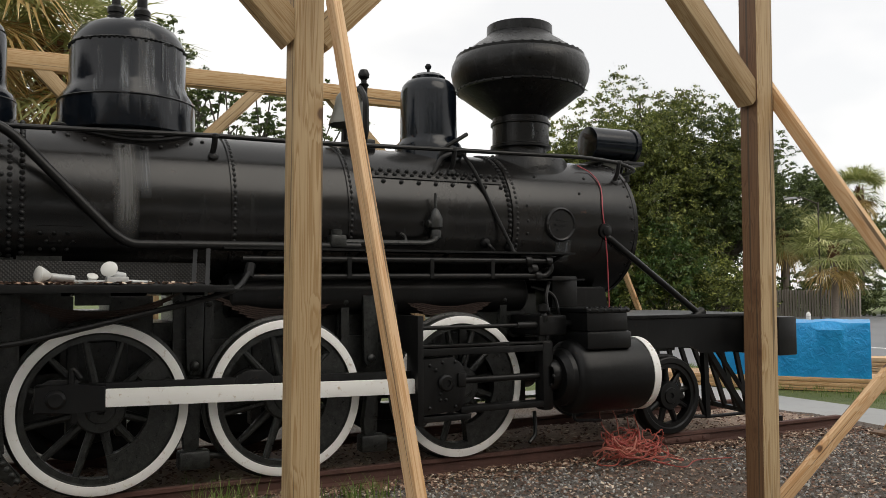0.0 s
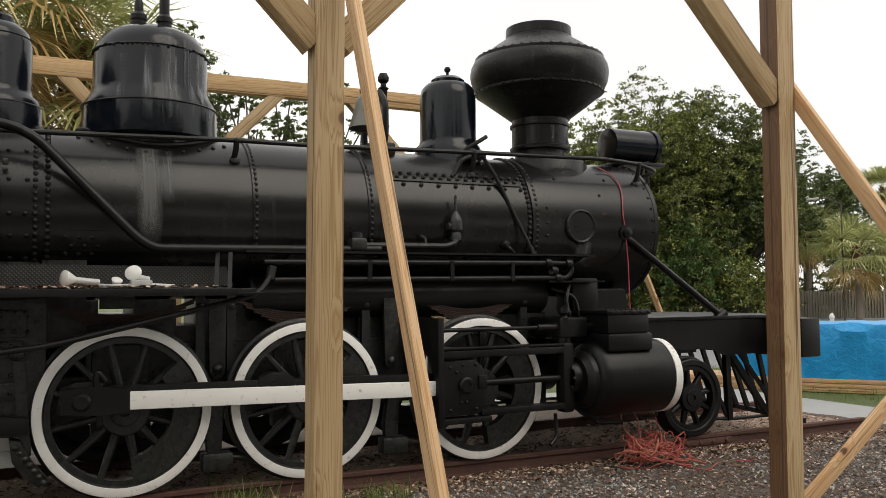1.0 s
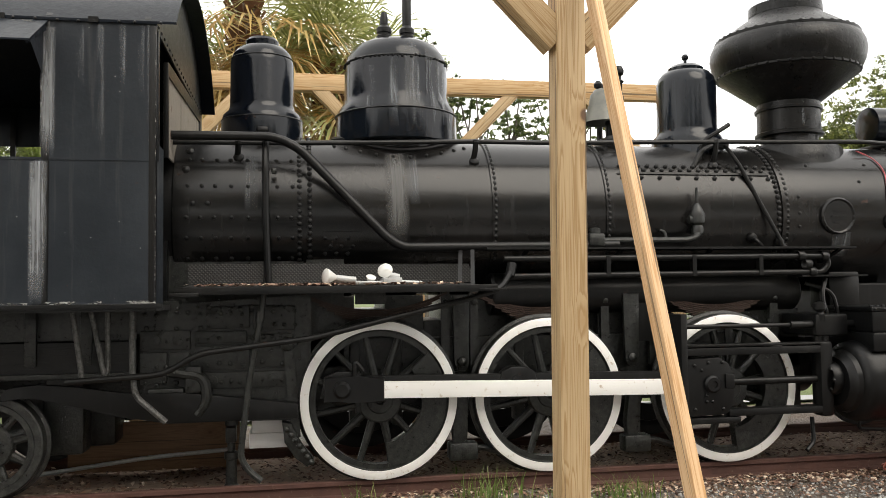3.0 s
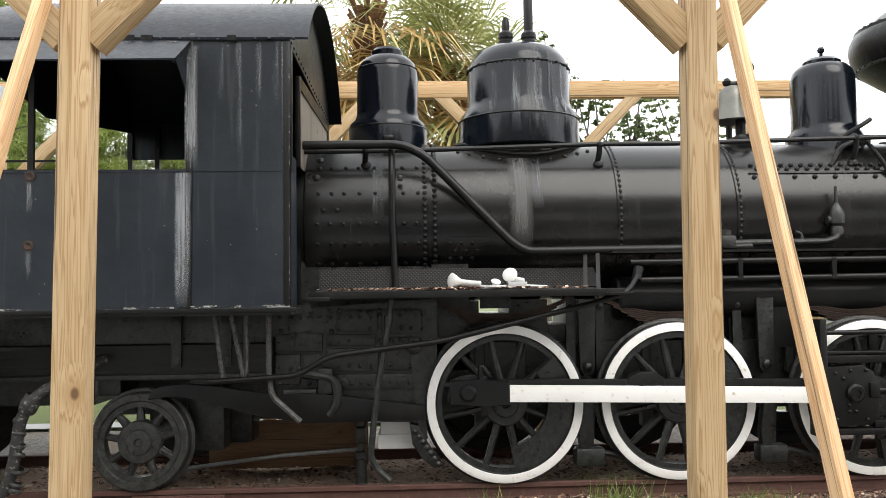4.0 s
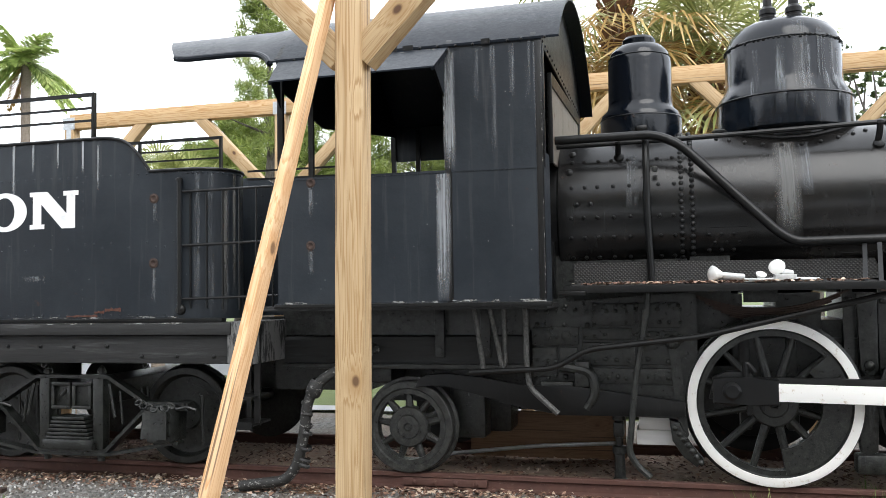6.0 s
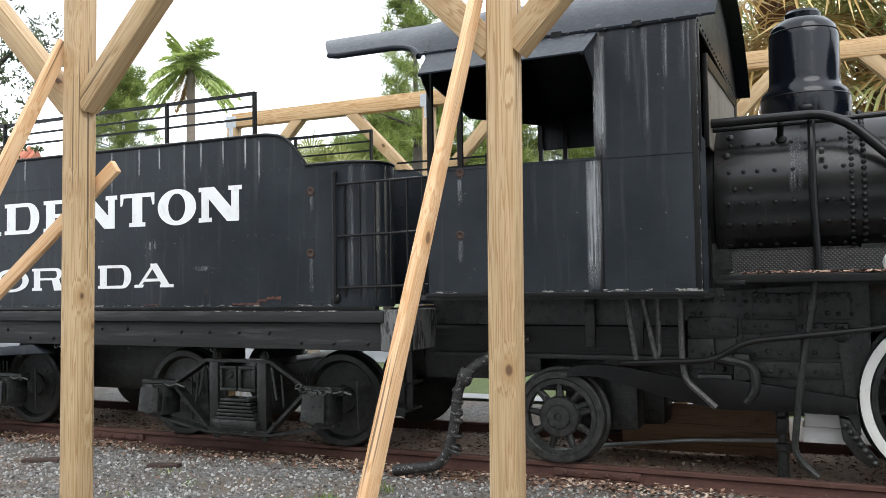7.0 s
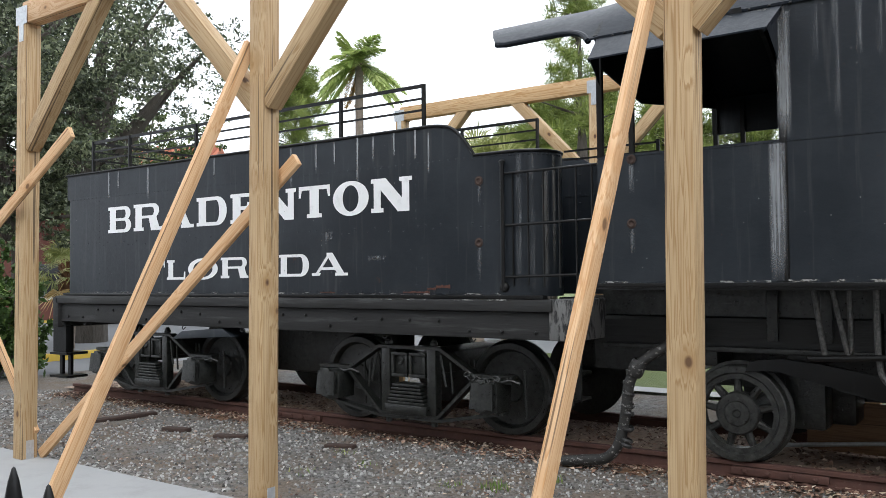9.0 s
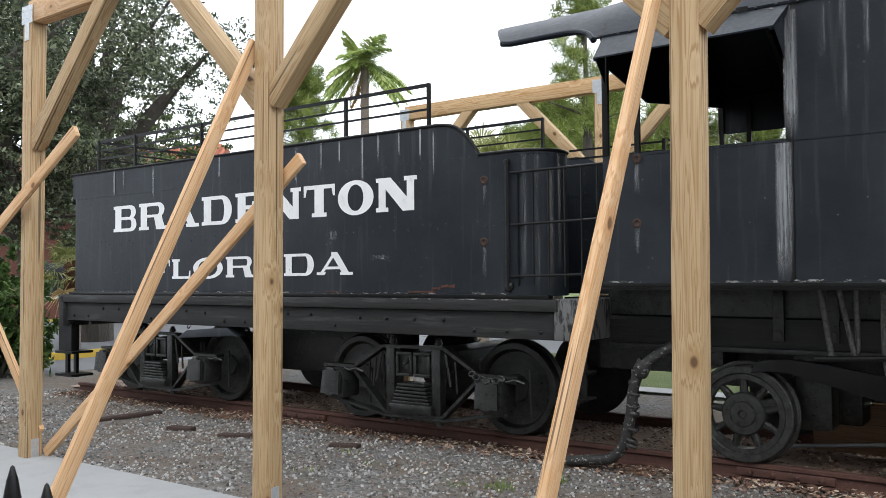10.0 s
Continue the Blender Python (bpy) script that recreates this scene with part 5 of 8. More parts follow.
# thin dark backing added to close the bright slit under the cab
box(bm, -3.9, -1.6, 0.52, 0.56, 1.0, 1.52)
part("ash_hopper", bm, GRIME, under)
bm = box(BM(), -2.5, -2.2, 0.25, 0.5, 0.40, 0.85, 0.03)
part("truck_frame", bm, GRIME, loco)
bm = box(BM(), -2.45, -2.1, 0.9, 1.3, 0.35, 0.7, 0.03)
part("truck_frame", bm, GRIME, loco)
bm = plate(BM(), [(-2.72, 0.84), (-2.69, 0.91), (-2.62, 0.945), (-2.45, 0.955), (-2.19, 0.93), (-1.80, 0.86), (-1.49, 0.875), (-0.62, 0.76), (-0.62, 0.65), (-1.55, 0.645), (-1.9, 0.71), (-2.15, 0.78), (-2.45, 0.865), (-2.58, 0.86)], -0.03, 0.05, 0.008)
part("trailing_radius_bar", bm, BLACK, loco, "long curved black trailing truck bar")
bm = BM()
tube(bm, [(-2.17, -0.25, 1.50), (-2.10, -0.25, 1.00)], 0.02, 8, 0)
part("step_hanger", bm, PIPE, loco, "worn pale pipe hanger")
bm = tube(BM(), [(-2.05, -0.25, 1.50), (-1.95, -0.25, 1.00)], 0.018, 8, 0)
tube(bm, [(-1.94, -0.22, 1.50), (-1.94, -0.22, 1.05), (-1.99, -0.22, 1.0)], 0.02, 8, 0.03)
box(bm, -2.08, -1.90, -0.28, -0.2, 1.49, 1.51)
part("step_hanger", bm, PIPE, loco, "worn pale pipe hanger")
bm = tube(BM(), [(-1.77, -0.25, 1.50), (-1.77, -0.25, 1.06), (-1.75, -0.25, 0.88), (-1.54, -0.25, 0.69)], 0.022, 8, 0.06)
part("step_hanger", bm, PIPE, loco, "worn pale pipe hanger")
bm = BM()
tube(bm, [(-2.2, -0.3, 0.995), (-1.55, -0.3, 1.03), (-1.32, -0.3, 1.17), (-0.5, -0.3, 1.265), (0.6, -0.28, 1.52), (0.92, -0.2, 1.60), (1.05, -0.05, 1.75)], 0.022, 10, 0.1)
tube(bm, [(1.03, -0.06, 1.70), (1.06, -0.03, 1.80)], 0.04, 10, 0)
part("injector_pipe", bm, BLACK, loco, "long sagging black pipe below the walkway")
bm = BM()
tube(bm, [(-0.86, -0.25, 1.62), (-0.88, -0.25, 1.45), (-0.97, -0.25, 0.95), (-1.03, -0.25, 0.42), (-0.97, -0.25, 0.32), (-0.88, -0.27, 0.25)], 0.024, 10, 0.07)
lathe(bm, [(0.034, -0.04), (0.036, 0.04)], (-0.89, -0.25, 1.42), (0.1, 0, 1), 10)
part("drain_pipe", bm, GRIME, loco)
bm = BM()
tube(bm, [(-1.55, 0.0, 1.02), (-1.30, -0.02, 0.98), (-1.28, -0.02, 0.80), (-1.35, 0.0, 0.7)], 0.04, 10)
box(bm, -1.44, -1.32, -0.04, 0.08, 0.86, 1.06, 0.02)
box(bm, -1.7, -1.45, -0.02, 0.08, 0.84, 0.90, 0.01)
part("injector", bm, GRIME, loco)

# ---- the cab ----
CX0, CX1, CY0, CY1, CZ0, CZ1 = -3.64, -1.56, -0.60, 2.32, 1.52, 3.44
T = 0.012
bm = box(BM(), -2.28, CX1, CY0, CY0 + T, CZ0, CZ1)
cab = part("cab", bm, PANEL, loco, "open black sheet-steel cab with rain streaks")
part("side_panel", box(BM(), CX0, -2.28, CY0 + 0.001, CY0 + T, CZ0, 2.50), PANEL, cab)
part("side_panel", box(BM(), CX0, -2.28, CY1 - T, CY1, CZ0, 2.50), PANEL, cab)
part("side_panel", box(BM(), -2.28, CX1, CY1 - T, CY1, CZ0, CZ1), PANEL, cab)
part("side_panel", box(BM(), -2.95, -2.28, CY1 - T, CY1, 2.50, CZ1), PANEL, cab)
part("top_rail", box(BM(), CX0, -2.28, CY0, CY0 + T, 3.36, CZ1), PANEL, cab)
part("top_rail", box(BM(), CX0 - 0.02, -2.95, CY1 - T, CY1, 3.06, CZ1), PANEL, cab)
for y0, y1, z0, z1 in ((CY0 + T, -0.28, CZ0, 2.62), (2.0, CY1 - T, CZ0, 2.62), (CY0 + T, -0.52, 2.62, 3.40), (2.16, CY1 - T, 2.62, 3.40)):
    part("front_panel", box(BM(), CX1 - T, CX1, y0, y1, z0, z1), PANEL, cab)
bm = BM()
box(bm, CX1 - 0.03, CX1 + 0.006, -0.56, -0.50, 2.50, 3.40, 0.004)
box(bm, CX1 - 0.03, CX1 + 0.006, -0.10, -0.05, 2.60, 3.30, 0.004)
box(bm, CX1 - 0.03, CX1 + 0.006, 2.12, 2.17, 2.60, 3.40, 0.004)
obox(bm, (CX1 - 0.01, -0.08, 3.26), (CX1 - 0.01, 2.14, 3.36), 0.03, 0.10)
part("window_frame", bm, BLACK, cab)
part("window_board", box(BM(), CX1 - 0.022, CX1 - 0.008, -0.06, 2.14, 2.62, 3.30), DARK_WOOD, cab, "grey weathered board in the front window")
for x in (CX0, CX1 - 0.05, -2.29):
    part("corner_post", box(BM(), x, x + 0.05, CY0 - 0.006, CY0 + 0.03, CZ0 if x > -3 else 2.5, CZ1 - 0.02, 0.005), BLACK, cab)
part("window_post", box(BM(), CX0 + 0.26, CX0 + 0.30, CY0, CY0 + 0.03, 2.5, 3.36), BLACK, cab)
for x in (CX0, CX0 + 0.28, -2.9):
    part("window_post", box(BM(), x, x + 0.045, CY1 - 0.05, CY1 - 0.013, 2.4, 3.4), BLACK, cab)
part("bottom_angle", box(BM(), CX0 - 0.03, CX1 + 0.04, CY0 - 0.012, CY0 + 0.03, CZ0 - 0.02, CZ0 + 0.012, 0.004), BLACK, cab)
part("seam_strip", box(BM(), CX0, CX1, CY0 - 0.005, CY0 + 0.002, 2.492, 2.508), PANEL, cab)
part("seam_strip", box(BM(), -2.33, -2.275, CY0 - 0.007, CY0 + 0.002, CZ0 + 0.02, 2.49, 0.002), PANEL, cab)
# backhead inside the cab
bm = BM()
lathe(bm, [(0, -2.0), (0.6, -2.0), (0.66, -1.95), (0.66, -1.56)], (0, YC, ZB), (1, 0, 0), 40)
box(bm, -2.3, -1.6, 0.2, 1.5, 1.52, 2.0)
tube(bm, [(-2.0, 0.6, 2.6), (-2.2, 0.6, 2.7), (-2.2, 0.6, 2.95)], 0.025)
tube(bm, [(-2.0, 1.2, 2.7), (-2.35, 1.3, 2.75), (-2.4, 1.3, 2.5)], 0.03)
part("backhead", bm, BLACK, cab)
bm = BM()
box(bm, CX0 - 0.2, CX1, CY0 + 0.02, CY1 - 0.02, CZ0 - 0.04, CZ0 - 0.005)
part("cab_floor", bm, BLACK_WOOD, cab)
# arched roof with a long narrowing tail at the back
RR, RISE = 2.01, 0.65
RCZ = CZ1 + RISE - RR


def roof_z(y):
    return RCZ + math.sqrt(RR * RR - (y - YC) ** 2)


def roof_half(x):
    if x > -3.70:
        return 1.475
    u = min(1.0, (-3.70 - x) / 0.38)
    return 1.475 - 0.20 * math.sin(u * math.pi / 2) ** 0.8 - 0.03 * max(0.0, -4.65 - x) / 0.03


bm = BM()
grid = []
xs = [-1.43, -1.435] + [-1.6 - 0.2 * k for k in range(11)] + [-3.70 - 0.03 * k for k in range(14)] + [-4.2, -4.4, -4.57, -4.61, -4.65, -4.68]
for x in xs:
    hw = roof_half(x)
    row = []
    for k in range(25):
        y = YC + hw * (k / 12 - 1)
        xr = x - 0.55 * (1 - (k / 12 - 1) ** 2) * min(1.0, max(0.0, (-4.2 - x) / 0.51))
        row.append((xr, y, roof_z(y) - 0.035 * min(1.0, max(0.0, (-3.6 - x) / 0.4))))
    grid.append(row)
top = [[bm.verts.new(p) for p in row] for row in grid]
bot = [[bm.verts.new((p[0], p[1], p[2] - 0.018)) for p in row] for row in grid]


def tail_keep(x):
    """How many strips of the sheet remain at x: all of them over the cab, the near edge alone along the tail."""
    return int(round(24 - 17 * min(1.0, max(0.0, (-3.71 - x) / 0.24))))


for g, flip in ((top, False), (bot, True)):
    for a, b, xa in zip(g, g[1:], xs[1:]):
        for k in range(tail_keep(xa)):
            f = (a[k], a[k + 1], b[k + 1], b[k])
            bm.faces.new(f[::-1] if flip else f)
for k in range(24):
    bm.faces.new((top[0][k], bot[0][k], bot[0][k + 1], top[0][k + 1]))
    if k < 7:
        bm.faces.new((top[-1][k], top[-1][k + 1], bot[-1][k + 1], bot[-1][k]))
for a, b, c, d, xa in zip(top, top[1:], bot, bot[1:], xs[1:]):
    bm.faces.new((a[0], b[0], d[0], c[0]))
    k = tail_keep(xa)
    bm.faces.new((a[k], c[k], d[k], b[k]))
for v in [v for v in bm.verts if not v.link_faces]:
    bm.verts.remove(v)
eave = []
for x in [-3.70 - 0.05 * k for k in range(8)] + [-4.2, -4.4, -4.57, -4.68]:
    yy = YC - roof_half(x)
    eave.append((x, yy + 0.012, roof_z(yy) - 0.035 * min(1.0, max(0.0, (-3.6 - x) / 0.4)) - 0.012))
tube(bm, eave, 0.026, 10, 0)
roof = part("roof", bm, ROOF, cab, "arched black sheet roof with a long tail")
for x in (-1.62, -2.25, -2.95, -3.64):
    bm = BM()
    for k in range(24):
        ya, yb = YC + 1.44 * (k / 12 - 1), YC + 1.44 * ((k + 1) / 12 - 1)
        obox(bm, (x, ya, roof_z(ya) - 0.05), (x, yb, roof_z(yb) - 0.05), 0.04, 0.07)
    part("roof_rib", bm, BLACK_WOOD, roof)
bm = BM()
for k in range(16):
    dot(bm, (-3.5 + k * 0.13 + random.uniform(-0.03, 0.03), CY0 - 0.015, 3.43 + random.uniform(-0.006, 0.006)), (0, -1, 0.3), 0.012, 6)
for x in (-2.9, -2.72, -2.6, -2.0):
    box(bm, x, x + random.uniform(0.04, 0.09), CY0 - 0.022, CY0 - 0.01, 3.42, 3.46)
part("roof_fixing", bm, BLACK, roof, "", "stuff")
bm = BM()
v = [(-3.62, -0.62, 3.425), (-2.25, -0.62, 3.42), (-2.27, -0.95, 3.20), (-3.54, -0.95, 3.19)]
a = [bm.verts.new(c) for c in v]
b = [bm.verts.new((c[0], c[1], c[2] - 0.012)) for c in v]
bm.faces.new(a)
bm.faces.new(b[::-1])
for i in range(4):
    bm.faces.new((a[i], b[i], b[(i + 1) % 4], a[(i + 1) % 4]))
obox(bm, (-2.27, -0.62, 3.37), (-2.29, -0.93, 3.19), 0.02, 0.03)
obox(bm, (-3.61, -0.62, 3.37), (-3.54, -0.93, 3.18), 0.02, 0.03)
for xx in (-3.60, -2.28):
    vs_ = [bm.verts.new(q) for q in ((xx, -0.62, 3.41), (xx + (0.06 if xx < -3 else 0.01), -0.93, 3.19), (xx, -0.62, 3.05))]
    bm.faces.new(vs_)
part("window_awning", bm, ROOF, cab, "sloping sheet awning over the cab window")
hd = [(-0.55, 3.20), (0.25, 3.06), (2.325, 3.34)] + [(y, roof_z(y) - 0.014) for y in np.linspace(2.325, -0.55, 14)]
bm = BM()
va = [bm.verts.new((-3.62, y, z)) for y, z in hd]
vb = [bm.verts.new((-3.605, y, z)) for y, z in hd]
bm.faces.new(va)
bm.faces.new(vb[::-1])
for i in range(len(hd)):
    bm.faces.new((va[i], vb[i], vb[(i + 1) % len(hd)], va[(i + 1) % len(hd)]))
part("rear_header", bm, BLACK, cab, smooth=False)
# riveted plate closing the arch over the front windows
hd = [(-0.595, 3.385), (2.315, 3.385)] + [(y, roof_z(y) - 0.014) for y in np.linspace(2.315, -0.595, 20)]
bm = BM()
va = [bm.verts.new((CX1 + 0.002, y, z)) for y, z in hd]
vb = [bm.verts.new((CX1 - 0.012, y, z)) for y, z in hd]
bm.faces.new(va)
bm.faces.new(vb[::-1])
for i in range(len(hd)):
    bm.faces.new((va[i], vb[i], vb[(i + 1) % len(hd)], va[(i + 1) % len(hd)]))
for k in range(22):
    dot(bm, (CX1 + 0.002, -0.55 + 0.135 * k, 3.42), (1, 0, 0), 0.013, 6)
part("front_gable", bm, BLACK, cab, smooth=False)
for x, z0, z1, w in ((CX1 - 0.008, CZ0 + 0.05, 3.38, 0.006), (-2.295, 2.52, 3.36, 0.006), (-2.255, 2.52, 3.36, 0.004)):
    part("chipped_edge", box(BM(), x, x + w, CY0 - 0.0085, CY0 - 0.0075, z0, z1), CHIP, cab, "pale chipped paint along the edge")
for x0, x1, z, h, y in ((CX0 + 0.05, -2.36, CZ0 + 0.012, 0.014, CY0 - 0.014), (-2.25, CX1, CZ0 + 0.012, 0.02, CY0 - 0.014), (-2.9, -2.3, 3.395, 0.012, -0.66)):
    part("chipped_edge", box(BM(), x0, x1, y, y + 0.001, z, z + h), CHIP, cab, "pale chipped paint along the edge")
# bolts and streaks on the cab side
for x, z in ((-3.36, 2.465), (-3.365, 1.98)):
    bm = lathe(BM(), [(0.036, 0.0), (0.038, -0.008), (0.024, -0.012), (0.011, -0.004), (0, -0.004)], (x, CY0, z), (0, 1, 0), 14)
    part("plug", bm, ROT, cab, "small rusty round plug")


def streak(x, z0, z1, w, y, seed):
    bm = BM()
    prev = None
    n = 12
    for i in range(n + 1):
        z = z0 + (z1 - z0) * i / n
        ww = w * (1.6 + 0.3 * noise.noise(Vector((seed, i * 0.5, 0))))
        o = 0.003 * noise.noise(Vector((seed + 9, i * 0.5, 0)))
        cur = (bm.verts.new((x - ww / 2 + o, y, z)), bm.verts.new((x + ww / 2 + o, y, z)))
        if prev:
            bm.faces.new((prev[0], prev[1], cur[1], cur[0]))
        prev = cur
    return bm


part("drip_stain", streak(-2.305, 1.54, 2.48, 0.075, CY0 - 0.013, 3), LIME, cab, "pale streak down the seam")
part("drip_stain", streak(-2.25, 2.5, 3.38, 0.06, CY0 - 0.010, 8), LIME, cab)
for k, (x, z0, z1) in enumerate(((-2.05, 3.0, 3.40), (-1.78, 3.0, 3.42), (-1.66, 2.9, 3.42), (-1.60, 2.7, 3.42), (-1.92, 2.6, 3.41), (-3.365, 1.75, 1.96), (-3.36, 2.2, 2.44))):
    part("drip_stain", streak(x, z0, z1, 0.03, CY0 - 0.004, 20 + k), DRIP, cab)

# ---- the tender ----
tender = thing("tender", (-7.8, YC, RAIL_Z), "black riveted locomotive tender with white town lettering", "tender")
TY0, TY1, TX0, TX1 = -0.48, 2.20, -11.25, -4.20


def rounded_plan(x0, x1, y0, y1, r_front, r_back, n=10):
    pts = []
    for cx, cy, r, a0 in ((x1 - r_front, y0 + r_front, r_front, -90), (x1 - r_front, y1 - r_front, r_front, 0), (x0 + r_back, y1 - r_back, r_back, 90), (x0 + r_back, y0 + r_back, r_back, 180)):
        for k in range(n + 1):
            a = radians(a0 + 90 * k / n)
            pts.append((cx + r * math.cos(a), cy + r * math.sin(a)))
    return pts


def prism(bm, plan, z0, z1, cap=True):
    a = [bm.verts.new((x, y, z0)) for x, y in plan]
    b = [bm.verts.new((x, y, z1)) for x, y in plan]
    n = len(plan)
    for i in range(n):
        bm.faces.new((a[i], a[(i + 1) % n], b[(i + 1) % n], b[i]))
    if cap:
        bm.faces.new(b)
        bm.faces.new(a[::-1])
    return bm


LEG = 0.30      # half width of a water leg, rounded in front


def leg_plan():
    """The tank from above: two round-nosed legs in front with the coal space between them."""
    near = [(TX1 - LEG + LEG * math.cos(radians(a)), TY0 + LEG + LEG * math.sin(radians(a))) for a in range(-90, 91, 9)]
    far = [(TX1 - LEG + LEG * math.cos(radians(a)), TY1 - LEG + LEG * math.sin(radians(a))) for a in range(-90, 91, 9)]
    return near + [(-5.1, TY0 + 2 * LEG), (-5.1, TY1 - 2 * LEG)] + far + rounded_plan(TX0, TX1, TY0, TY1, 0.36, 0.12)[22:]


bm = prism(BM(), leg_plan(), 1.42, 2.65)
tank = part("tank", bm, PANEL, tender, "flat black riveted tank with rounded corners")
bm = BM()
side = [(TX0 + 0.02, 2.64), (TX0 + 0.02, 2.955), (-5.25, 2.955), (-5.12, 2.93), (-5.02, 2.87), (-4.95, 2.78), (-4.90, 2.68), (-4.86, 2.64)]
plate(bm, side, TY0 + 0.004, TY0 + 0.016)
plate(bm, side, TY1 - 0.016, TY1 - 0.004)
box(bm, TX0 + 0.02, TX0 + 0.032, TY0 + 0.016, TY1 - 0.016, 2.64, 2.955)
part("coal_guard", bm, PANEL, tender, "raised black side sheet with white drips")
bm = BM()
tube(bm, [(TX0, TY0, 2.955), (-5.27, TY0, 2.955), (-5.10, TY0, 2.925), (-4.96, TY0, 2.80), (-4.86, TY0, 2.66)], 0.014, 8, 0.1)
tube(bm, [(x, y, 2.65) for x, y in [(-4.86, TY0)] + leg_plan()[:22]], 0.014, 8, 0)
box(bm, TX0 - 0.02, TX1 + 0.02, TY0 - 0.03, TY0 + 0.05, 1.40, 1.43, 0.004)
part("edge_bead", bm, BLACK, tender)
bm = BM()
x = TX0 + 0.08
while x < -4.56:
    dot(bm, (x, TY0, 2.63), (0, -1, 0), 0.009, 6)
    dot(bm, (x, TY0, 1.46), (0, -1, 0), 0.009, 6)
    if int(x * 20) % 3 != 0:
        dot(bm, (x, TY0, 2.02 + 0.04 * (int(x * 31) % 2)), (0, -1, 0), 0.010, 6)
    x += 0.085
for xx in (-10.5, -8.9, -7.2, -5.5):
    for k in range(15):
        if abs(k - 5) > 2:
            dot(bm, (xx, TY0, 1.52 + k * 0.076), (0, -1, 0), 0.008, 6)
for k in range(13):
    a = radians(-90 + k * 8)
    dot(bm, (TX1 - LEG + LEG * math.cos(a), TY0 + LEG + LEG * math.sin(a), 2.62), (math.cos(a), math.sin(a), 0), 0.011, 6)
part("rivets", bm, PANEL, tank, "", "stuff")
for xx, z in ((-4.81, 2.42), (-4.815, 1.885)):
    bm = lathe(BM(), [(0.04, 0.0), (0.042, -0.008), (0.026, -0.012), (0.012, -0.004), (0, -0.004)], (xx, TY0, z), (0, 1, 0), 16)
    part("plug", bm, ROT, tank, "small rusty round plug")
for k, (xx, z0, z1, w, mat) in enumerate(((-4.80, 2.2, 2.40, 0.03, DRIP), (-4.81, 1.55, 1.87, 0.03, DRIP), (-10.3, 2.6, 2.94, 0.025, LIME), (-10.1, 2.7, 2.94, 0.02, LIME), (-9.5, 2.55, 2.94, 0.025, LIME), (-8.3, 2.7, 2.94, 0.02, LIME), (-7.6, 2.68, 2.93, 0.02, LIME), (-7.4, 2.72, 2.93, 0.015, LIME), (-7.1, 2.5, 2.93, 0.02, LIME), (-6.75, 2.66, 2.94, 0.02, LIME), (-6.5, 2.7, 2.93, 0.015, LIME), (-6.2, 2.45, 2.94, 0.025, LIME), (-6.0, 2.68, 2.94, 0.018, LIME), (-5.75, 2.7, 2.94, 0.015, LIME), (-5.5, 2.66, 2.94, 0.015, LIME), (-5.35, 2.5, 2.9, 0.015, LIME), (-6.6, 1.95, 2.05, 0.10, DRIP), (-5.95, 1.75, 1.80, 0.2, DRIP))):
    part("drip_stain", streak(xx, z0, z1, w, TY0 - 0.003, 40 + k), mat, tank)
for xx, z, w, h in ((-5.20, 1.505, 0.15, 0.02), (-5.33, 1.485, 0.09, 0.014), (-5.5, 1.455, 0.3, 0.010), (-6.6, 1.45, 0.2, 0.008)):
    a = [(xx - w / 2 + w * k / 12, z + h * (0.5 + noise.noise(Vector((xx, k * 0.9, 0))))) for k in range(13)]
    b = [(xx + w / 2 - w * k / 12, z - h * (0.5 + noise.noise(Vector((xx, k * 0.8, 4))))) for k in range(13)]
    part("rust_scab", plate(BM(), b[::-1] + a[::-1], TY0 - 0.007, TY0 - 0.002), RUST, tank, "flaking orange rust")

for k, (a0, a1, z0, z1) in enumerate(((-60, -48, 1.45, 2.62), (-38, -24, 1.45, 2.5), (-80, -70, 1.5, 2.62), (-18, -8, 1.6, 2.62))):
    bm = BM()
    prev = None
    for i in range(13):
        z = z0 + (z1 - z0) * i / 12
        cur = [bm.verts.new((TX1 - LEG + (LEG + 0.003) * math.cos(radians(a)), TY0 + LEG + (LEG + 0.003) * math.sin(radians(a)), z)) for a in np.linspace(a0, a1, 5)]
        if prev:
            for p_, q_, r_, s_ in zip(prev, prev[1:], cur, cur[1:]):
                bm.faces.new((p_, q_, s_, r_))
        prev = cur
    part("drip_stain", bm, FAINT if k % 2 else DRIP, tank)
# lettering: block letters with slab serifs, drawn as outlines (and holes) one unit high
ST, SL, OV = 0.40, 0.125, 0.11


def bow(cx, cz, rx, rz, a0, a1, n=12):
    return [(cx + rx * math.cos(radians(a0 + (a1 - a0) * k / n)), cz + rz * math.sin(radians(a0 + (a1 - a0) * k / n))) for k in range(n + 1)]


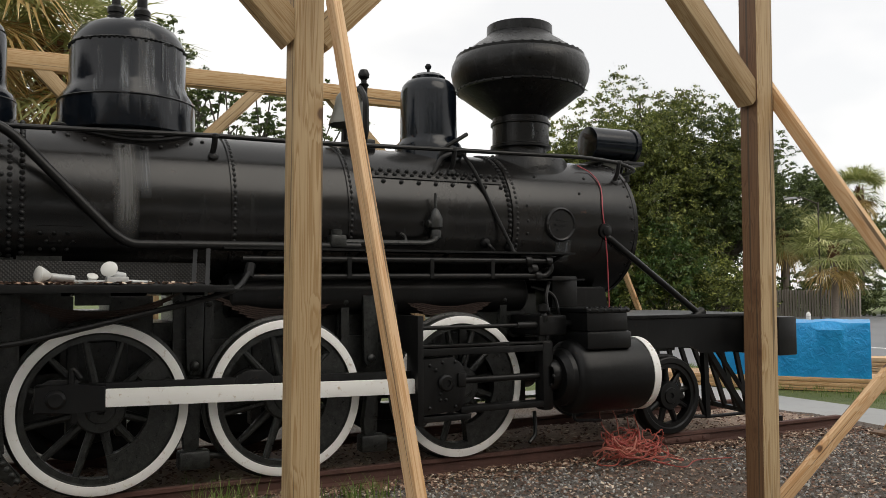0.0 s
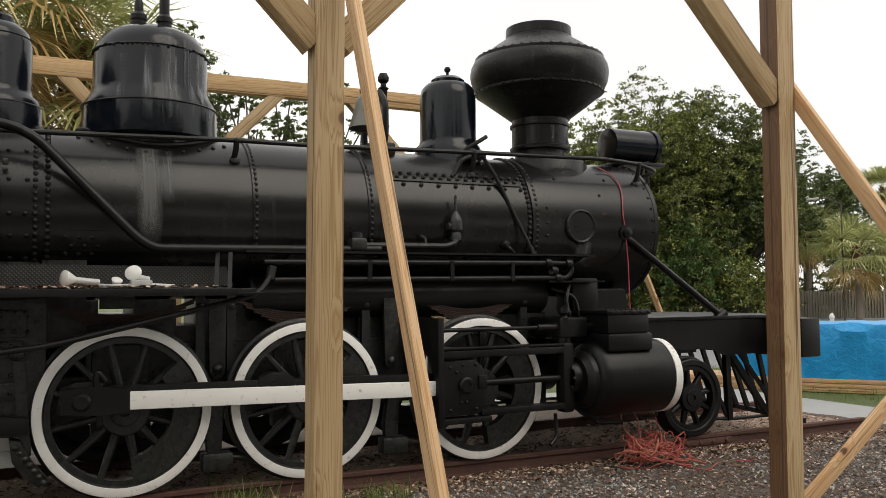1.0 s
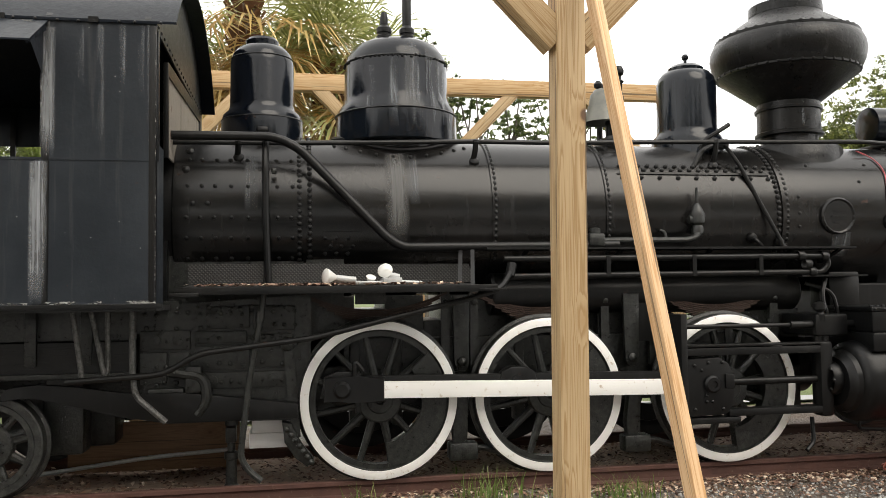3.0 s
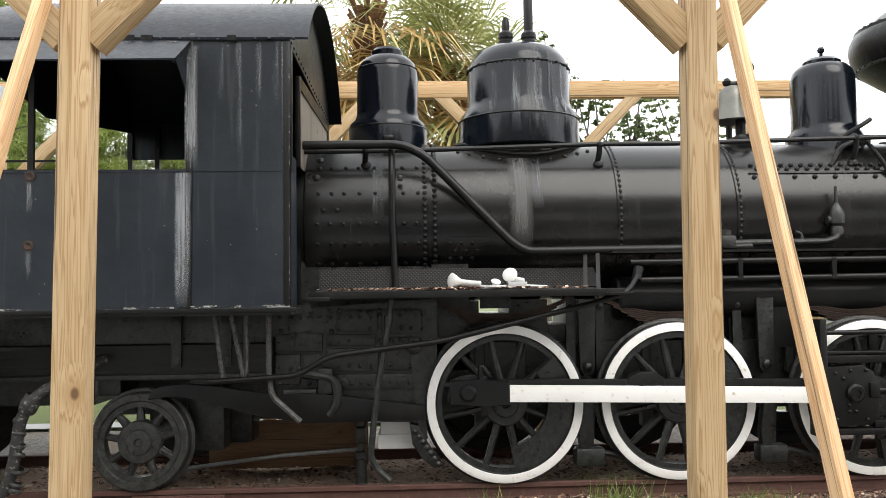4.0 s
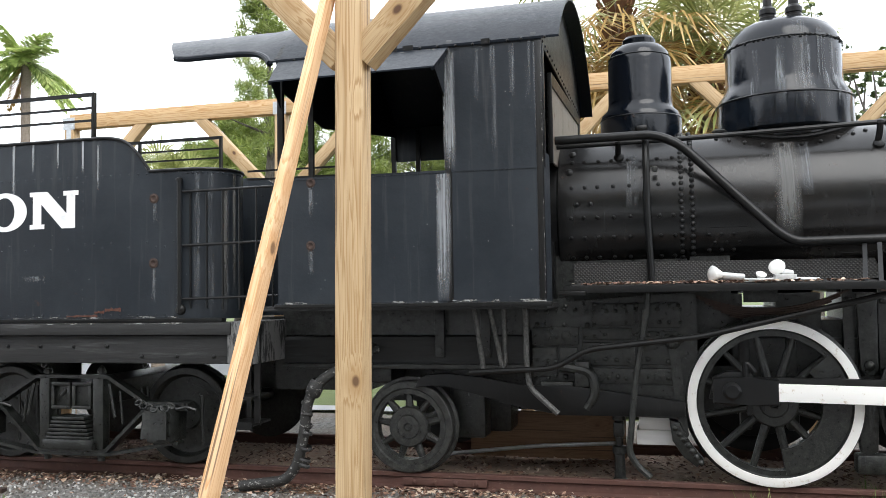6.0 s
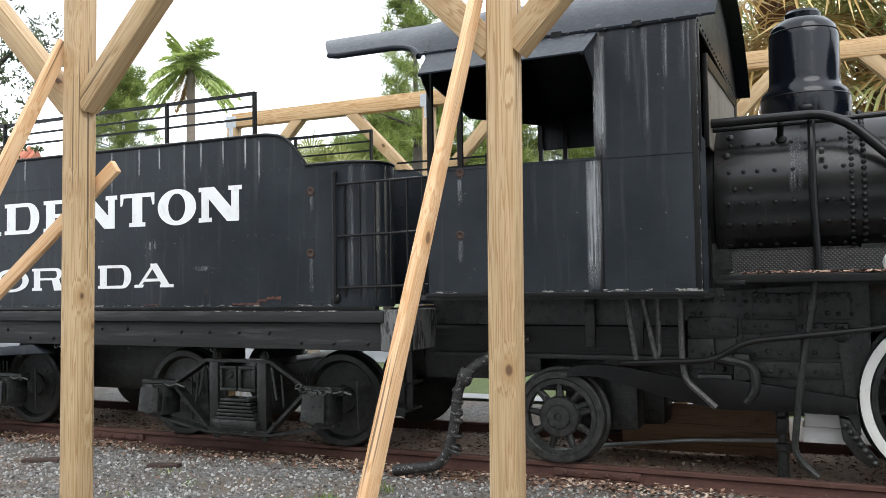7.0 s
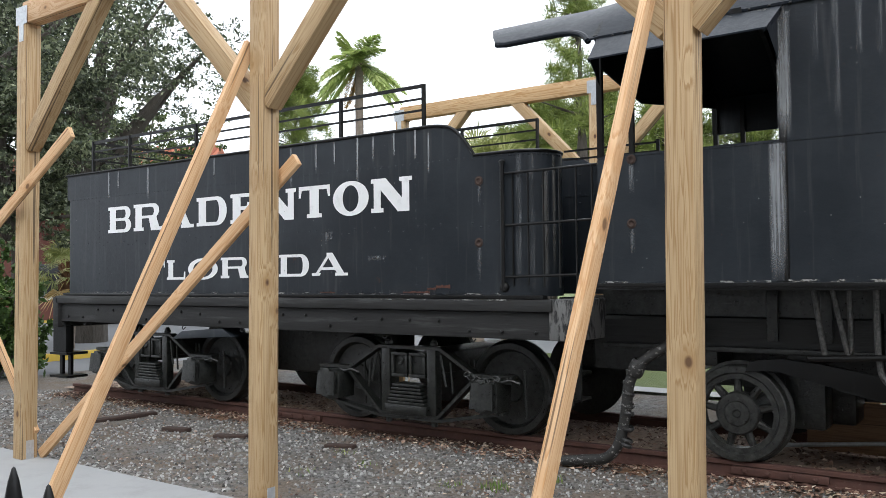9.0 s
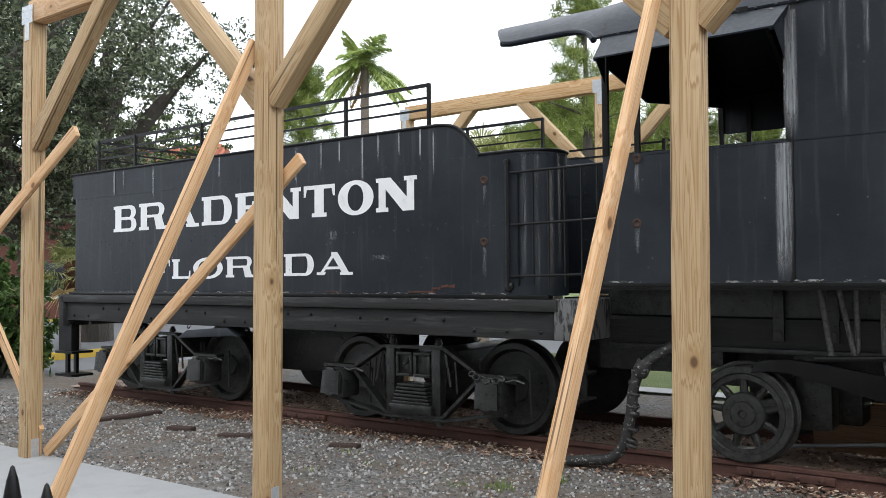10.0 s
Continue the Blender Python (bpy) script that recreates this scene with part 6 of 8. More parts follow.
def letter_outline(ch, w):
    s, t, e = ST, SL, OV
    r = e + s
    if ch == "I":
        c = w / 2
        return [[(c - s / 2 - e, 0), (c + s / 2 + e, 0), (c + s / 2 + e, t), (c + s / 2, t), (c + s / 2, 1 - t), (c + s / 2 + e, 1 - t), (c + s / 2 + e, 1), (c - s / 2 - e, 1), (c - s / 2 - e, 1 - t), (c - s / 2, 1 - t), (c - s / 2, t), (c - s / 2 - e, t)]]
    if ch == "T":
        c = w / 2
        return [[(0, 1), (0, 0.64), (0.08, 0.64), (0.14, 1 - t), (c - s / 2, 1 - t), (c - s / 2, t), (c - s / 2 - 0.12, t), (c - s / 2 - 0.12, 0), (c + s / 2 + 0.12, 0), (c + s / 2 + 0.12, t), (c + s / 2, t), (c + s / 2, 1 - t), (w - 0.14, 1 - t), (w - 0.08, 0.64), (w, 0.64), (w, 1)]]
    if ch == "N":
        v = 0.27
        return [[(0, 1), (0, 1 - t), (0.1, 1 - t), (0.1, t), (0, t), (0, 0), (0.1 + v + 0.1, 0), (0.1 + v + 0.1, t), (0.1 + v, t), (0.1 + v, 0.66), (w - 0.52, 0), (w - 0.1, 0), (w - 0.1, 1 - t), (w, 1 - t), (w, 1), (w - 0.2 - v, 1), (w - 0.2 - v, 1 - t), (w - 0.1 - v, 1 - t), (w - 0.1 - v, 0.40), (0.56, 1)]]
    if ch in "EF":
        low = [(0, 0), (w, 0), (w, 0.36), (w - 0.08, 0.36), (w - 0.14, t), (r, t)] if ch == "E" else [(0, 0), (r + e + 0.04, 0), (r + e + 0.04, t), (r, t)]
        return [low + [(r, 0.44), (w * 0.58, 0.44), (w * 0.60, 0.32), (w * 0.70, 0.32), (w * 0.70, 0.70), (w * 0.60, 0.70), (w * 0.58, 0.57), (r, 0.57), (r, 1 - t), (w - 0.15, 1 - t), (w - 0.10, 0.66), (w - 0.02, 0.66), (w - 0.02, 1), (0, 1), (0, 1 - t), (e, 1 - t), (e, t), (0, t)]]
    if ch == "L":
        return [[(0, 0), (w, 0), (w, 0.40), (w - 0.08, 0.40), (w - 0.14, t), (r, t), (r, 1 - t), (r + e, 1 - t), (r + e, 1), (0, 1), (0, 1 - t), (e, 1 - t), (e, t), (0, t)]]
    if ch == "A":
        c, th, tk = w * 0.5, 0.19, 0.42

        def lo(z):
            return 0.13 + (c - 0.19) * z

        def hi(z):
            return (w - 0.13) + (c + 0.17 - (w - 0.13)) * z

        apex = max(0.5, (hi(0) - tk - lo(0) - th) / (hi(0) - hi(1) + lo(1) - lo(0)))
        return [[(0, 0), (lo(0) + th + 0.13, 0), (lo(t) + th + 0.13, t), (lo(t) + th, t), (lo(0.25) + th, 0.25), (hi(0.25) - tk, 0.25), (hi(t) - tk, t), (hi(t) - tk - 0.09, t), (hi(t) - tk - 0.09, 0), (w, 0), (w, t), (hi(t), t), (hi(1), 1), (lo(1) - 0.12, 1), (lo(1) - 0.12, 1 - t), (lo(1 - t), 1 - t), (lo(t), t), (0, t)], [(lo(0.37) + th, 0.37), (lo(apex) + th, apex), (hi(0.37) - tk, 0.37)]]
    if ch == "D":
        k = w - 0.50
        return [[(0, 0), (k, 0)] + bow(k, 0.5, 0.5, 0.5, -80, 80) + [(k, 1), (0, 1), (0, 1 - t), (e, 1 - t), (e, t), (0, t)], [(r, t), (r, 1 - t), (k - 0.05, 1 - t)] + bow(k - 0.05, 0.5, 0.155, 0.5 - t, 80, -80) + [(k - 0.05, t)]]
    if ch == "O":
        return [bow(w / 2, 0.5, w / 2, 0.53, 0, 352, 44), bow(w / 2, 0.5, w / 2 - 0.40, 0.40, 0, -352, 44)]
    k = w - 0.36
    up_hole = [(r, 0.56), (r, 1 - t), (k - 0.10, 1 - t)] + bow(k - 0.10, 0.7175, 0.11, 0.1575, 80, -80) + [(k - 0.10, 0.56)]
    top = bow(k - 0.02, 0.74, 0.34, 0.26, -50, 85) + [(k - 0.02, 1), (0, 1), (0, 1 - t), (e, 1 - t), (e, t), (0, t)]
    if ch == "B":
        return [[(0, 0), (k, 0)] + bow(k, 0.275, 0.36, 0.275, -85, 62) + top, [(r, t), (r, 0.45), (k - 0.08, 0.45)] + bow(k - 0.08, 0.2875, 0.12, 0.1625, 80, -80) + [(k - 0.08, t)], up_hole]
    return [[(0, 0), (r + e, 0), (r + e, t), (r, t), (r, 0.46), (k - 0.30, 0.46), (w - 0.52, 0), (w + 0.06, 0), (w + 0.06, t), (w - 0.04, t), (w - 0.2, 0.49)] + top, up_hole]


def letter(ch, x0, x1, z0, h, y):
    """One letter between x0 and x1 on the base line z0, as a thin painted layer."""
    cu = bpy.data.curves.new("letter_curve", "CURVE")
    cu.dimensions, cu.fill_mode = "2D", "BOTH"
    for ring in letter_outline(ch, (x1 - x0) / h):
        sp = cu.splines.new("POLY")
        sp.points.add(len(ring) - 1)
        for q, (u, v) in zip(sp.points, ring):
            q.co = (u, v, 0, 1)
        sp.use_cyclic_u = True
    tmp = new("letter_tmp", cu)
    me = bpy.data.meshes.new_from_object(tmp.evaluated_get(bpy.context.evaluated_depsgraph_get()))
    bpy.data.objects.remove(tmp)
    bm = BM()
    bm.from_mesh(me)
    bpy.data.meshes.remove(me)
    bpy.data.curves.remove(cu)
    for v in bm.verts:
        v.co = (x0 + v.co.x * h, y, z0 + v.co.y * h)
    return bm


sign = part("lettering", prism(BM(), [(-11.0, TY0 - 0.001), (-10.99, TY0 - 0.001), (-10.99, TY0), (-11.0, TY0)], 1.50, 1.505), PANEL, tender, "white slab-serif town lettering on the tank side")
for ch, x0, x1 in (("B", -10.305, -9.83), ("R", -9.78, -9.27), ("A", -9.25, -8.65), ("D", -8.60, -8.09), ("E", -8.03, -7.58), ("N", -7.54, -7.03), ("T", -6.99, -6.56), ("O", -6.52, -6.06), ("N", -6.03, -5.54)):
    part("letter", letter(ch, x0, x1, 2.203 + 0.0072 * (x0 + 6.03), 0.320, TY0 - 0.0045), LETTER, sign, smooth=False)
for ch, x0, x1 in (("F", -9.51, -9.17), ("L", -9.135, -8.80), ("O", -8.75, -8.24), ("R", -8.19, -7.76), ("I", -7.60, -7.35), ("D", -7.28, -6.85), ("A", -6.81, -6.33)):
    part("letter", letter(ch, x0, x1, 1.614 + 0.011 * (x0 + 6.82), 0.226, TY0 - 0.0045), LETTER, sign, smooth=False)

for x0, x1, z, h in ((-10.9, -4.6, 1.432, 0.016), (-6.0, -4.5, 1.385, 0.012), (-9.0, -7.2, 1.385, 0.008)):
    part("chipped_edge", box(BM(), x0, x1, TY0 - (0.0335 if z < 1.43 else 0.004) - (0.009 if z < 1.4 else 0), TY0 - (0.0325 if z < 1.43 else 0.003) - (0.009 if z < 1.4 else 0), z, z + h), CHIP, tank, "pale chipped paint along the edge")
# wooden underframe
bm = BM()
box(bm, -11.43, -4.12, -0.47, -0.30, 1.06, 1.29, 0.01)
box(bm, -11.43, -4.12, 2.02, 2.19, 1.06, 1.29, 0.01)
box(bm, -11.35, -4.3, -0.3, 2.02, 1.12, 1.30)
part("side_sill", bm, BLACK_WOOD, tender, "old black painted timber sill")
bm = BM()
box(bm, -11.43, -4.1, -0.52, -0.28, 1.295, 1.395, 0.008)
part("top_plank", bm, BLACK_WOOD, tender)
bm = BM()
part("end_beam", box(bm, -4.14, -3.90, -0.50, 2.2, 1.06, 1.40, 0.015), WORN_WOOD, tender, "grey-worn timber end beam")
bm = BM()
box(bm, -11.5, -11.38, -0.52, 2.25, 0.98, 1.38, 0.015)
part("end_beam", bm, BLACK_WOOD, tender, "grey-worn timber end beam")
bm = BM()
for k in range(22):
    x = -11.2 + k * 0.33
    dot(bm, (x, -0.475, random.choice((1.12, 1.22, 1.2))), (0, -1, 0), 0.018, 7)
    if k % 3 == 1:
        tube(bm, [(x, -0.44, 1.07), (x, -0.46, 1.03), (x + 0.03, -0.46, 1.02), (x + 0.05, -0.45, 1.05)], 0.006, 6, 0.01)
part("bolts", bm, BLACK, tender, "", "stuff")
# dark box added so the gap between the trucks stays black
part("centre_tank", box(BM(), -8.55, -6.95, 0.35, 1.4, 0.52, 1.12, 0.03), GRIME, tender)
# rail round the top
coal_rail = part("coal_rail", obox(BM(), (-11.0, -0.25, 3.40), (-5.57, -0.25, 3.40), 0.012, 0.035), BLACK, tender, "flat black iron rail round the coal bunker")
for z in (3.40, 3.28, 3.17):
    ht = 0.035 if z > 3.3 else 0.02
    for q0, q1 in (((-11.0, -0.25, z), (-5.57, -0.25, z)), ((-11.0, 1.95, z), (-5.57, 1.95, z)), ((-11.0, -0.25, z), (-11.0, 1.95, z))):
        if z < 3.3 or q1[1] > 0:
            part("rail", obox(BM(), q0, q1, 0.012, ht), BLACK, coal_rail)
for x in (-11.0, -10.2, -8.9, -7.7, -6.62, -5.57):
    for y in (-0.25, 1.95):
        part("stanchion", obox(BM(), (x, y, 2.65), (x, y, 3.415), 0.04, 0.025), BLACK, coal_rail)
bm = BM()
for z in (2.74, 2.83, 2.92):
    obox(bm, (-5.0, 1.5, z), (-3.95, 1.5, z), 0.015, 0.02)
obox(bm, (-3.95, 1.5, 1.5), (-3.95, 1.5, 2.95), 0.03, 0.03)
part("rear_rail", bm, BLACK, tender)
# inner front sheet, gangway gate and step
bm = BM()
box(bm, -5.05, -3.93, 0.60, 0.612, 1.42, 2.62)
box(bm, -5.05, -3.93, 0.595, 0.60, 2.335, 2.36)
for k in range(13):
    dot(bm, (-4.38, 0.60, 1.48 + k * 0.088), (0, -1, 0), 0.011, 6)
    dot(bm, (-5.0 + k * 0.085, 0.595, 2.348), (0, -1, 0), 0.008, 6)
part("front_sheet", bm, PANEL, tender)
gate = part("gangway_gate", tube(BM(), [(-4.54, -0.50, 2.461), (-3.70, -0.48, 2.473)], 0.011, 8, 0), BLACK, tender, "thin welded bar gate beside the gangway")
for z in (2.02, 1.585):
    part("bar", tube(BM(), [(-4.54, -0.50, z), (-3.70, -0.48, z + 0.018)], 0.011, 8, 0), BLACK, gate)
for x in (-4.47, -4.323, -4.178, -4.03, -3.88, -3.74):
    part("bar", tube(BM(), [(x, -0.49, 1.49 + random.uniform(-0.02, 0.03)), (x, -0.49, 2.468)], 0.0085, 8, 0), BLACK, gate)
bm = BM()
rod(bm, (-4.56, -0.51, 1.47), (-4.56, -0.51, 2.56), 0.018, 10)
dot(bm, (-4.56, -0.51, 2.56), (0, 0, 1), 0.03, 10)
dot(bm, (-4.56, -0.49, 1.50), (0, -1, 0), 0.045, 10)
part("grab_rail", bm, BLACK, tender)
bm = BM()
obox(bm, (-3.915, -0.40, 1.40), (-3.925, -0.40, 0.57), 0.02, 0.05)
obox(bm, (-4.10, -0.2, 1.1), (-4.10, -0.2, 0.57), 0.02, 0.04)
for z, x0 in ((0.575, -4.14), (0.79, -4.07)):
    box(bm, x0, -3.91, -0.52, -0.2, z, z + 0.018)
box(bm, -4.14, -3.91, -0.525, -0.515, 0.55, 0.61)
part("step", bm, BLACK, tender)
bm = BM()
box(bm, -4.35, -3.7, 0.1, 1.6, 1.36, 1.40)
# upright backing added to keep the gap behind the gangway dark
box(bm, -4.3, -3.62, 0.95, 1.0, 0.95, 1.54)
box(bm, -4.2, -3.3, 0.5, 1.2, 0.75, 1.1)
part("foot_plate", bm, GRIME, tender)


def truck(xa, xb):
    """An arch-bar truck with four wheels on axles at xa and xb."""
    xm, r, y = (xa + xb) / 2, 0.42, -0.27
    cz = RAIL_Z + r
    bm = BM()
    tb = [(xa - 0.22, cz + 0.14), (xa + 0.18, cz + 0.14), (xm - 0.36, cz + 0.36), (xm + 0.36, cz + 0.36), (xb - 0.18, cz + 0.14), (xb + 0.22, cz + 0.14)]
    for (x0, z0), (x1, z1) in zip(tb, tb[1:]):
        obox(bm, (x0, y, z0), (x1, y, z1), 0.10, 0.03)
    lb = [(xa - 0.22, cz + 0.10), (xa + 0.18, cz + 0.10), (xm - 0.34, cz - 0.27), (xm + 0.34, cz - 0.27), (xb - 0.18, cz + 0.10), (xb + 0.22, cz + 0.10)]
    for (x0, z0), (x1, z1) in zip(lb, lb[1:]):
        obox(bm, (x0, y, z0), (x1, y, z1), 0.10, 0.03)
    bb = [(xa - 0.12, cz - 0.18), (xm - 0.36, cz - 0.30), (xm + 0.36, cz - 0.30), (xb + 0.12, cz - 0.18)]
    for (x0, z0), (x1, z1) in zip(bb, bb[1:]):
        obox(bm, (x0, y, z0), (x1, y, z1), 0.10, 0.025)
    t = part("truck_frame", bm, GRIME, tender, "black arch-bar truck side frame")
    bm = BM()
    for s in (-1, 1):
        box(bm, xm + s * 0.27 - 0.05, xm + s * 0.27 + 0.05, y - 0.05, y + 0.05, cz - 0.27, cz + 0.36, 0.01)
        for z in (-0.31, 0.40):
            dot(bm, (xm + s * 0.27, y, cz + z), (0, 0, 1 if z > 0 else -1), 0.04, 8)
    box(bm, xm - 0.22, xm + 0.22, y - 0.02, y + 1.9, cz + 0.10, cz + 0.30, 0.015)
    for u0, u1 in ((xm - 0.20, xm - 0.01), (xm + 0.01, xm + 0.20)):
        for a0, a1, b0, b1 in ((u0, u1, 0.28, 0.31), (u0, u1, 0.08, 0.11), (u0, u0 + 0.03, 0.11, 0.28), (u1 - 0.03, u1, 0.11, 0.28)):
            box(bm, a0, a1, y - 0.05, y - 0.02, cz + b0, cz + b1, 0.006)
    tube(bm, [(xm - 0.1, y - 0.05, cz + 0.2), (xm - 0.06, y - 0.03, cz + 0.25)], 0.02, 8, 0)
    part("bolster", bm, GRIME, t)
    bm = BM()
    for k in range(6):
        box(bm, xm - 0.22 + k * 0.012, xm + 0.22 - k * 0.012, y - 0.09, y + 0.1, cz - 0.17 + k * 0.033, cz - 0.145 + k * 0.033, 0.006)
    box(bm, xm - 0.25, xm + 0.25, y - 0.1, y + 0.1, cz - 0.26, cz - 0.17, 0.012)
    part("spring_pack", bm, GRIME, t, "layered leaf spring pack")
    for x in (xa, xb):
        bm = BM()
        plate(bm, [(x - 0.11, cz - 0.16), (x - 0.12, cz + 0.06), (x - 0.09, cz + 0.11), (x + 0.09, cz + 0.11), (x + 0.12, cz + 0.06), (x + 0.11, cz - 0.16), (x + 0.04, cz - 0.18), (x - 0.04, cz - 0.18)], y - 0.14, y + 0.1, 0.015)
        box(bm, x - 0.09, x + 0.09, y - 0.165, y - 0.14, cz - 0.13, cz + 0.05, 0.008)
        box(bm, x - 0.03, x + 0.03, y - 0.175, y - 0.14, cz + 0.03, cz + 0.12, 0.008)
        jb = part("journal_box", bm, GRIME, t, "cast journal box with hinged lid")
        bm = plate(BM(), [(x - 0.12, cz - 0.13), (x - 0.11, cz + 0.10), (x - 0.04, cz + 0.10), (x - 0.035, cz + 0.13), (x + 0.035, cz + 0.13), (x + 0.04, cz + 0.10), (x + 0.11, cz + 0.10), (x + 0.12, cz - 0.13), (x + 0.05, cz - 0.12), (x + 0.03, cz - 0.145), (x - 0.03, cz - 0.145), (x - 0.05, cz - 0.12)], y - 0.19, y - 0.178, 0.004)
        for v in bm.verts:
            v.co.y -= 0.10 * (cz + 0.13 - v.co.z)
        part("lid", bm, GRIME, jb, "hinged shield-shaped lid")
        for yy, d in ((0.0, 1), (2 * YC, -1)):
            bm = BM()
            lathe(bm, [(0, 0.04 * d), (0.12, 0.03 * d), (0.13, 0.05 * d), (0.22, 0.07 * d), (0.33, 0.06 * d), (0.35, 0.012 * d), (0.36, 0.004 * d), (0.41, 0.004 * d), (0.42, 0.015 * d), (0.425, 0.10 * d), (0.448, 0.112 * d), (0.448, 0.135 * d), (0.3, 0.14 * d), (0, 0.14 * d)], (x, yy, cz), (0, 1, 0), 56)
            part("truck_wheel", bm, GRIME, tender, "solid black truck wheel with worn tread")
        bm = BM()
        rod(bm, (x, 0.1, cz), (x, 1.62, cz), 0.07)
        part("axle", bm, GRIME, tender)
    bm = BM()
    for x in (xa + 0.34, xa + 0.40, xb - 0.40, xb - 0.34):
        tube(bm, [(x, -0.05, cz + 0.25), (x + 0.02, -0.05, cz - 0.2)], 0.012, 6, 0)
    for s, x in ((-1, xa), (1, xb)):
        tube(bm, [(x + 0.05, -0.31, cz + 0.12), (x + 0.13, -0.33, cz + 0.1), (x + 0.2, -0.31, cz + 0.12), (x + 0.28, -0.29, cz + 0.09)], 0.014, 6, 0.02)
        tube(bm, [(x + 0.28, -0.2, cz + 0.2), (x + 0.29, -0.2, cz - 0.22)], 0.012, 6, 0)
    for s in (-1, 1):
        tube(bm, [(xm + s * 0.38, y - 0.04, cz + 0.30), (xm + s * 0.44, y - 0.05, cz + 0.02)], 0.014, 6, 0)
        tube(bm, [(xm + s * 0.47, y - 0.02, cz + 0.24), (xm + s * 0.50, y - 0.03, cz - 0.04)], 0.012, 6, 0)
        lathe(bm, [(0.03, -0.36), (0.03, -0.30), (0.02, -0.29)], (xm + s * 0.27, y, cz), (0, 0, 1), 8)
        lathe(bm, [(0.03, 0.38), (0.03, 0.43), (0.015, 0.45), (0, 0.45)], (xm + s * 0.27, y, cz), (0, 0, 1), 8)
    part("brake_rigging", bm, GRIME, t, "", "stuff")
    return t


truck(-6.65, -4.82)
truck(-10.6, -8.76)
bm = BM()
for k in range(7):
    c = Vector((-4.98 + 0.05 * k, -0.44 - 0.012 * (k % 2), 0.735 - 0.05 * math.sin(k * 0.45)))
    tl = random.uniform(-0.5, 0.5)
    tube(bm, [c + Vector((0.033 * math.cos(a), 0.02 * (k % 2) * math.sin(a), 0.022 * math.sin(a + tl))) for a in np.linspace(0, 2 * math.pi, 11)], 0.009, 6, 0)
part("safety_chain", bm, GRIME, tender, "short rusty chain hung over a journal box", "stuff")
bm = BM()
plate(bm, [(-9.1, 0.90), (-8.9, 1.0), (-8.2, 1.05), (-8.05, 0.96)], -0.46, -0.2, 0.01)
part("splash_plate", bm, PANEL, tender, "bent grey sheet over the rear truck")
bm = BM()
for x in (-11.55, -11.35):
    obox(bm, (x, -0.35, 1.0), (x, -0.35, 0.30), 0.04, 0.06)
for z in (0.32, 0.62):
    box(bm, -11.6, -11.2, -0.5, -0.2, z, z + 0.03)
box(bm, -11.6, -11.3, -0.45, -0.38, 0.62, 1.0)
part("rear_step", bm, BLACK, tender)
# hose between engine and tender
bm = BM()
hp = [(-3.05, 0.0, 1.16), (-3.22, -0.2, 1.06), (-3.45, -0.3, 0.90), (-3.54, -0.3, 0.74), (-3.57, -0.3, 0.47), (-3.63, -0.3, 0.24), (-3.73, -0.3, 0.12), (-4.12, -0.32, 0.065)]
tube(bm, hp, 0.043, 12, 0.10)
lathe(bm, [(0.05, -0.07), (0.062, -0.05), (0.066, 0.0), (0.058, 0.05), (0.045, 0.07)], (-3.47, -0.3, 0.86), (0.4, 0, 1), 12)
for k in range(7):
    z = 0.74 - 0.085 * k + random.uniform(-0.03, 0.03)
    q = Vector((-3.54 - 0.03 * (0.74 - z) - 0.10 * max(0, 0.4 - z), -0.3, z))
    lathe(bm, [(0.044, -0.016), (random.uniform(0.048, 0.054), 0), (0.044, 0.016)], q, (0.2 + random.uniform(-0.2, 0.2), random.uniform(-0.2, 0.2), 1), 10)
solo("rubber_hose", bm, HOSE, (-3.9, -0.3, 0.06), "cracked black rubber hose hanging to the ballast", "hose")

# ---- timber shelter under construction ----
def timber(name, p0, p1, w, d, mat, label, category, group="", turn=None):
    """A sawn timber from p0 to p1, w across (along turn) and d deep, with its grain along its own z."""
    p0, p1 = Vector(p0), Vector(p1)
    z = (p1 - p0).normalized()
    x = Vector(turn if turn else ((1, 0, 0) if abs(z.x) < 0.9 else (0, 0, 1)))
    x = (x - z * x.dot(z)).normalized()
    y = z.cross(x)
    n = (p1 - p0).length
    bm = BM()
    box(bm, -w / 2, w / 2, -d / 2, d / 2, 0, n, 0.004)
    ob = new(name, mesh_of(name, bm, mat))
    ob.matrix_world = Matrix.Translation(p0) @ Matrix((x, y, z)).transposed().to_4x4()
    return tagged(ob, label, category, group)


def hold(bm, name, post, label):
    """A steel fitting, in world coordinates, as a part of a post."""
    ob = new(name, mesh_of(name, bm, GALV, False))
    ob.parent = post
    ob.matrix_parent_inverse = post.matrix_world.inverted()
    return tagged(ob, label)


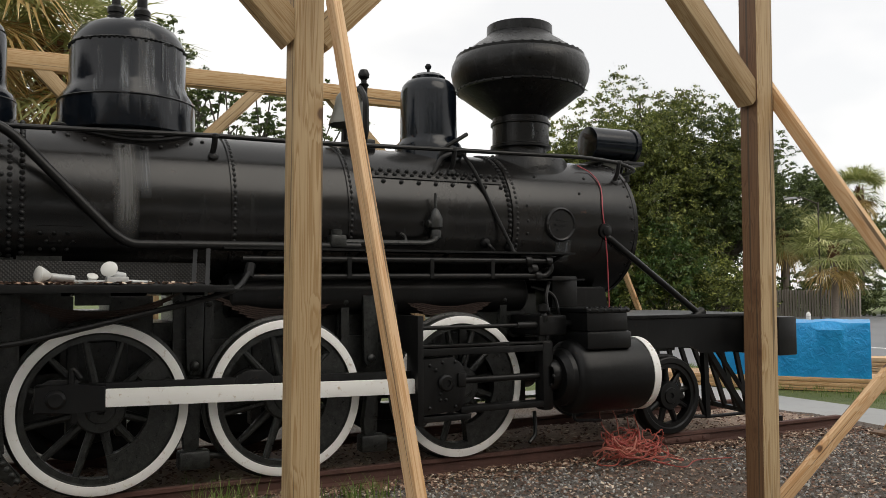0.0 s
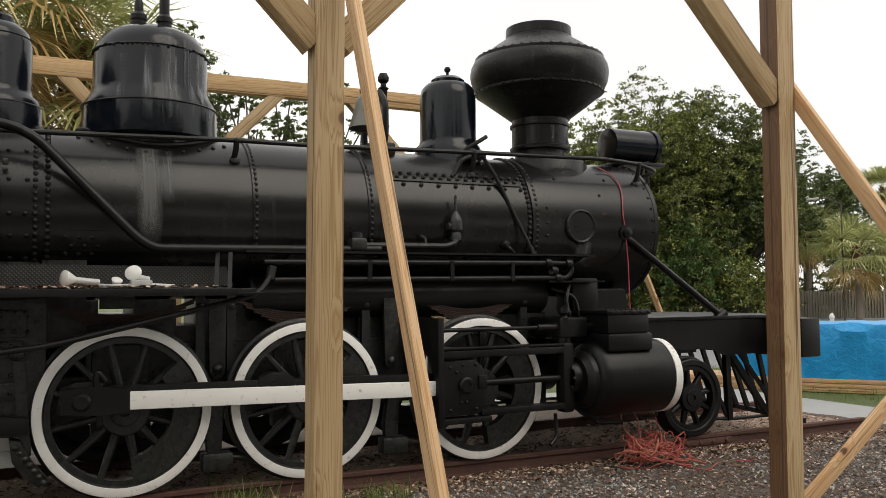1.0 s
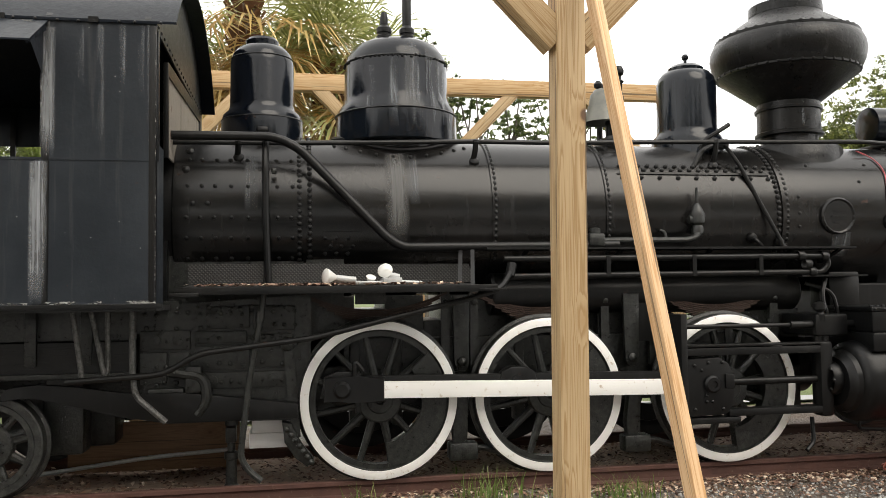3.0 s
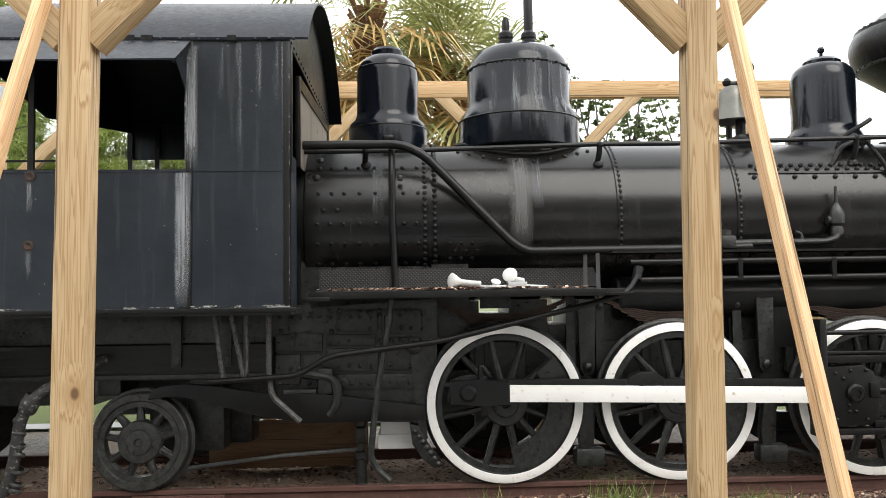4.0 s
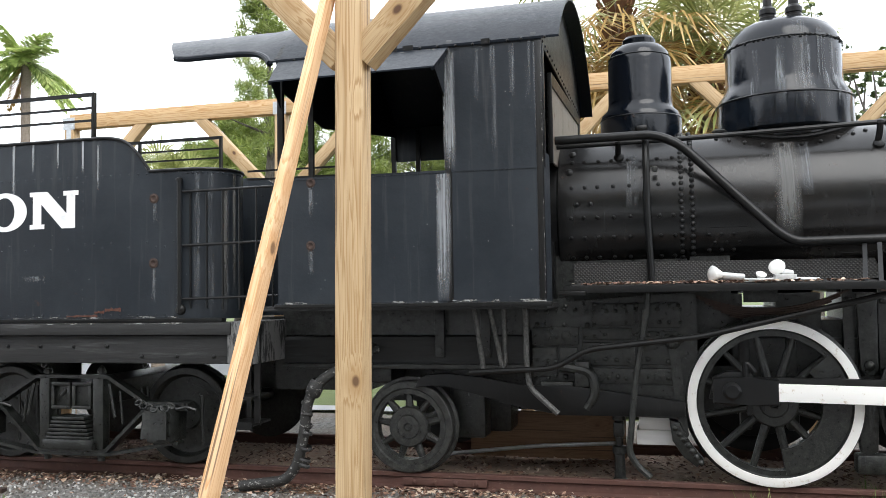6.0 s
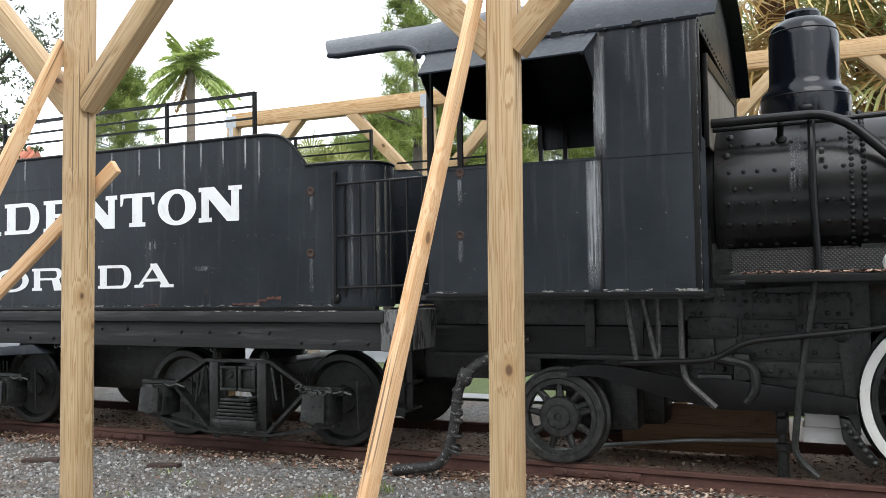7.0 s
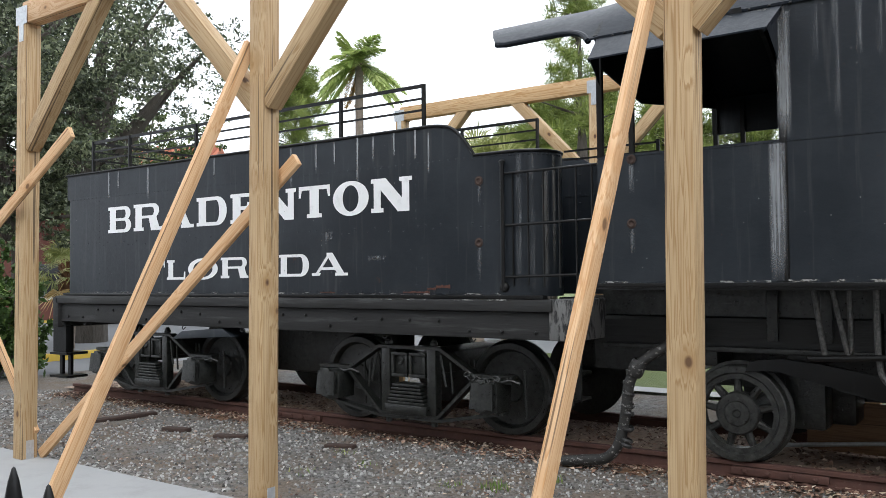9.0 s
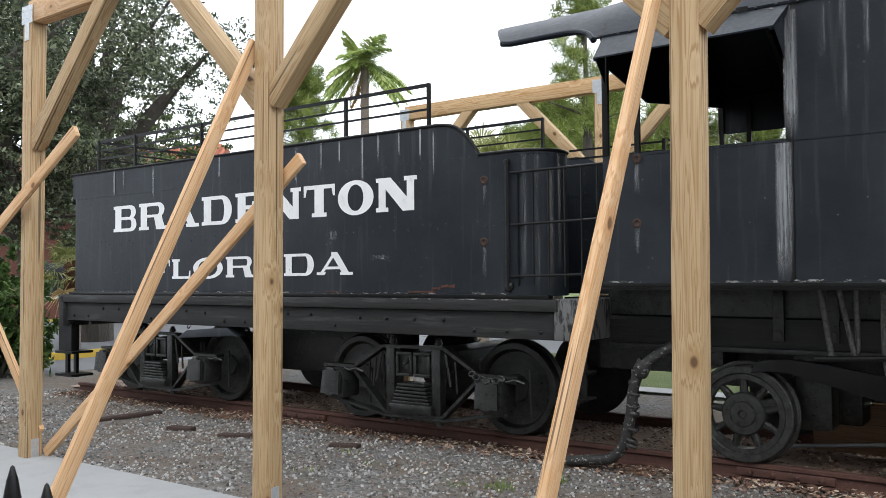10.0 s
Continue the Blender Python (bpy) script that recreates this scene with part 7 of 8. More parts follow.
SLAB_Z = 0.04
LEAN = 0.009
POST_X = (-8.184, -5.155, -2.253, 0.62, 3.59, 6.55)
POST_Y, FAR_Y, POST_W = -2.66, 3.05, 0.14
BEAM_Z = 3.87
NEAR = "posts of the near row"
posts = {}
for row, (py_, grp) in enumerate(((POST_Y, NEAR), (FAR_Y, "posts of the far row"))):
    row_x = POST_X if not row else (-8.45, -5.37, -2.30, 0.75, 3.93)
    for px in row_x:
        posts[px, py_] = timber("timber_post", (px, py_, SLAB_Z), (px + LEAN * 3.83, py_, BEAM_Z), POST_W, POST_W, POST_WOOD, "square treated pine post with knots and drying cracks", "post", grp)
    for a, b, m_ in zip(row_x, row_x[1:], (POST_WOOD, POST_WOOD, BEAM_WOOD, BEAM_WOOD, BEAM_WOOD)):
        m2 = BEAM_WOOD if (row or m_ is BEAM_WOOD) else STUD_WOOD
        timber("timber_beam", (a + 0.035, py_, BEAM_Z + 0.095), (b + 0.03, py_, BEAM_Z + 0.095), 0.19, 0.13, m2, "long yellow pine beam on top of the posts", "beam", "beams", (0, 0, 1))
    for i, px in enumerate(row_x):
        for s in (-1, 1):
            if (i == 0 and s < 0) or (i == len(row_x) - 1 and s > 0) or (px == 3.59 and s > 0):
                continue
            top = BEAM_Z + 0.0
            k = px + LEAN * 2.8
            timber("knee_brace", (k + s * 0.05, py_, 2.78), (k + s * 1.15, py_, top + 0.045), 0.12, 0.14, POST_WOOD, "diagonal pine knee brace from post to beam", "brace", "knee braces", (0, 1, 0))
    # steel caps and base straps
    for px in row_x:
        k = px + LEAN * 3.8
        for dy in (-1, 1):
            bm = BM()
            y = py_ + dy * 0.073
            box(bm, k - 0.09, k + 0.09, y - 0.002, y + 0.002, BEAM_Z - 0.01, BEAM_Z + 0.15)
            box(bm, k - 0.035, k + 0.035, y - 0.002, y + 0.002, BEAM_Z - 0.16, BEAM_Z - 0.01)
            for u in (-0.06, 0.0, 0.06):
                for w in (0.04, 0.10):
                    dot(bm, (k + u, y + dy * 0.002, BEAM_Z + w), (0, dy, 0), 0.007, 6)
            hold(bm, "post_cap", posts[px, py_], "galvanised steel cap with screws")
        for dx in (-1, 1):
            bm = BM()
            x = px + dx * 0.073
            box(bm, x - 0.002, x + 0.002, py_ - 0.03, py_ + 0.04, SLAB_Z, SLAB_Z + 0.16)
            hold(bm, "base_strap", posts[px, py_], "galvanised base strap")

STUD = "long raw pine stud leaning as a temporary brace"
# outward braces from the posts down towards the viewer
for x0, y0, z0, x1, y1, z1 in ((0.70, -2.80, 3.14, 0.68, -4.15, 0.05), (-2.335, -2.71, 3.11, -2.33, -4.32, 0.05), (-5.235, -2.69, 3.20, -5.235, -4.28, 0.05), (3.71, -2.62, 2.93, 3.71, -4.67, 0.05)):
    timber("leaning_stud", (x1, y1, z1), (x0, y0, z0), 0.04, 0.09, STUD_WOOD, STUD, "brace", "temporary braces", (1, 0, 0))
# one post has its -x face in darker brown pine
dark_sided = posts[3.59, POST_Y].data
dark_sided.materials.append(DARK_PINE)
for poly in dark_sided.polygons:
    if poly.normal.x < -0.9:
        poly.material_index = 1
# braces along the row
timber("leaning_stud", (-8.10, -2.56, 0.06), (-4.94, -2.54, 2.40), 0.09, 0.04, STUD_WOOD, STUD, "brace", "temporary braces", (0, 0, 1))
timber("leaning_stud", (-11.8, -2.85, 0.06), (-7.24, -2.80, 2.80), 0.10, 0.04, STUD_WOOD, STUD, "brace", "temporary braces", (0, 0, 1))
timber("leaning_stud", (-8.12, -2.60, 0.25), (-9.9, -2.60, 2.3), 0.09, 0.04, STUD_WOOD, STUD, "brace", "temporary braces", (0, 0, 1))
timber("leaning_stud", (3.72, -2.60, 0.18), (6.5, -2.60, 2.10), 0.10, 0.04, STUD_WOOD, STUD, "brace", "temporary braces", (0, 0, 1))
timber("leaning_stud", (7.75, -0.55, 0.07), (8.6, -1.35, 2.2), 0.09, 0.04, STUD_WOOD, STUD, "brace", "temporary braces", (1, 0, 0))
timber("leaning_stud", (8.35, 3.4, 0.0), (7.0, 3.4, 2.9), 0.04, 0.10, STUD_WOOD, STUD, "brace", "temporary braces", (1, 0, 0))
bm = box(BM(), 7.6, 7.95, -0.72, -0.45, 0.02, 0.06, 0.006)
solo("wood_block", bm, BROWN_WOOD, (7.78, -0.58, 0.02), "dark flat wood block under a brace", "block")

# ---- ground, track and loose things ----
def sheet(name, x0, x1, y0, y1, nx, ny, height, mat, label, category):
    xs, ys = np.linspace(x0, x1, nx + 1), np.linspace(y0, y1, ny + 1)
    vs = [(x, y, height(x, y)) for y in ys for x in xs]
    fs = [(j * (nx + 1) + i, j * (nx + 1) + i + 1, (j + 1) * (nx + 1) + i + 1, (j + 1) * (nx + 1) + i) for j in range(ny) for i in range(nx)]
    me = bpy.data.meshes.new(name)
    me.from_pydata(vs, [], fs)
    me.materials.append(mat)
    for p_ in me.polygons:
        p_.use_smooth = True
    return tagged(new(name, me), label, category, "", "structure")


def gravel_z(x, y):
    z = 0.018 + 0.022 * noise.noise(Vector((x * 0.7, y * 0.7, 0))) + 0.012 * noise.noise(Vector((x * 3, y * 3, 5)))
    edge = min(1.0, max(0.0, (y + 2.9) / 0.3))
    return z * edge + (1 - edge) * -0.01


sheet("ground", -700, 700, -700, 700, 24, 24, lambda x, y: -0.035, GRASS, "flat grassy ground reaching the horizon", "ground")
sheet("gravel_bed", -14.5, 8.3, -3.0, 3.9, 230, 70, gravel_z, GRAVEL, "grey gravel with sand patches beside the track", "gravel")
sheet("track_bed", -12.4, 7.95, 0.16, 1.56, 160, 12, lambda x, y: 0.055 + 0.02 * noise.noise(Vector((x * 2, y * 2, 3))), SOIL, "dark soil strewn with leaves between the rails", "track bed")
sheet("slab", -16.0, 9.2, -5.2, -2.56, 4, 3, lambda x, y: SLAB_Z, CONCRETE, "pale smooth concrete slab", "slab")
bm = box(BM(), -16.0, 9.2, -2.57, -2.545, -0.02, SLAB_Z - 0.001)
solo("slab_edge", bm, CONCRETE, (0, -2.56, 0), "broken edge of the concrete slab", "slab", "", "structure")
# unseen ground added round the viewer, dark to limit bounced light
sheet("street", -80.0, 60.0, -21.0, -5.2, 6, 4, lambda x, y: 0.0, STREET, "unseen asphalt where the viewer stands, kept dark to cut bounced light", "street")
# unseen wall added behind the viewer to set the reflections on the boiler
bm = box(BM(), -60, 60, -22.0, -21.5, -0.05, 2.4)
solo("wall_street", bm, DARK_WOOD, (0, -21.8, -0.03), "unseen dark board wall behind the viewer, added for the boiler's reflections", "wall", "", "structure")
sheet("walkway_right", 8.3, 9.5, -2.5, 9.0, 2, 6, lambda x, y: 0.012, CONCRETE, "pale concrete path past the end of the track", "path")
sheet("road", 12.2, 120.0, -40.0, 27.0, 6, 6, lambda x, y: -0.028, ASPHALT, "grey asphalt street", "road")
sheet("car_park", -60.0, -14.6, -8.0, 16.0, 6, 6, lambda x, y: -0.026, ASPHALT, "grey asphalt car park", "car park")
sheet("back_path", -14.5, 8.3, 4.3, 4.75, 20, 2, lambda x, y: 0.01, CONCRETE, "pale concrete kerb path behind the track", "path")
sheet("back_road", -14.5, 12.1, 9.0, 14.5, 6, 3, lambda x, y: -0.027, ASPHALT, "grey asphalt lane", "road")

track = thing("railway_track", (-2.0, YC, 0.0), "short rusty railway track bedded in gravel", "track", "", "structure")
for y in (0.07, 2 * YC - 0.07):
    bm = BM()
    prof = [(-0.065, 0.02), (-0.065, 0.032), (-0.012, 0.045), (-0.009, 0.105), (-0.034, 0.118), (-0.034, 0.145), (-0.028, 0.15), (0.028, 0.15), (0.034, 0.145), (0.034, 0.118), (0.009, 0.105), (0.012, 0.045), (0.065, 0.032), (0.065, 0.02)]
    a = [bm.verts.new((-11.95, y + u, z)) for u, z in prof]
    b = [bm.verts.new((7.80, y + u, z)) for u, z in prof]
    for i in range(len(prof)):
        j = (i + 1) % len(prof)
        bm.faces.new((a[i], b[i], b[j], a[j]))
    bm.faces.new(a)
    bm.faces.new(b[::-1])
    part("rail", bm, RAIL, track, "brown rusted steel rail")
bm = BM()
for x0 in (-2.85, 5.1, -7.9):
    box(bm, x0, x0 + 0.7, 0.025, 0.06, 0.05, 0.11, 0.006)
    for k in range(4):
        dot(bm, (x0 + 0.1 + k * 0.17, 0.022, 0.08), (0, -1, 0), 0.022, 7)
part("joint_bar", bm, RAIL, track)
for k, x in enumerate(np.arange(-11.6, 7.6, 0.62)):
    far = random.uniform(-0.35, -0.22)
    bm = box(BM(), x - 0.11, x + 0.11, far, 2 * YC + 0.4, -0.12, 0.022 + random.uniform(-0.012, 0.006), 0.012)
    part("sleeper", bm, BROWN_WOOD, track)
for x, y, w, l, a in ((-9.42, -0.85, 0.16, 0.75, 80), (-8.25, -1.02, 0.14, 0.32, 10), (-7.45, -0.98, 0.14, 0.35, 20), (-6.2, -0.75, 0.12, 0.3, 15)):
    c, s = math.cos(radians(a)), math.sin(radians(a))
    bm = obox(BM(), (x - c * l / 2, y - s * l / 2, 0.026), (x + c * l / 2, y + s * l / 2, 0.03), w * 0.8, 0.045, (0, 0, 1), 0.012)
    solo("wood_chunk", bm, ROT, (x, y, 0.01), "rotten dark sleeper end lying in the gravel", "wood", "sleeper ends")

# loose stones and leaves
ICO = bmesh.new()
bmesh.ops.create_icosphere(ICO, subdivisions=1, radius=1.0)
ICO_V = np.array([v.co[:] for v in ICO.verts])
ICO_F = np.array([[v.index for v in f.verts] for f in ICO.faces])
ICO.free()


def scatter(name, count, place, size, mat, label, category, flat=False, seed=1):
    """Many small stones or leaves joined into one object; place(u, v) gives x, y and z."""
    rng = np.random.default_rng(seed)
    vs, fs, base = [], [], 0
    quad = np.array([(-1, -0.4, 0), (0, -0.55, 0.12), (1, 0, 0), (0, 0.55, 0.12)])
    for _ in range(count):
        at = place(rng)
        if at is None:
            continue
        s = size * rng.uniform(0.5, 1.5)
        if flat:
            v = quad * s
            v = v @ np.array(Euler((rng.uniform(-0.5, 0.5), rng.uniform(-0.5, 0.5), rng.uniform(0, 6.28))).to_matrix()).T
            f = [(0, 1, 2, 3)]
        else:
            v = ICO_V * (s * rng.uniform(0.6, 1.2, 3) * np.array((1, 1, 0.75))) * rng.uniform(0.8, 1.15, (len(ICO_V), 1))
            v = v @ np.array(Euler(tuple(rng.uniform(0, 6.28, 3))).to_matrix()).T
            f = ICO_F
        vs.append(v + np.array(at))
        fs += [tuple(int(i) + base for i in q) for q in f]
        base += len(v)
    me = bpy.data.meshes.new(name)
    me.from_pydata(np.concatenate(vs).tolist(), [], fs)
    me.materials.append(mat)
    return tagged(new(name, me), label, category, "", "stuff")


def near_gravel(rng):
    x, y = rng.uniform(-12.5, 8.0), rng.uniform(-2.53, 0.0)
    if noise.noise(Vector((x * 0.8, y * 0.8, 7))) < -0.25 and rng.random() < 0.8:
        return None
    return (x, y, gravel_z(x, y) + 0.002)


scatter("ballast", 26000, near_gravel, 0.0135, STONE, "loose grey crushed stones on the gravel", "gravel", seed=3)


def by_rail(rng):
    x = rng.uniform(-12, 7.9)
    y = rng.choice((rng.normal(-0.12, 0.13), rng.uniform(0.18, 1.5)))
    return (x, y, (0.075 if y > 0.16 else gravel_z(x, min(y, 0)) + 0.012) + 0.008 * rng.random())


scatter("leaf_litter", 20000, by_rail, 0.022, LITTER, "dry brown leaves along the rails", "leaves", True, 5)


def on_gravel(rng):
    x = rng.uniform(-12, 8.0) if rng.random() < 0.25 else rng.uniform(1.5, 8.0)
    y = -2.4 * rng.random() ** 1.3
    return (x, y, gravel_z(x, y) + 0.014)


scatter("scattered_leaves", 13000, on_gravel, 0.016, LITTER, "scattered dry leaves on the gravel", "leaves", True, 6)


def on_walkway(rng):
    x = rng.uniform(-1.35, 0.6) if rng.random() < 0.5 else rng.normal(-0.55, 0.3)
    y = rng.uniform(-0.42, -0.15)
    return (min(max(x, -1.4), 0.62), y, 1.647 + 0.01 * rng.random())


scatter("pine_needles", 700, on_walkway, 0.022, LITTER, "heap of brown pine needles on the tread plate", "leaves", True, 8)


def blades(name, spots, mat, label):
    rng = np.random.default_rng(11)
    vs, fs = [], []
    for cx, cy, rad, n, h in spots:
        for _ in range(n):
            a, r = rng.uniform(0, 6.28), rad * math.sqrt(rng.random())
            x, y = cx + r * math.cos(a), cy + r * math.sin(a)
            z = max(0.0, gravel_z(x, y))
            lean, yaw, hh, w = rng.uniform(0.1, 0.8), rng.uniform(0, 6.28), h * rng.uniform(0.4, 1.1), 0.0055
            dx, dy = math.cos(yaw), math.sin(yaw)
            b = len(vs)
            for t in (0, 0.5, 1):
                ox = lean * hh * t * t
                for s in (-1, 1):
                    vs.append((x + dx * ox - dy * w * s * (1 - t * 0.9), y + dy * ox + dx * w * s * (1 - t * 0.9), z + hh * t * (1 - 0.25 * lean * t)))
            fs += [(b, b + 1, b + 3, b + 2), (b + 2, b + 3, b + 5, b + 4)]
    me = bpy.data.meshes.new(name)
    me.from_pydata(vs, [], fs)
    me.materials.append(mat)
    return tagged(new(name, me), label, "grass", "", "stuff")


blades("weeds", [(0.9, -0.1, 0.22, 45, 0.22), (1.9, -0.4, 0.25, 40, 0.2), (0.65, 0.2, 0.12, 30, 0.2), (-4.2, -1.25, 0.12, 45, 0.08), (-3.95, -0.85, 0.10, 40, 0.1), (-5.5, -1.2, 0.15, 22, 0.05), (0.75, -0.55, 0.34, 46, 0.24), (0.72, -0.2, 0.15, 35, 0.24), (1.75, -0.5, 0.22, 55, 0.2), (1.35, -0.6, 0.26, 30, 0.19), (0.35, -0.75, 0.25, 38, 0.18), (-0.2, -0.3, 0.15, 40, 0.2), (-4.55, -1.35, 0.10, 25, 0.06), (-6.0, -0.9, 0.12, 20, 0.05), (-5.8, -1.7, 0.15, 20, 0.04), (0.0, -1.3, 0.4, 60, 0.18)], BLADE, "tufts of green weeds growing through the gravel")
blades("grass_verge", [(10.3 + 0.35 * (k % 5), -2 + k * 0.16, 0.5, 60, 0.08) for k in range(60)], BLADE, "short grass on the verge")

# orange extension cord heap
cord = thing("extension_cord", (4.42, -0.36, 0.03), "tangled heap of faded red extension cord on the gravel", "cord")
rng = np.random.default_rng(4)
for k in range(26):
    pts = []
    r, ph, cx, cy = rng.uniform(0.09, 0.27) * (1.35 if k % 6 == 0 else 1), rng.uniform(0, 6.28), 4.42 + rng.normal(0, 0.09), -0.36 + rng.normal(0, 0.08)
    e, tz = rng.uniform(0.5, 1.0), rng.uniform(-0.25, 0.25)
    for i in range(34):
        a = ph + i * 0.24
        z = 0.05 + 0.27 * math.exp(-((r - 0.08) / 0.16) ** 2) * rng.uniform(0.85, 1.1) * (0.4 + 0.6 * (k % 5) / 4) + 0.05 * math.sin(a * 2 + k)
        pts.append((cx + r * math.cos(a) * (1 + 0.02 * i * tz), cy + e * r * math.sin(a), max(0.035, z)))
    part("cord_loop", tube(BM(), pts, 0.0052, 6, 0.0), CORD, cord)
for pts in ([(4.35, -0.35, 0.1), (4.6, -0.9, 0.05), (4.9, -0.7, 0.06), (5.3, -0.75, 0.05)], [(4.40, -0.3, 0.15), (4.3, -0.1, 0.35), (4.36, -0.05, 0.58), (4.5, -0.1, 0.42), (4.46, -0.2, 0.15)], [(4.52, -0.3, 0.15), (4.62, -0.1, 0.42), (4.7, -0.05, 0.52), (4.75, -0.15, 0.2), (4.6, -0.3, 0.1)], [(4.3, -0.4, 0.1), (4.1, -0.6, 0.06), (4.0, -0.4, 0.05), (4.25, -0.3, 0.12)]):
    part("cord_loop", tube(BM(), pts, 0.0052, 6, 0.1), CORD, cord)

# flood lamps lying on the tread plate
lamp = thing("flood_lamp", (-0.2, -0.28, 1.64), "white twin flood lamps with silver sockets lying on the tread plate", "lamp")
WZ = 1.645
for x, y, z, d, s in ((-0.385, -0.30, WZ + 0.06, (-1, -0.45, 0.12), 0.78), (-0.09, -0.28, WZ + 0.035, (0.15, -0.5, 0.8), 0.5), (0.03, -0.25, WZ + 0.09, (-0.3, -0.85, 0.35), 0.76)):
    bm = BM()
    d = Vector(d).normalized()
    lathe(bm, [(0.022 * s, -0.07 * s), (0.028 * s, -0.05 * s), (0.055 * s, 0.0), (0.072 * s, 0.035 * s), (0.075 * s, 0.05 * s), (0.06 * s, 0.062 * s), (0, 0.07 * s)], (x, y, z), d, 24)
    part("bulb", bm, MILK, lamp, "milky white reflector bulb")
for x, y, z, dx, dy in ((-0.35, -0.28, WZ + 0.05, 0.15, 0.05), (0.05, -0.21, WZ + 0.07, 0.08, 0.03)):
    part("socket", tube(BM(), [(x, y, z), (x + dx, y + dy, z - 0.015)], 0.026, 12, 0), SILVER, lamp)
bm = BM()
box(bm, 0.0, 0.14, -0.34, -0.2, WZ, WZ + 0.05, 0.006)
box(bm, -0.20, -0.02, -0.33, -0.27, WZ, WZ + 0.025, 0.006)
tube(bm, [(0.14, -0.27, WZ + 0.02), (0.3, -0.25, WZ + 0.012)], 0.012, 8, 0)
tube(bm, [(-0.2, -0.3, WZ + 0.02), (-0.1, -0.36, WZ + 0.015), (0.0, -0.3, WZ + 0.02)], 0.009, 8)
part("bracket", bm, SILVER, lamp)

bm = box(BM(), -0.99, -0.67, 0.22, 0.5, 0.395, 0.51, 0.008)
box(bm, -0.97, -0.66, 0.20, 0.5, 0.515, 0.62, 0.008)
solo("white_block", bm, BLOCK, (-0.83, 0.35, 0.395), "pair of white painted wooden blocks wedged under the frame", "block")
timber("plank", (-2.55, 1.25, 0.28), (-1.12, 1.25, 0.28), 0.42, 0.06, PLANK_WOOD, "old brown plank standing on edge between the rails", "plank")
bm = tube(BM(), [(-2.72, 1.0, 0.12), (-2.3, 1.0, 0.17), (-1.87, 1.0, 0.22), (-1.2, 1.0, 0.26)], 0.018, 8, 0.1)
solo("loose_pipe", bm, GALV, (-1.9, 1.0, 0.07), "bent grey pipe propped between the rails", "pipe")

bm = lathe(BM(), [(0.085, 0.06), (0.085, 0.085), (0.06, 0.1), (0.045, 0.12), (0.04, 0.30), (0.055, 0.31), (0.055, 0.36), (0.03, 0.37), (0.03, 0.56), (0.05, 0.57), (0.05, 0.62), (0, 0.63)], (-1.13, 0.32, 0), (0, 0, 1), 18)
box(bm, -1.17, -1.09, 0.25, 0.38, 0.44, 0.56, 0.01)
solo("screw_jack", bm, GRIME, (-1.13, 0.32, 0.06), "grimy iron screw jack propping the frame", "jack")
# lumber stack under a blue tarp
TB, TU, TV = Vector((11.25, 2.15, 0)), Vector((-0.6, 0.8, 0)), Vector((0.8, 0.6, 0))
stack_l = thing("lumber_stack", TB + TU * 1.2 + Vector((0, 0, -0.03)), "stack of yellow boards by the path", "lumber")


def stack_board(p0, p1, w, d):
    """One board of the stack, with its grain along its length."""
    z = (p1 - p0).normalized()
    x = Vector((0, 0, 1)).cross(z).normalized()
    ob = new("board", mesh_of("board", box(BM(), -w / 2, w / 2, -d / 2, d / 2, 0, (p1 - p0).length, 0.004), STUD_WOOD))
    ob.matrix_world = Matrix.Translation(p0) @ Matrix((x, z.cross(x), z)).transposed().to_4x4()
    ob.parent = stack_l
    ob.matrix_parent_inverse = stack_l.matrix_world.inverted()


bpy.context.view_layer.update()
for k in range(3):
    for j in range(6):
        q = TB + TV * (-0.02 + j * 0.16) + Vector((0, 0, 0.01 + 0.072 * k))
        stack_board(q - TU * random.uniform(0.05, 0.5), q + TU * random.uniform(3.2, 3.8), 0.145, 0.065)
for k in range(5):
    for j in range(3):
        q = TB + TV * (2.0 + 0.16 * j) - TU * 0.5 + Vector((0, 0, 0.01 + 0.08 * k))
        stack_board(q - TU * (2.4 + 0.1 * k), q + TU * 1.6, 0.15, 0.07)
bm = BM()
n = 50
sec = [(-0.06, 0.16), (-0.07, 0.5), (-0.05, 0.95), (0.0, 1.05), (0.4, 1.08), (0.8, 1.06), (0.88, 0.98), (0.9, 0.5), (0.88, 0.2)]
rows = []
for i in range(n + 1):
    y = 2.35 * i / n
    row = []
    for k, (x, z) in enumerate(sec):
        w = 0.06 * noise.noise(Vector((y * 2.6, k * 1.3, 1))) + 0.03 * noise.noise(Vector((y * 8, k * 3, 4)))
        q = TB + TU * (y + 0.06 * noise.noise(Vector((k, y, 8)))) + TV * (x + w) + Vector((0, 0, z + w * 0.5))
        row.append(bm.verts.new(q))
    rows.append(row)
for a, b in zip(rows, rows[1:]):
    for k in range(len(sec) - 1):
        bm.faces.new((a[k], b[k], b[k + 1], a[k + 1]))
bm.faces.new(rows[0])
bm.faces.new(rows[-1][::-1])
solo("blue_tarp", bm, TARP, TB + TU + Vector((0, 0, 0.16)), "crumpled bright blue tarp draped over the lumber", "tarp")

# iron fence by the viewer
bm = BM()
fence = thing("iron_fence", (-2.6, -5.78, SLAB_Z), "black iron fence with spear tips", "fence")
F0, FD = Vector((-2.016, -5.939, 0)), Vector((-0.155, 0.031, 0))
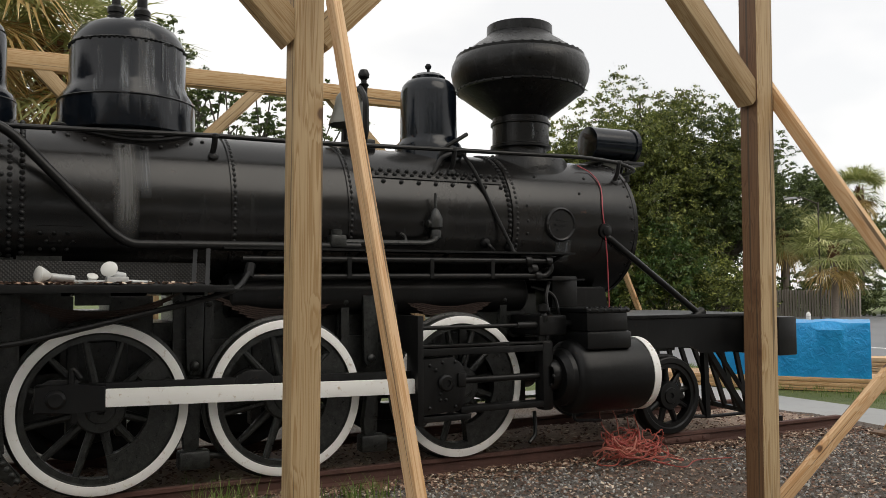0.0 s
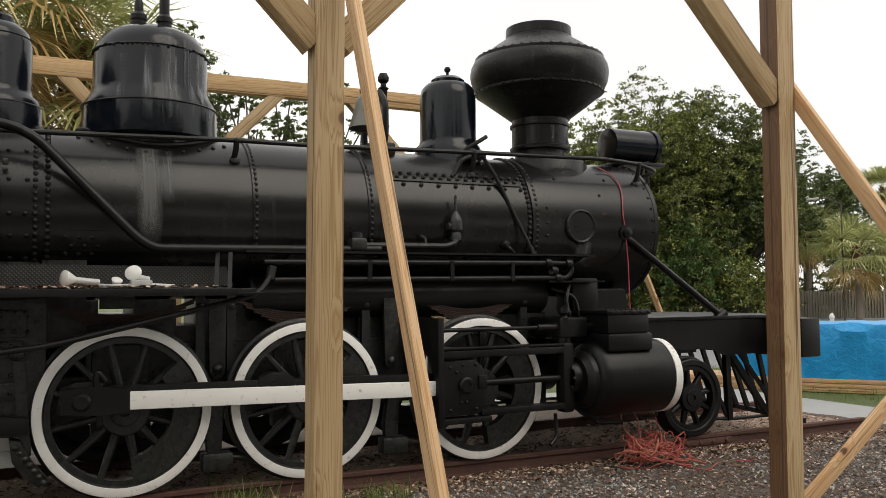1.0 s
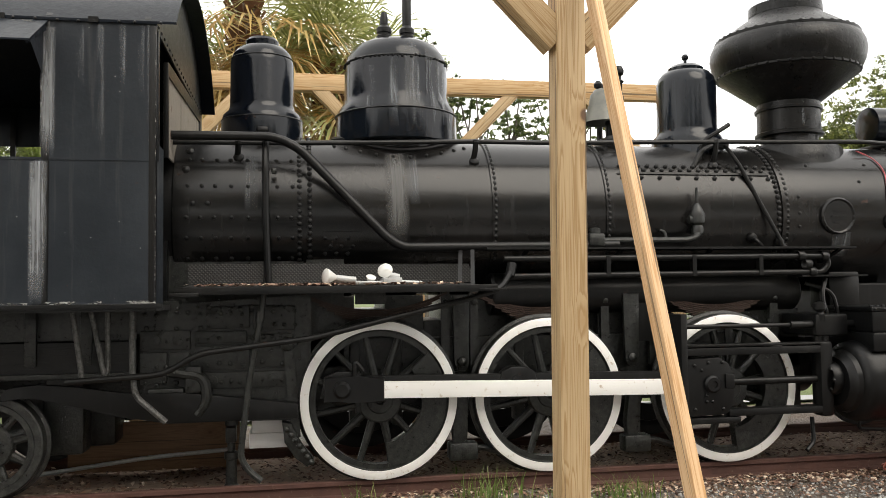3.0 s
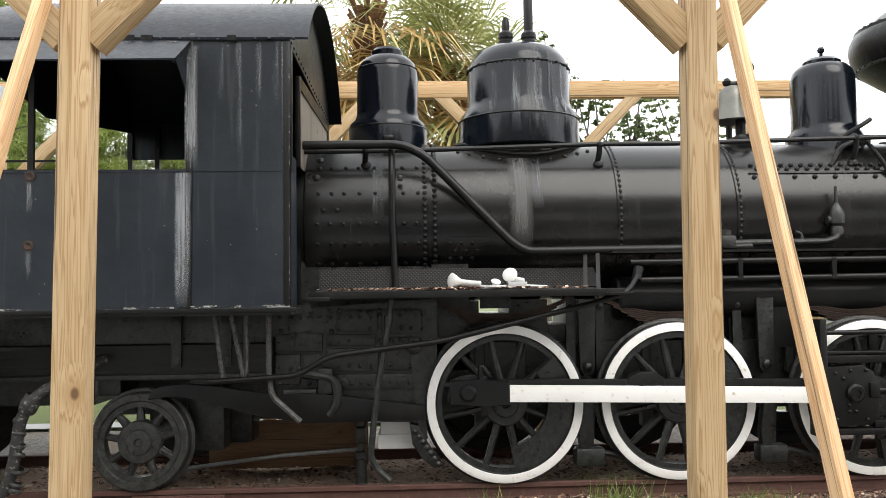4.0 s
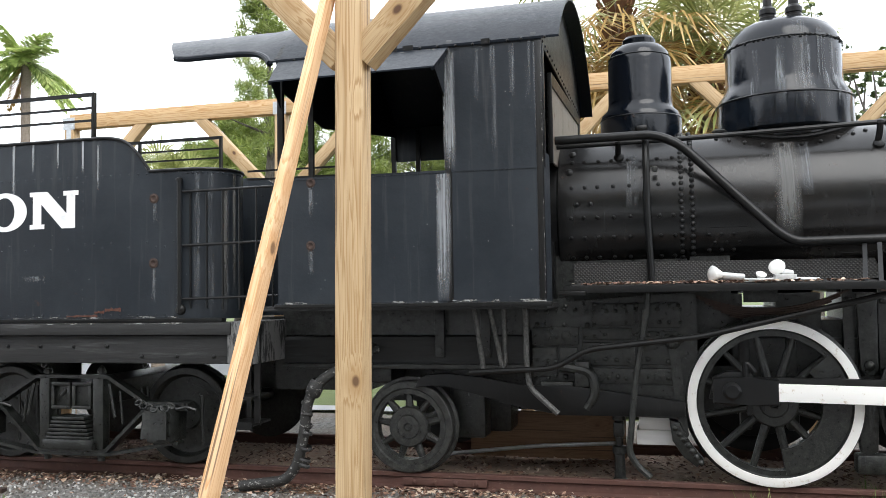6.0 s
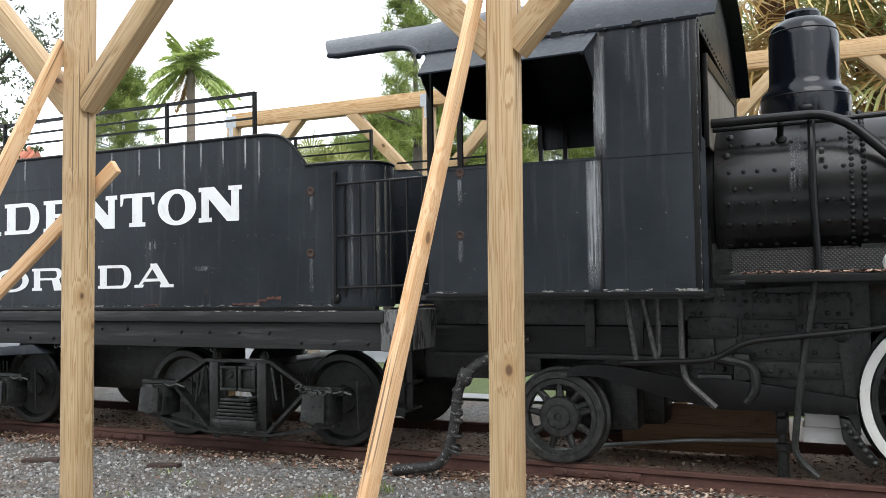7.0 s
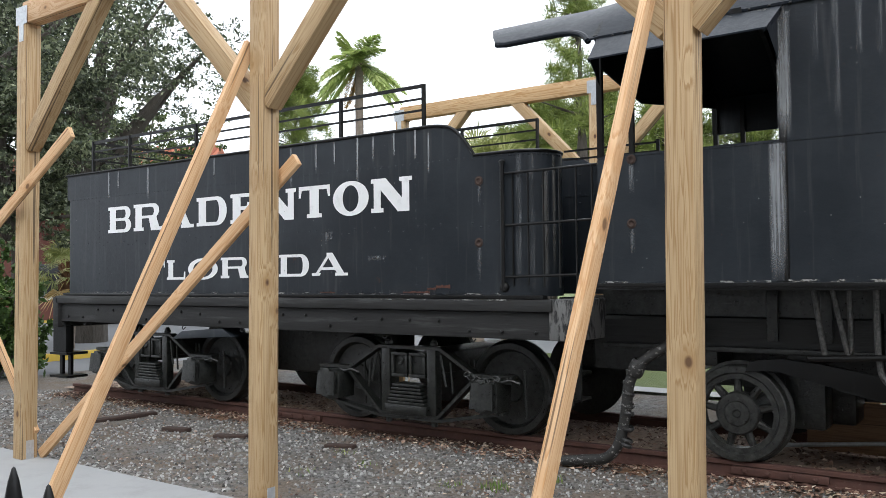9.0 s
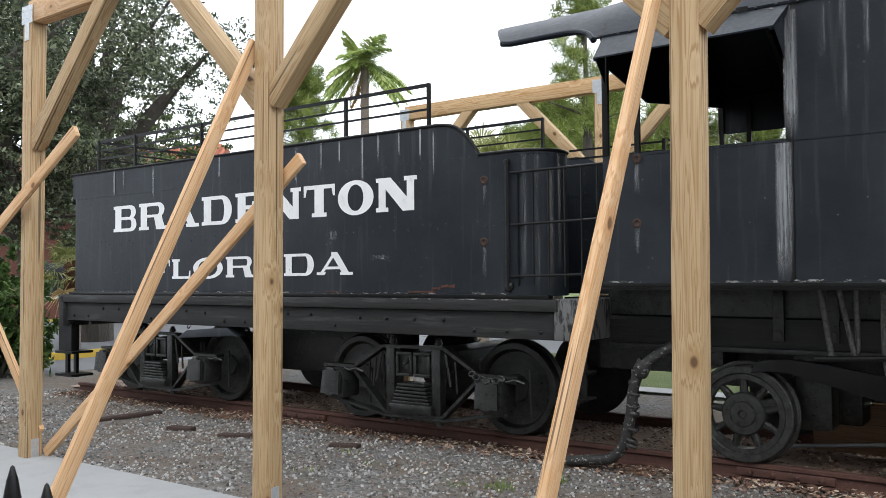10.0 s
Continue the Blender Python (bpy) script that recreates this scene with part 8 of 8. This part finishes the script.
for k in range(9):
    q = F0 + FD * k
    bm = BM()
    box(bm, q.x - 0.009, q.x + 0.009, q.y - 0.009, q.y + 0.009, SLAB_Z, 1.235)
    lathe(bm, [(0.009, 1.215), (0.014, 1.225), (0.009, 1.235), (0.012, 1.245), (0.0135, 1.255), (0.0085, 1.285), (0.003, 1.305), (0, 1.308)], (q.x, q.y, 0), (0, 0, 1), 12)
    part("picket", bm, BLACK, fence)
for z in (0.22, 1.08):
    bm = obox(BM(), F0 + Vector((0, 0, z)), F0 + FD * 8 + Vector((0, 0, z)), 0.03, 0.035)
    part("rail", bm, BLACK, fence)

# ---- trees and distance ----
def leaf_mesh(name, centres, spread, per, size, mat, rng, droop=0.0):
    """Leaves in clumps, as one mesh of small folded quads."""
    n = len(centres) * per
    # each clump breaks into twigs that carry their leaves close together
    twigs = max(3, per // 24)
    t = np.repeat(np.array(centres), twigs, axis=0)
    t = t + rng.normal(0, 1, t.shape) * np.array(spread) * 1.05
    pick = np.repeat(np.arange(len(centres)), per) * twigs + rng.integers(0, twigs, n)
    p = t[pick] + rng.normal(0, 1, (n, 3)) * np.array(spread) * np.array((0.34, 0.34, 0.22)) * rng.uniform(0.4, 1.1, (n, 1))
    a = rng.uniform(0, 2 * math.pi, n)
    tilt = rng.normal(0, 0.7, n)
    u = np.stack([np.cos(a) * np.cos(tilt), np.sin(a) * np.cos(tilt), np.sin(tilt) - droop], 1)
    u /= np.linalg.norm(u, axis=1, keepdims=True)
    w = np.cross(u, rng.normal(0, 1, (n, 3)))
    w /= np.linalg.norm(w, axis=1, keepdims=True) + 1e-9
    s = size * rng.uniform(0.6, 1.4, (n, 1))
    v = np.stack([p - u * s, p + w * s * 0.42, p + u * s, p - w * s * 0.42], 1).reshape(-1, 3)
    me = bpy.data.meshes.new(name)
    f = np.arange(n * 4).reshape(-1, 4)
    me.from_pydata(v.tolist(), [], f.tolist())
    me.materials.append(mat)
    return me


def broadleaf(at, height, radius, trunk_h, clumps, per, leaf, mat, seed, label, lean=(0, 0), limbs=9, hang=0.0, trunk_r=0.3, tight=0.11):
    rng = np.random.default_rng(seed)
    at = Vector(at)
    ob = thing("tree", at, label, "tree")
    bm = BM()
    top = at + Vector((lean[0], lean[1], trunk_h))
    tube(bm, [at - Vector((0, 0, 0.2)), at + Vector((lean[0] * 0.3, lean[1] * 0.3, trunk_h * 0.5)), top], trunk_r, 10, 0.5, trunk_r * 0.65)
    cz = (trunk_h * 0.75 + height) / 2
    hz_ = (height - trunk_h * 0.75) / 2
    cs = []
    while len(cs) < clumps:
        d = rng.normal(0, 1, 3)
        d /= np.linalg.norm(d)
        r = rng.uniform(0.35, 1.0) ** 0.5
        lump = 0.78 + 0.6 * noise.noise(Vector(d * 2.1) + Vector((seed, 0, 0)))
        q = np.array((d[0] * radius * r * lump, d[1] * radius * r * lump, cz + d[2] * hz_ * r * lump))
        if hang and rng.random() < 0.25:
            q[2] -= rng.uniform(0, hang)
        cs.append(q + np.array((at.x + lean[0], at.y + lean[1], at.z)))
    for k in range(limbs):
        e = Vector(cs[rng.integers(0, len(cs))])
        mid = top.lerp(e, 0.5) + Vector((rng.normal(0, 0.3), rng.normal(0, 0.3), rng.uniform(0, 0.5)))
        tube(bm, [top - Vector((0, 0, rng.uniform(0, trunk_h * 0.3))), mid, e], trunk_r * 0.42, 7, 0.6, 0.03)
    part("trunk", bm, BARK, ob)
    me = leaf_mesh("crown", np.array(cs) - np.array(at), (radius * tight, radius * tight, radius * tight * 0.75), per, leaf, mat, rng, 0.2)
    c = new("crown", me)
    c.parent = ob
    tagged(c, kind="stuff")
    return ob


def fan_palm(at, height, seed, label, fronds=34, length=1.7, skirt=14, trunk_r=0.17, mats=(PALM_LEAF, DRY_LEAF), low=-0.6, blade=0.020):
    """A sabal palm: fans of narrow blades on stalks, with a skirt of dry ones."""
    rng = np.random.default_rng(seed)
    at = Vector(at)
    ob = thing("palm_tree", at, label, "palm tree")
    bm = BM()
    tube(bm, [at - Vector((0, 0, 0.2)), at + Vector((0.05, 0, height * 0.5)), at + Vector((0, 0, height))], trunk_r, 14, 0.5, trunk_r * 0.95)
    part("trunk", bm, PALM_BARK, ob)
    bm = BM()
    for k in range(40):
        a, z = k * 2.4, height - 0.9 + 0.9 * k / 40
        d = Vector((math.cos(a), math.sin(a), 0))
        q = at + Vector((0, 0, z)) + d * trunk_r * 0.8
        obox(bm, q, q + d * 0.16 + Vector((0, 0, 0.28)), 0.09, 0.03)
    part("leaf_base", bm, BOOT, ob, "brown frayed leaf bases", "stuff")
    for group, n, mat in (("fronds", fronds, mats[0]), ("dry_skirt", skirt, mats[1])):
        vs, fs = [], []
        for k in range(n):
            a = k * 2.39996 + rng.uniform(-0.3, 0.3)
            el = rng.uniform(-0.75, 1.25) if group == "fronds" else rng.uniform(-1.35, low)
            d = Vector((math.cos(a) * math.cos(el), math.sin(a) * math.cos(el), math.sin(el)))
            base = Vector((0, 0, height))
            st = length * rng.uniform(0.45, 0.65)
            hub = base + d * st - Vector((0, 0, 0.12 * st))
            s = d.cross(Vector((0, 0, 1)))
            s = s.normalized() if s.length > 0.01 else Vector((1, 0, 0))
            up = s.cross(d)
            b = len(vs)
            vs += [tuple(base + s * 0.015), tuple(base - s * 0.015), tuple(hub - s * 0.012), tuple(hub + s * 0.012)]
            fs.append((b, b + 1, b + 2, b + 3))
            for j in range(26):
                t = (j / 25 - 0.5) * 2
                ang = t * 1.9
                dirv = (d * math.cos(ang) + s * math.sin(ang) + up * (0.18 - 0.25 * abs(t) + rng.normal(0, 0.05))).normalized()
                ln = length * 0.62 * (1 - 0.25 * abs(t)) * rng.uniform(0.85, 1.1)
                mid = hub + dirv * ln * 0.55
                tip = hub + dirv * ln - Vector((0, 0, ln * rng.uniform(0.12, 0.42)))
                wv = dirv.cross(up).normalized() * blade
                b = len(vs)
                vs += [tuple(hub), tuple(mid - wv), tuple(tip), tuple(mid + wv)]
                fs.append((b, b + 1, b + 2, b + 3))
        if not vs:
            continue
        me = bpy.data.meshes.new(group)
        me.from_pydata(vs, [], fs)
        me.materials.append(mat)
        c = new(group, me)
        c.parent = ob
        tagged(c, "dry golden hanging fronds" if group == "dry_skirt" else "green fan fronds", kind="stuff")
    return ob


def royal_palm(at, height, seed, label, fronds=15, length=2.0):
    rng = np.random.default_rng(seed)
    at = Vector(at)
    ob = thing("palm_tree", at, label, "palm tree")
    bm = BM()
    tube(bm, [at - Vector((0, 0, 0.2)), at + Vector((0, 0, height * 0.5)), at + Vector((0, 0, height))], 0.24, 14, 0.5, 0.16)
    part("trunk", bm, PALM_BARK, ob)
    for name, mat, ids in (("fronds", ROYAL_LEAF, range(fronds)), ("dry_frond", DRY_LEAF, range(2))):
        vs, fs = [], []
        for k in ids:
            a = k * 2.39996 if name == "fronds" else 2.6 + k * 0.5
            el = -0.55 + 1.85 * ((k * 0.7548) % 1.0) if name == "fronds" else -1.0
            out = Vector((math.cos(a), math.sin(a), 0))
            side_ = Vector((-math.sin(a), math.cos(a), 0))
            fl = length * rng.uniform(0.85, 1.0) * (0.75 if name != "fronds" else 1)
            for i in range(30):
                t0, t1 = i / 30, (i + 1) / 30
                spine = [Vector((0, 0, height)) + out * fl * math.cos(el) * t + Vector((0, 0, fl * (math.sin(el) * t - 0.40 * (0.35 + math.cos(el)) * t * t))) for t in (t0, t1)]
                for s in (-1, 1):
                    for r in range(2):
                        ln = length * 0.30 * math.sin(math.pi * min(1, 0.16 + t0 * 0.80)) * rng.uniform(0.8, 1.1)
                        dv = (side_ * s + (spine[1] - spine[0]).normalized() * 0.8 + Vector((0, 0, rng.uniform(-0.75, 0.1)))).normalized()
                        p0 = spine[0].lerp(spine[1], r * 0.5)
                        tip = p0 + dv * ln
                        b = len(vs)
                        vs += [tuple(p0), tuple(p0.lerp(tip, 0.5) + out * 0.040), tuple(tip), tuple(p0.lerp(tip, 0.5) - out * 0.040)]
                        fs.append((b, b + 1, b + 2, b + 3))
        me = bpy.data.meshes.new(name)
        me.from_pydata(vs, [], fs)
        me.materials.append(mat)
        c = new(name, me)
        c.parent = ob
        tagged(c, kind="stuff")
    return ob


def pine_tree(at, height, radius, seed, label, tufts=150, base=0.25, needles=80):
    rng = np.random.default_rng(seed)
    at = Vector(at)
    ob = thing("pine_tree", at, label, "pine tree")
    bm = BM()
    tube(bm, [at - Vector((0, 0, 0.2)), at + Vector((0.1, 0, height * 0.5)), at + Vector((0, 0, height))], 0.16, 10, 0.5, 0.04)
    cs = []
    for k in range(tufts):
        z = height * (base + (1 - base) * rng.random() ** 0.9)
        r = radius * (1.05 - 0.75 * (z / height - base) / (1 - base)) * rng.uniform(0.25, 1.0)
        a = rng.uniform(0, 6.28)
        tip = Vector((r * math.cos(a), r * math.sin(a), z + 0.15 * r))
        cs.append(tip)
        if k % 3 == 0:
            tube(bm, [at + Vector((0, 0, z - 0.25 * r)), at + tip], 0.03, 6, 0, 0.01)
    part("trunk", bm, BARK, ob)
    vs, fs = [], []
    for c in cs:
        for j in range(needles):
            d = Vector(rng.normal(0, 1, 3))
            d.z += 0.35
            d.normalize()
            s = d.cross(Vector(rng.normal(0, 1, 3))).normalized() * 0.010
            o = c + Vector(rng.normal(0, 0.075, 3))
            tip = o + d * rng.uniform(0.18, 0.36)
            b = len(vs)
            vs += [tuple(o - s), tuple(o + s), tuple(tip)]
            fs.append((b, b + 1, b + 2))
    me = bpy.data.meshes.new("needles")
    me.from_pydata(vs, [], fs)
    me.materials.append(PINE_LEAF)
    c = new("needles", me)
    c.parent = ob
    tagged(c, kind="stuff")
    return ob


def bush(at, radius, height, clumps, per, leaf, mat, seed, label):
    rng = np.random.default_rng(seed)
    at = Vector(at)
    ob = thing("bush", at, label, "bush")
    cs = []
    for _ in range(clumps):
        d = rng.normal(0, 1, 3)
        d /= np.linalg.norm(d)
        r = rng.uniform(0.3, 1.0)
        cs.append((d[0] * radius * r, d[1] * radius * r, height * 0.5 + d[2] * height * 0.48 * r))
    c = new("leaves", leaf_mesh("leaves", cs, (radius * 0.2, radius * 0.2, height * 0.12), per, leaf, mat, rng))
    c.parent = ob
    tagged(c, kind="stuff")
    bm = BM()
    for k in range(6):
        tube(bm, [at - Vector((0, 0, 0.1)), at + Vector(cs[k * 2])], 0.03, 6, 0, 0.01)
    part("stems", bm, BARK, ob)
    return ob


def spot(heading, dist, z=-0.03):
    """A place at a heading (degrees to the left of straight across the track) and distance from the viewer."""
    a = radians(heading)
    return (-0.75 - dist * math.sin(a), -6.54 + dist * math.cos(a), z)


OAK = "dark green live oak with a broad uneven crown"
# row across the street to the right
for k, (hd, ds, h, r, mat) in enumerate(((-30, 60, 8.5, 5, FAR_LEAF), (-35.2, 52, 11.2, 4.6, FAR_LEAF), (-38.0, 50, 13.1, 5.6, FAR_LEAF), (-41.6, 50, 13.2, 5.8, FAR_LEAF), (-45.6, 52, 12.3, 5.2, OAK_LEAF), (-49.3, 58, 9.8, 4.5, OAK_LEAF), (-53, 62, 6.5, 4.5, FAR_LEAF), (-57, 60, 7, 5, OAK_LEAF), (-26, 62, 8, 5, FAR_LEAF))):
    broadleaf(spot(hd, ds), h, r, 3.2, 190 if k in (1, 2, 3, 4, 5) else 140, 440 if k in (1, 2, 3, 4, 5) else 130, 0.088, mat, 100 + k, OAK, limbs=16, hang=2.0, trunk_r=0.4, tight=0.085 if k in (1, 2, 3, 4, 5) else 0.11)
for k, hd in enumerate((-33, -36, -39.5, -42, -45)):
    bush(spot(hd, 47), 2.6, 5.2 if k in (1, 2, 3) else 3.2, 90, 110, 0.10, VINE_LEAF if k % 2 else FAR_LEAF, 130 + k, "vine-covered green thicket under the oaks")
for k, hd in enumerate(np.arange(-56, -24, 2.6)):
    bush(spot(float(hd), 54), 2.4, 2.4, 50, 70, 0.10, OAK_LEAF, 150 + k, "dark green hedge across the street")
fan_palm(spot(-49.3, 52), 4.9, 31, "green cabbage palm with a grey trunk", 40, 2.1, 5, blade=0.032)
fan_palm(spot(-52.1, 47), 3.7, 32, "green cabbage palm with a grey trunk", 44, 2.3, 6, blade=0.032)
fan_palm(spot(-53.6, 60), 7.9, 33, "tall cabbage palm across the street", 36, 2.0, 5, blade=0.036)
# behind the locomotive
fan_palm(spot(2.6, 12.0), 5.75, 34, "cabbage palm with golden dry fronds and brown boots", 34, 1.9, 30, 0.15, low=-0.35)
fan_palm(spot(-3.2, 12.6), 4.9, 35, "green cabbage palm behind the boiler", 40, 1.75, 12)
fan_palm(spot(-0.3, 14.5), 4.6, 36, "cabbage palm behind the boiler", 34, 1.7, 10)
for k, (hd, ds, h, r) in enumerate(((-9.3, 34, 13.2, 1.5), (-11.6, 35, 11.9, 2.6), (-14.6, 36, 11.3, 2.8), (-18.3, 37, 11.0, 3.0), (-23, 42, 8.4, 3.8), (1, 36, 8.4, 4.0), (7, 34, 7.0, 4.0))):
    broadleaf(spot(hd, ds), h, r, 4.6, 120, 70, 0.085, OAK_LEAF, 200 + k, "open-crowned oak behind the shelter", limbs=26, trunk_r=0.2, tight=0.09 if k else 0.16)
for k, (hd, ds, h, r) in enumerate(((26.5, 19, 9.3, 1.25), (24.9, 22, 6.5, 1.9), (28.4, 24, 6.6, 1.7), (20.5, 22, 5.8, 2.4), (15.5, 22, 5.8, 2.5), (31.0, 25, 5.9, 1.5), (10.5, 21, 5.6, 2.2))):
    pine_tree(spot(hd, ds), h, r, 220 + k, "bright green young pine behind the cab", 380 if k else 95, 0.3 if k else 0.5, 75 if k else 110)
royal_palm(spot(41.2, 34), 10.3, 41, "royal palm with fresh arching fronds against the sky", 36, 2.05)
pine_tree(spot(45.6, 30), 8.9, 2.4, 240, "light green pine behind the tender", 420, 0.3, 95)
for k, hd in enumerate((31.5, 33.5)):
    fan_palm(spot(hd, 18), 3.7, 42 + k, "spiky low palm behind the tender", 22, 1.2, 0, 0.14)
# oaks over the rear of the tender
broadleaf(spot(58.5, 24), 13.5, 5.0, 4.2, 115, 420, 0.056, OAK_NEAR, 301, "big grey-green live oak over the tender", (0.5, -0.5), 22, 2.5, 0.5, 0.085)
broadleaf(spot(68, 20), 12.5, 5.5, 3.6, 118, 400, 0.053, OAK_NEAR, 302, "big grey-green live oak beside the car park", (1.2, -0.5), 22, 2.0, 0.5, 0.085)
broadleaf(spot(62.3, 17.5), 6.6, 1.9, 2.4, 90, 330, 0.05, OAK_NEAR, 304, "dense dark oak bough before the red building", (0.1, -0.1), 14, 0.6, 0.22, 0.12)
broadleaf(spot(56, 33), 8.6, 4.0, 3.0, 180, 90, 0.10, OAK_LEAF, 303, OAK, limbs=14)
for k, (hd, ds, r, h) in enumerate(((63.9, 15.5, 0.75, 2.0), (67.5, 15.5, 1.1, 2.3), (62.6, 16.0, 0.4, 1.0))):
    bush(spot(hd, ds), r, h, 70, 60, 0.07, VINE_LEAF, 320 + k, "leafy green shrub by the yellow kerb")
fan_palm(spot(59.6, 22), 1.8, 45, "small fan palm by the building", 22, 1.0, 4, 0.12)

# street furniture and buildings far off
fc = thing("board_fence", spot(-50, 52), "grey weathered board fence across the street", "fence")
for k in range(44):
    a = Vector(spot(-46.8 - k * 0.155, 49.5 + 0.02 * k))
    bm = box(BM(), a.x - 0.07, a.x + 0.07, a.y - 0.012, a.y + 0.012, -0.03, 1.5 + random.uniform(-0.04, 0.04))
    part("board", bm, DARK_WOOD, fc)
sl = thing("street_lamp", spot(-50.0, 46), "grey street lamp across the street", "street lamp")
a = Vector(spot(-51.3, 46))
part("pole", tube(BM(), [a, a + Vector((0, 0, 5.9))], 0.045, 10, 0, 0.035), BARK, sl)
part("arm", tube(BM(), [a + Vector((0, 0, 5.8)), a + Vector((-0.5, 0.5, 6.15)), a + Vector((-0.8, 0.8, 6.15))], 0.03, 8, 0.4), BARK, sl)
part("lamp_head", obox(BM(), a + Vector((-0.7, 0.7, 6.15)), a + Vector((-1.1, 1.1, 6.1)), 0.2, 0.1, (0, 0, 1), 0.03), SILVER, sl)
a = Vector(spot(-50.6, 36))
hyd = lathe(BM(), [(0.12, 0), (0.12, 0.06), (0.08, 0.08), (0.08, 0.5), (0.1, 0.52), (0.09, 0.6), (0.04, 0.68), (0, 0.7)], a, (0, 0, 1), 16)
solo("street_bollard", hyd, BLOCK, a, "small white post at the kerb", "bollard")
hs = thing("house", spot(-38, 70), "pale yellow house behind the trees", "house")
a = Vector(spot(-40, 66))
part("wall", box(BM(), a.x - 6, a.x + 6, a.y, a.y + 6, -0.03, 5.0), TANWALL, hs)
part("roof", plate(BM(), [(a.x - 6.6, 5.0), (a.x + 6.6, 5.0), (a.x, 7.4)], a.y - 0.5, a.y + 6.5), TERRACOTTA, hs)
for nm, p0, p1, mat, lab in (("kerb_street", spot(-22, 50), spot(-58, 50), CONCRETE, "pale kerb across the street"), ("lane_line", spot(-50, 27, -0.022), spot(-56.5, 25, -0.022), BLOCK, "white painted lane line")):
    bm = obox(BM(), p0, p1, 0.18, 0.2 if nm[0] == "k" else 0.012, (0, 0, 1))
    solo(nm, bm, mat, p0, lab, "kerb" if nm[0] == "k" else "line", "", "structure")

# red building and yellow kerb behind the tender
bld = thing("building", spot(58, 40), "low dark red building with a terracotta tile roof", "building")
a = Vector(spot(60, 40))
d1 = Vector((math.cos(radians(30)), math.sin(radians(30)), 0))
bm = obox(BM(), a - d1 * 14 + Vector((0, 0, 2.2)), a + d1 * 6.5 + Vector((0, 0, 2.2)), 8, 4.5)
wall = part("wall", bm, REDWALL, bld)
nrm = Vector((d1.y, -d1.x, 0))
bm = BM()
for lo, hi in ((0, 4),):
    v = [a + d1 * (-14.8 if s < 0 else 7.2) + nrm * o + Vector((0, 0, z)) for s, o, z in ((-1, 4.8, 4.4), (1, 4.8, 4.4), (1, 0, 7.2), (-1, 0, 7.2), (-1, -4.8, 4.4), (1, -4.8, 4.4))]
    vv = [bm.verts.new(q) for q in v]
    bm.faces.new((vv[0], vv[1], vv[2], vv[3]))
    bm.faces.new((vv[3], vv[2], vv[5], vv[4]))
    bm.faces.new((vv[0], vv[3], vv[4]))
    bm.faces.new((vv[1], vv[5], vv[2]))
    bm.faces.new((vv[0], vv[4], vv[5], vv[1]))
roof_b = part("roof", bm, TERRACOTTA, bld, "terracotta tile roof", smooth=False)
for k in range(44):
    p0 = a + d1 * (-14.6 + k * 0.5) + nrm * 4.85 + Vector((0, 0, 4.4))
    part("roof_tile", tube(BM(), [p0, p0 - nrm * 4.85 + Vector((0, 0, 2.83))], 0.13, 6, 0), TERRACOTTA, roof_b)
for k in range(4):
    c = a + d1 * (-10 + 4 * k) + nrm * 4.01
    win = part("window", obox(BM(), c - d1 * 0.7 + Vector((0, 0, 1.6)), c + d1 * 0.7 + Vector((0, 0, 1.6)), 0.06, 1.3), GLASS, bld)
    part("window_frame", obox(BM(), c - d1 * 0.8 + Vector((0, 0, 0.92)), c + d1 * 0.8 + Vector((0, 0, 0.92)), 0.12, 0.1), BLOCK, win)
k0, k1 = spot(57.5, 19.5), spot(68, 17.5)
solo("kerb_yellow", obox(BM(), k0, k1, 0.2, 0.3, (0, 0, 1), 0.02), YELLOW, k0, "yellow painted kerb by the car park", "kerb", "", "structure")
t0, t1 = Vector(spot(64.5, 15)), Vector(spot(56.5, 20))
bm = obox(BM(), t0 + Vector((0, 0, 0.85)), t1 + Vector((0, 0, 0.95)), 0.004, 0.05)
solo("barrier_tape", bm, YELLOW, t0 + Vector((0, 0, 0.85)), "yellow barrier tape stretched past the shrubs", "tape")
for t in (t0, t1):
    solo("tape_stake", rod(BM(), (t.x, t.y, -0.05), (t.x, t.y, 1.05), 0.02, 8), BROWN_WOOD, (t.x, t.y, -0.03), "thin wooden stake holding barrier tape", "stake", "tape stakes")

# unseen woods added behind the viewer, over the wall, to block low sky light
for k, x in enumerate((-26, -17, -8.5, -1, 7, 15.5, 25)):
    broadleaf((x, -25.5 + 1.5 * (k % 2), -0.03), 16.0 + (k * 7 % 3), 5.4, 3.0, 170, 60, 0.32, OAK_LEAF, 400 + k, "unseen dark oak behind the viewer, added to dim reflections", limbs=8, trunk_r=0.35, tight=0.12)
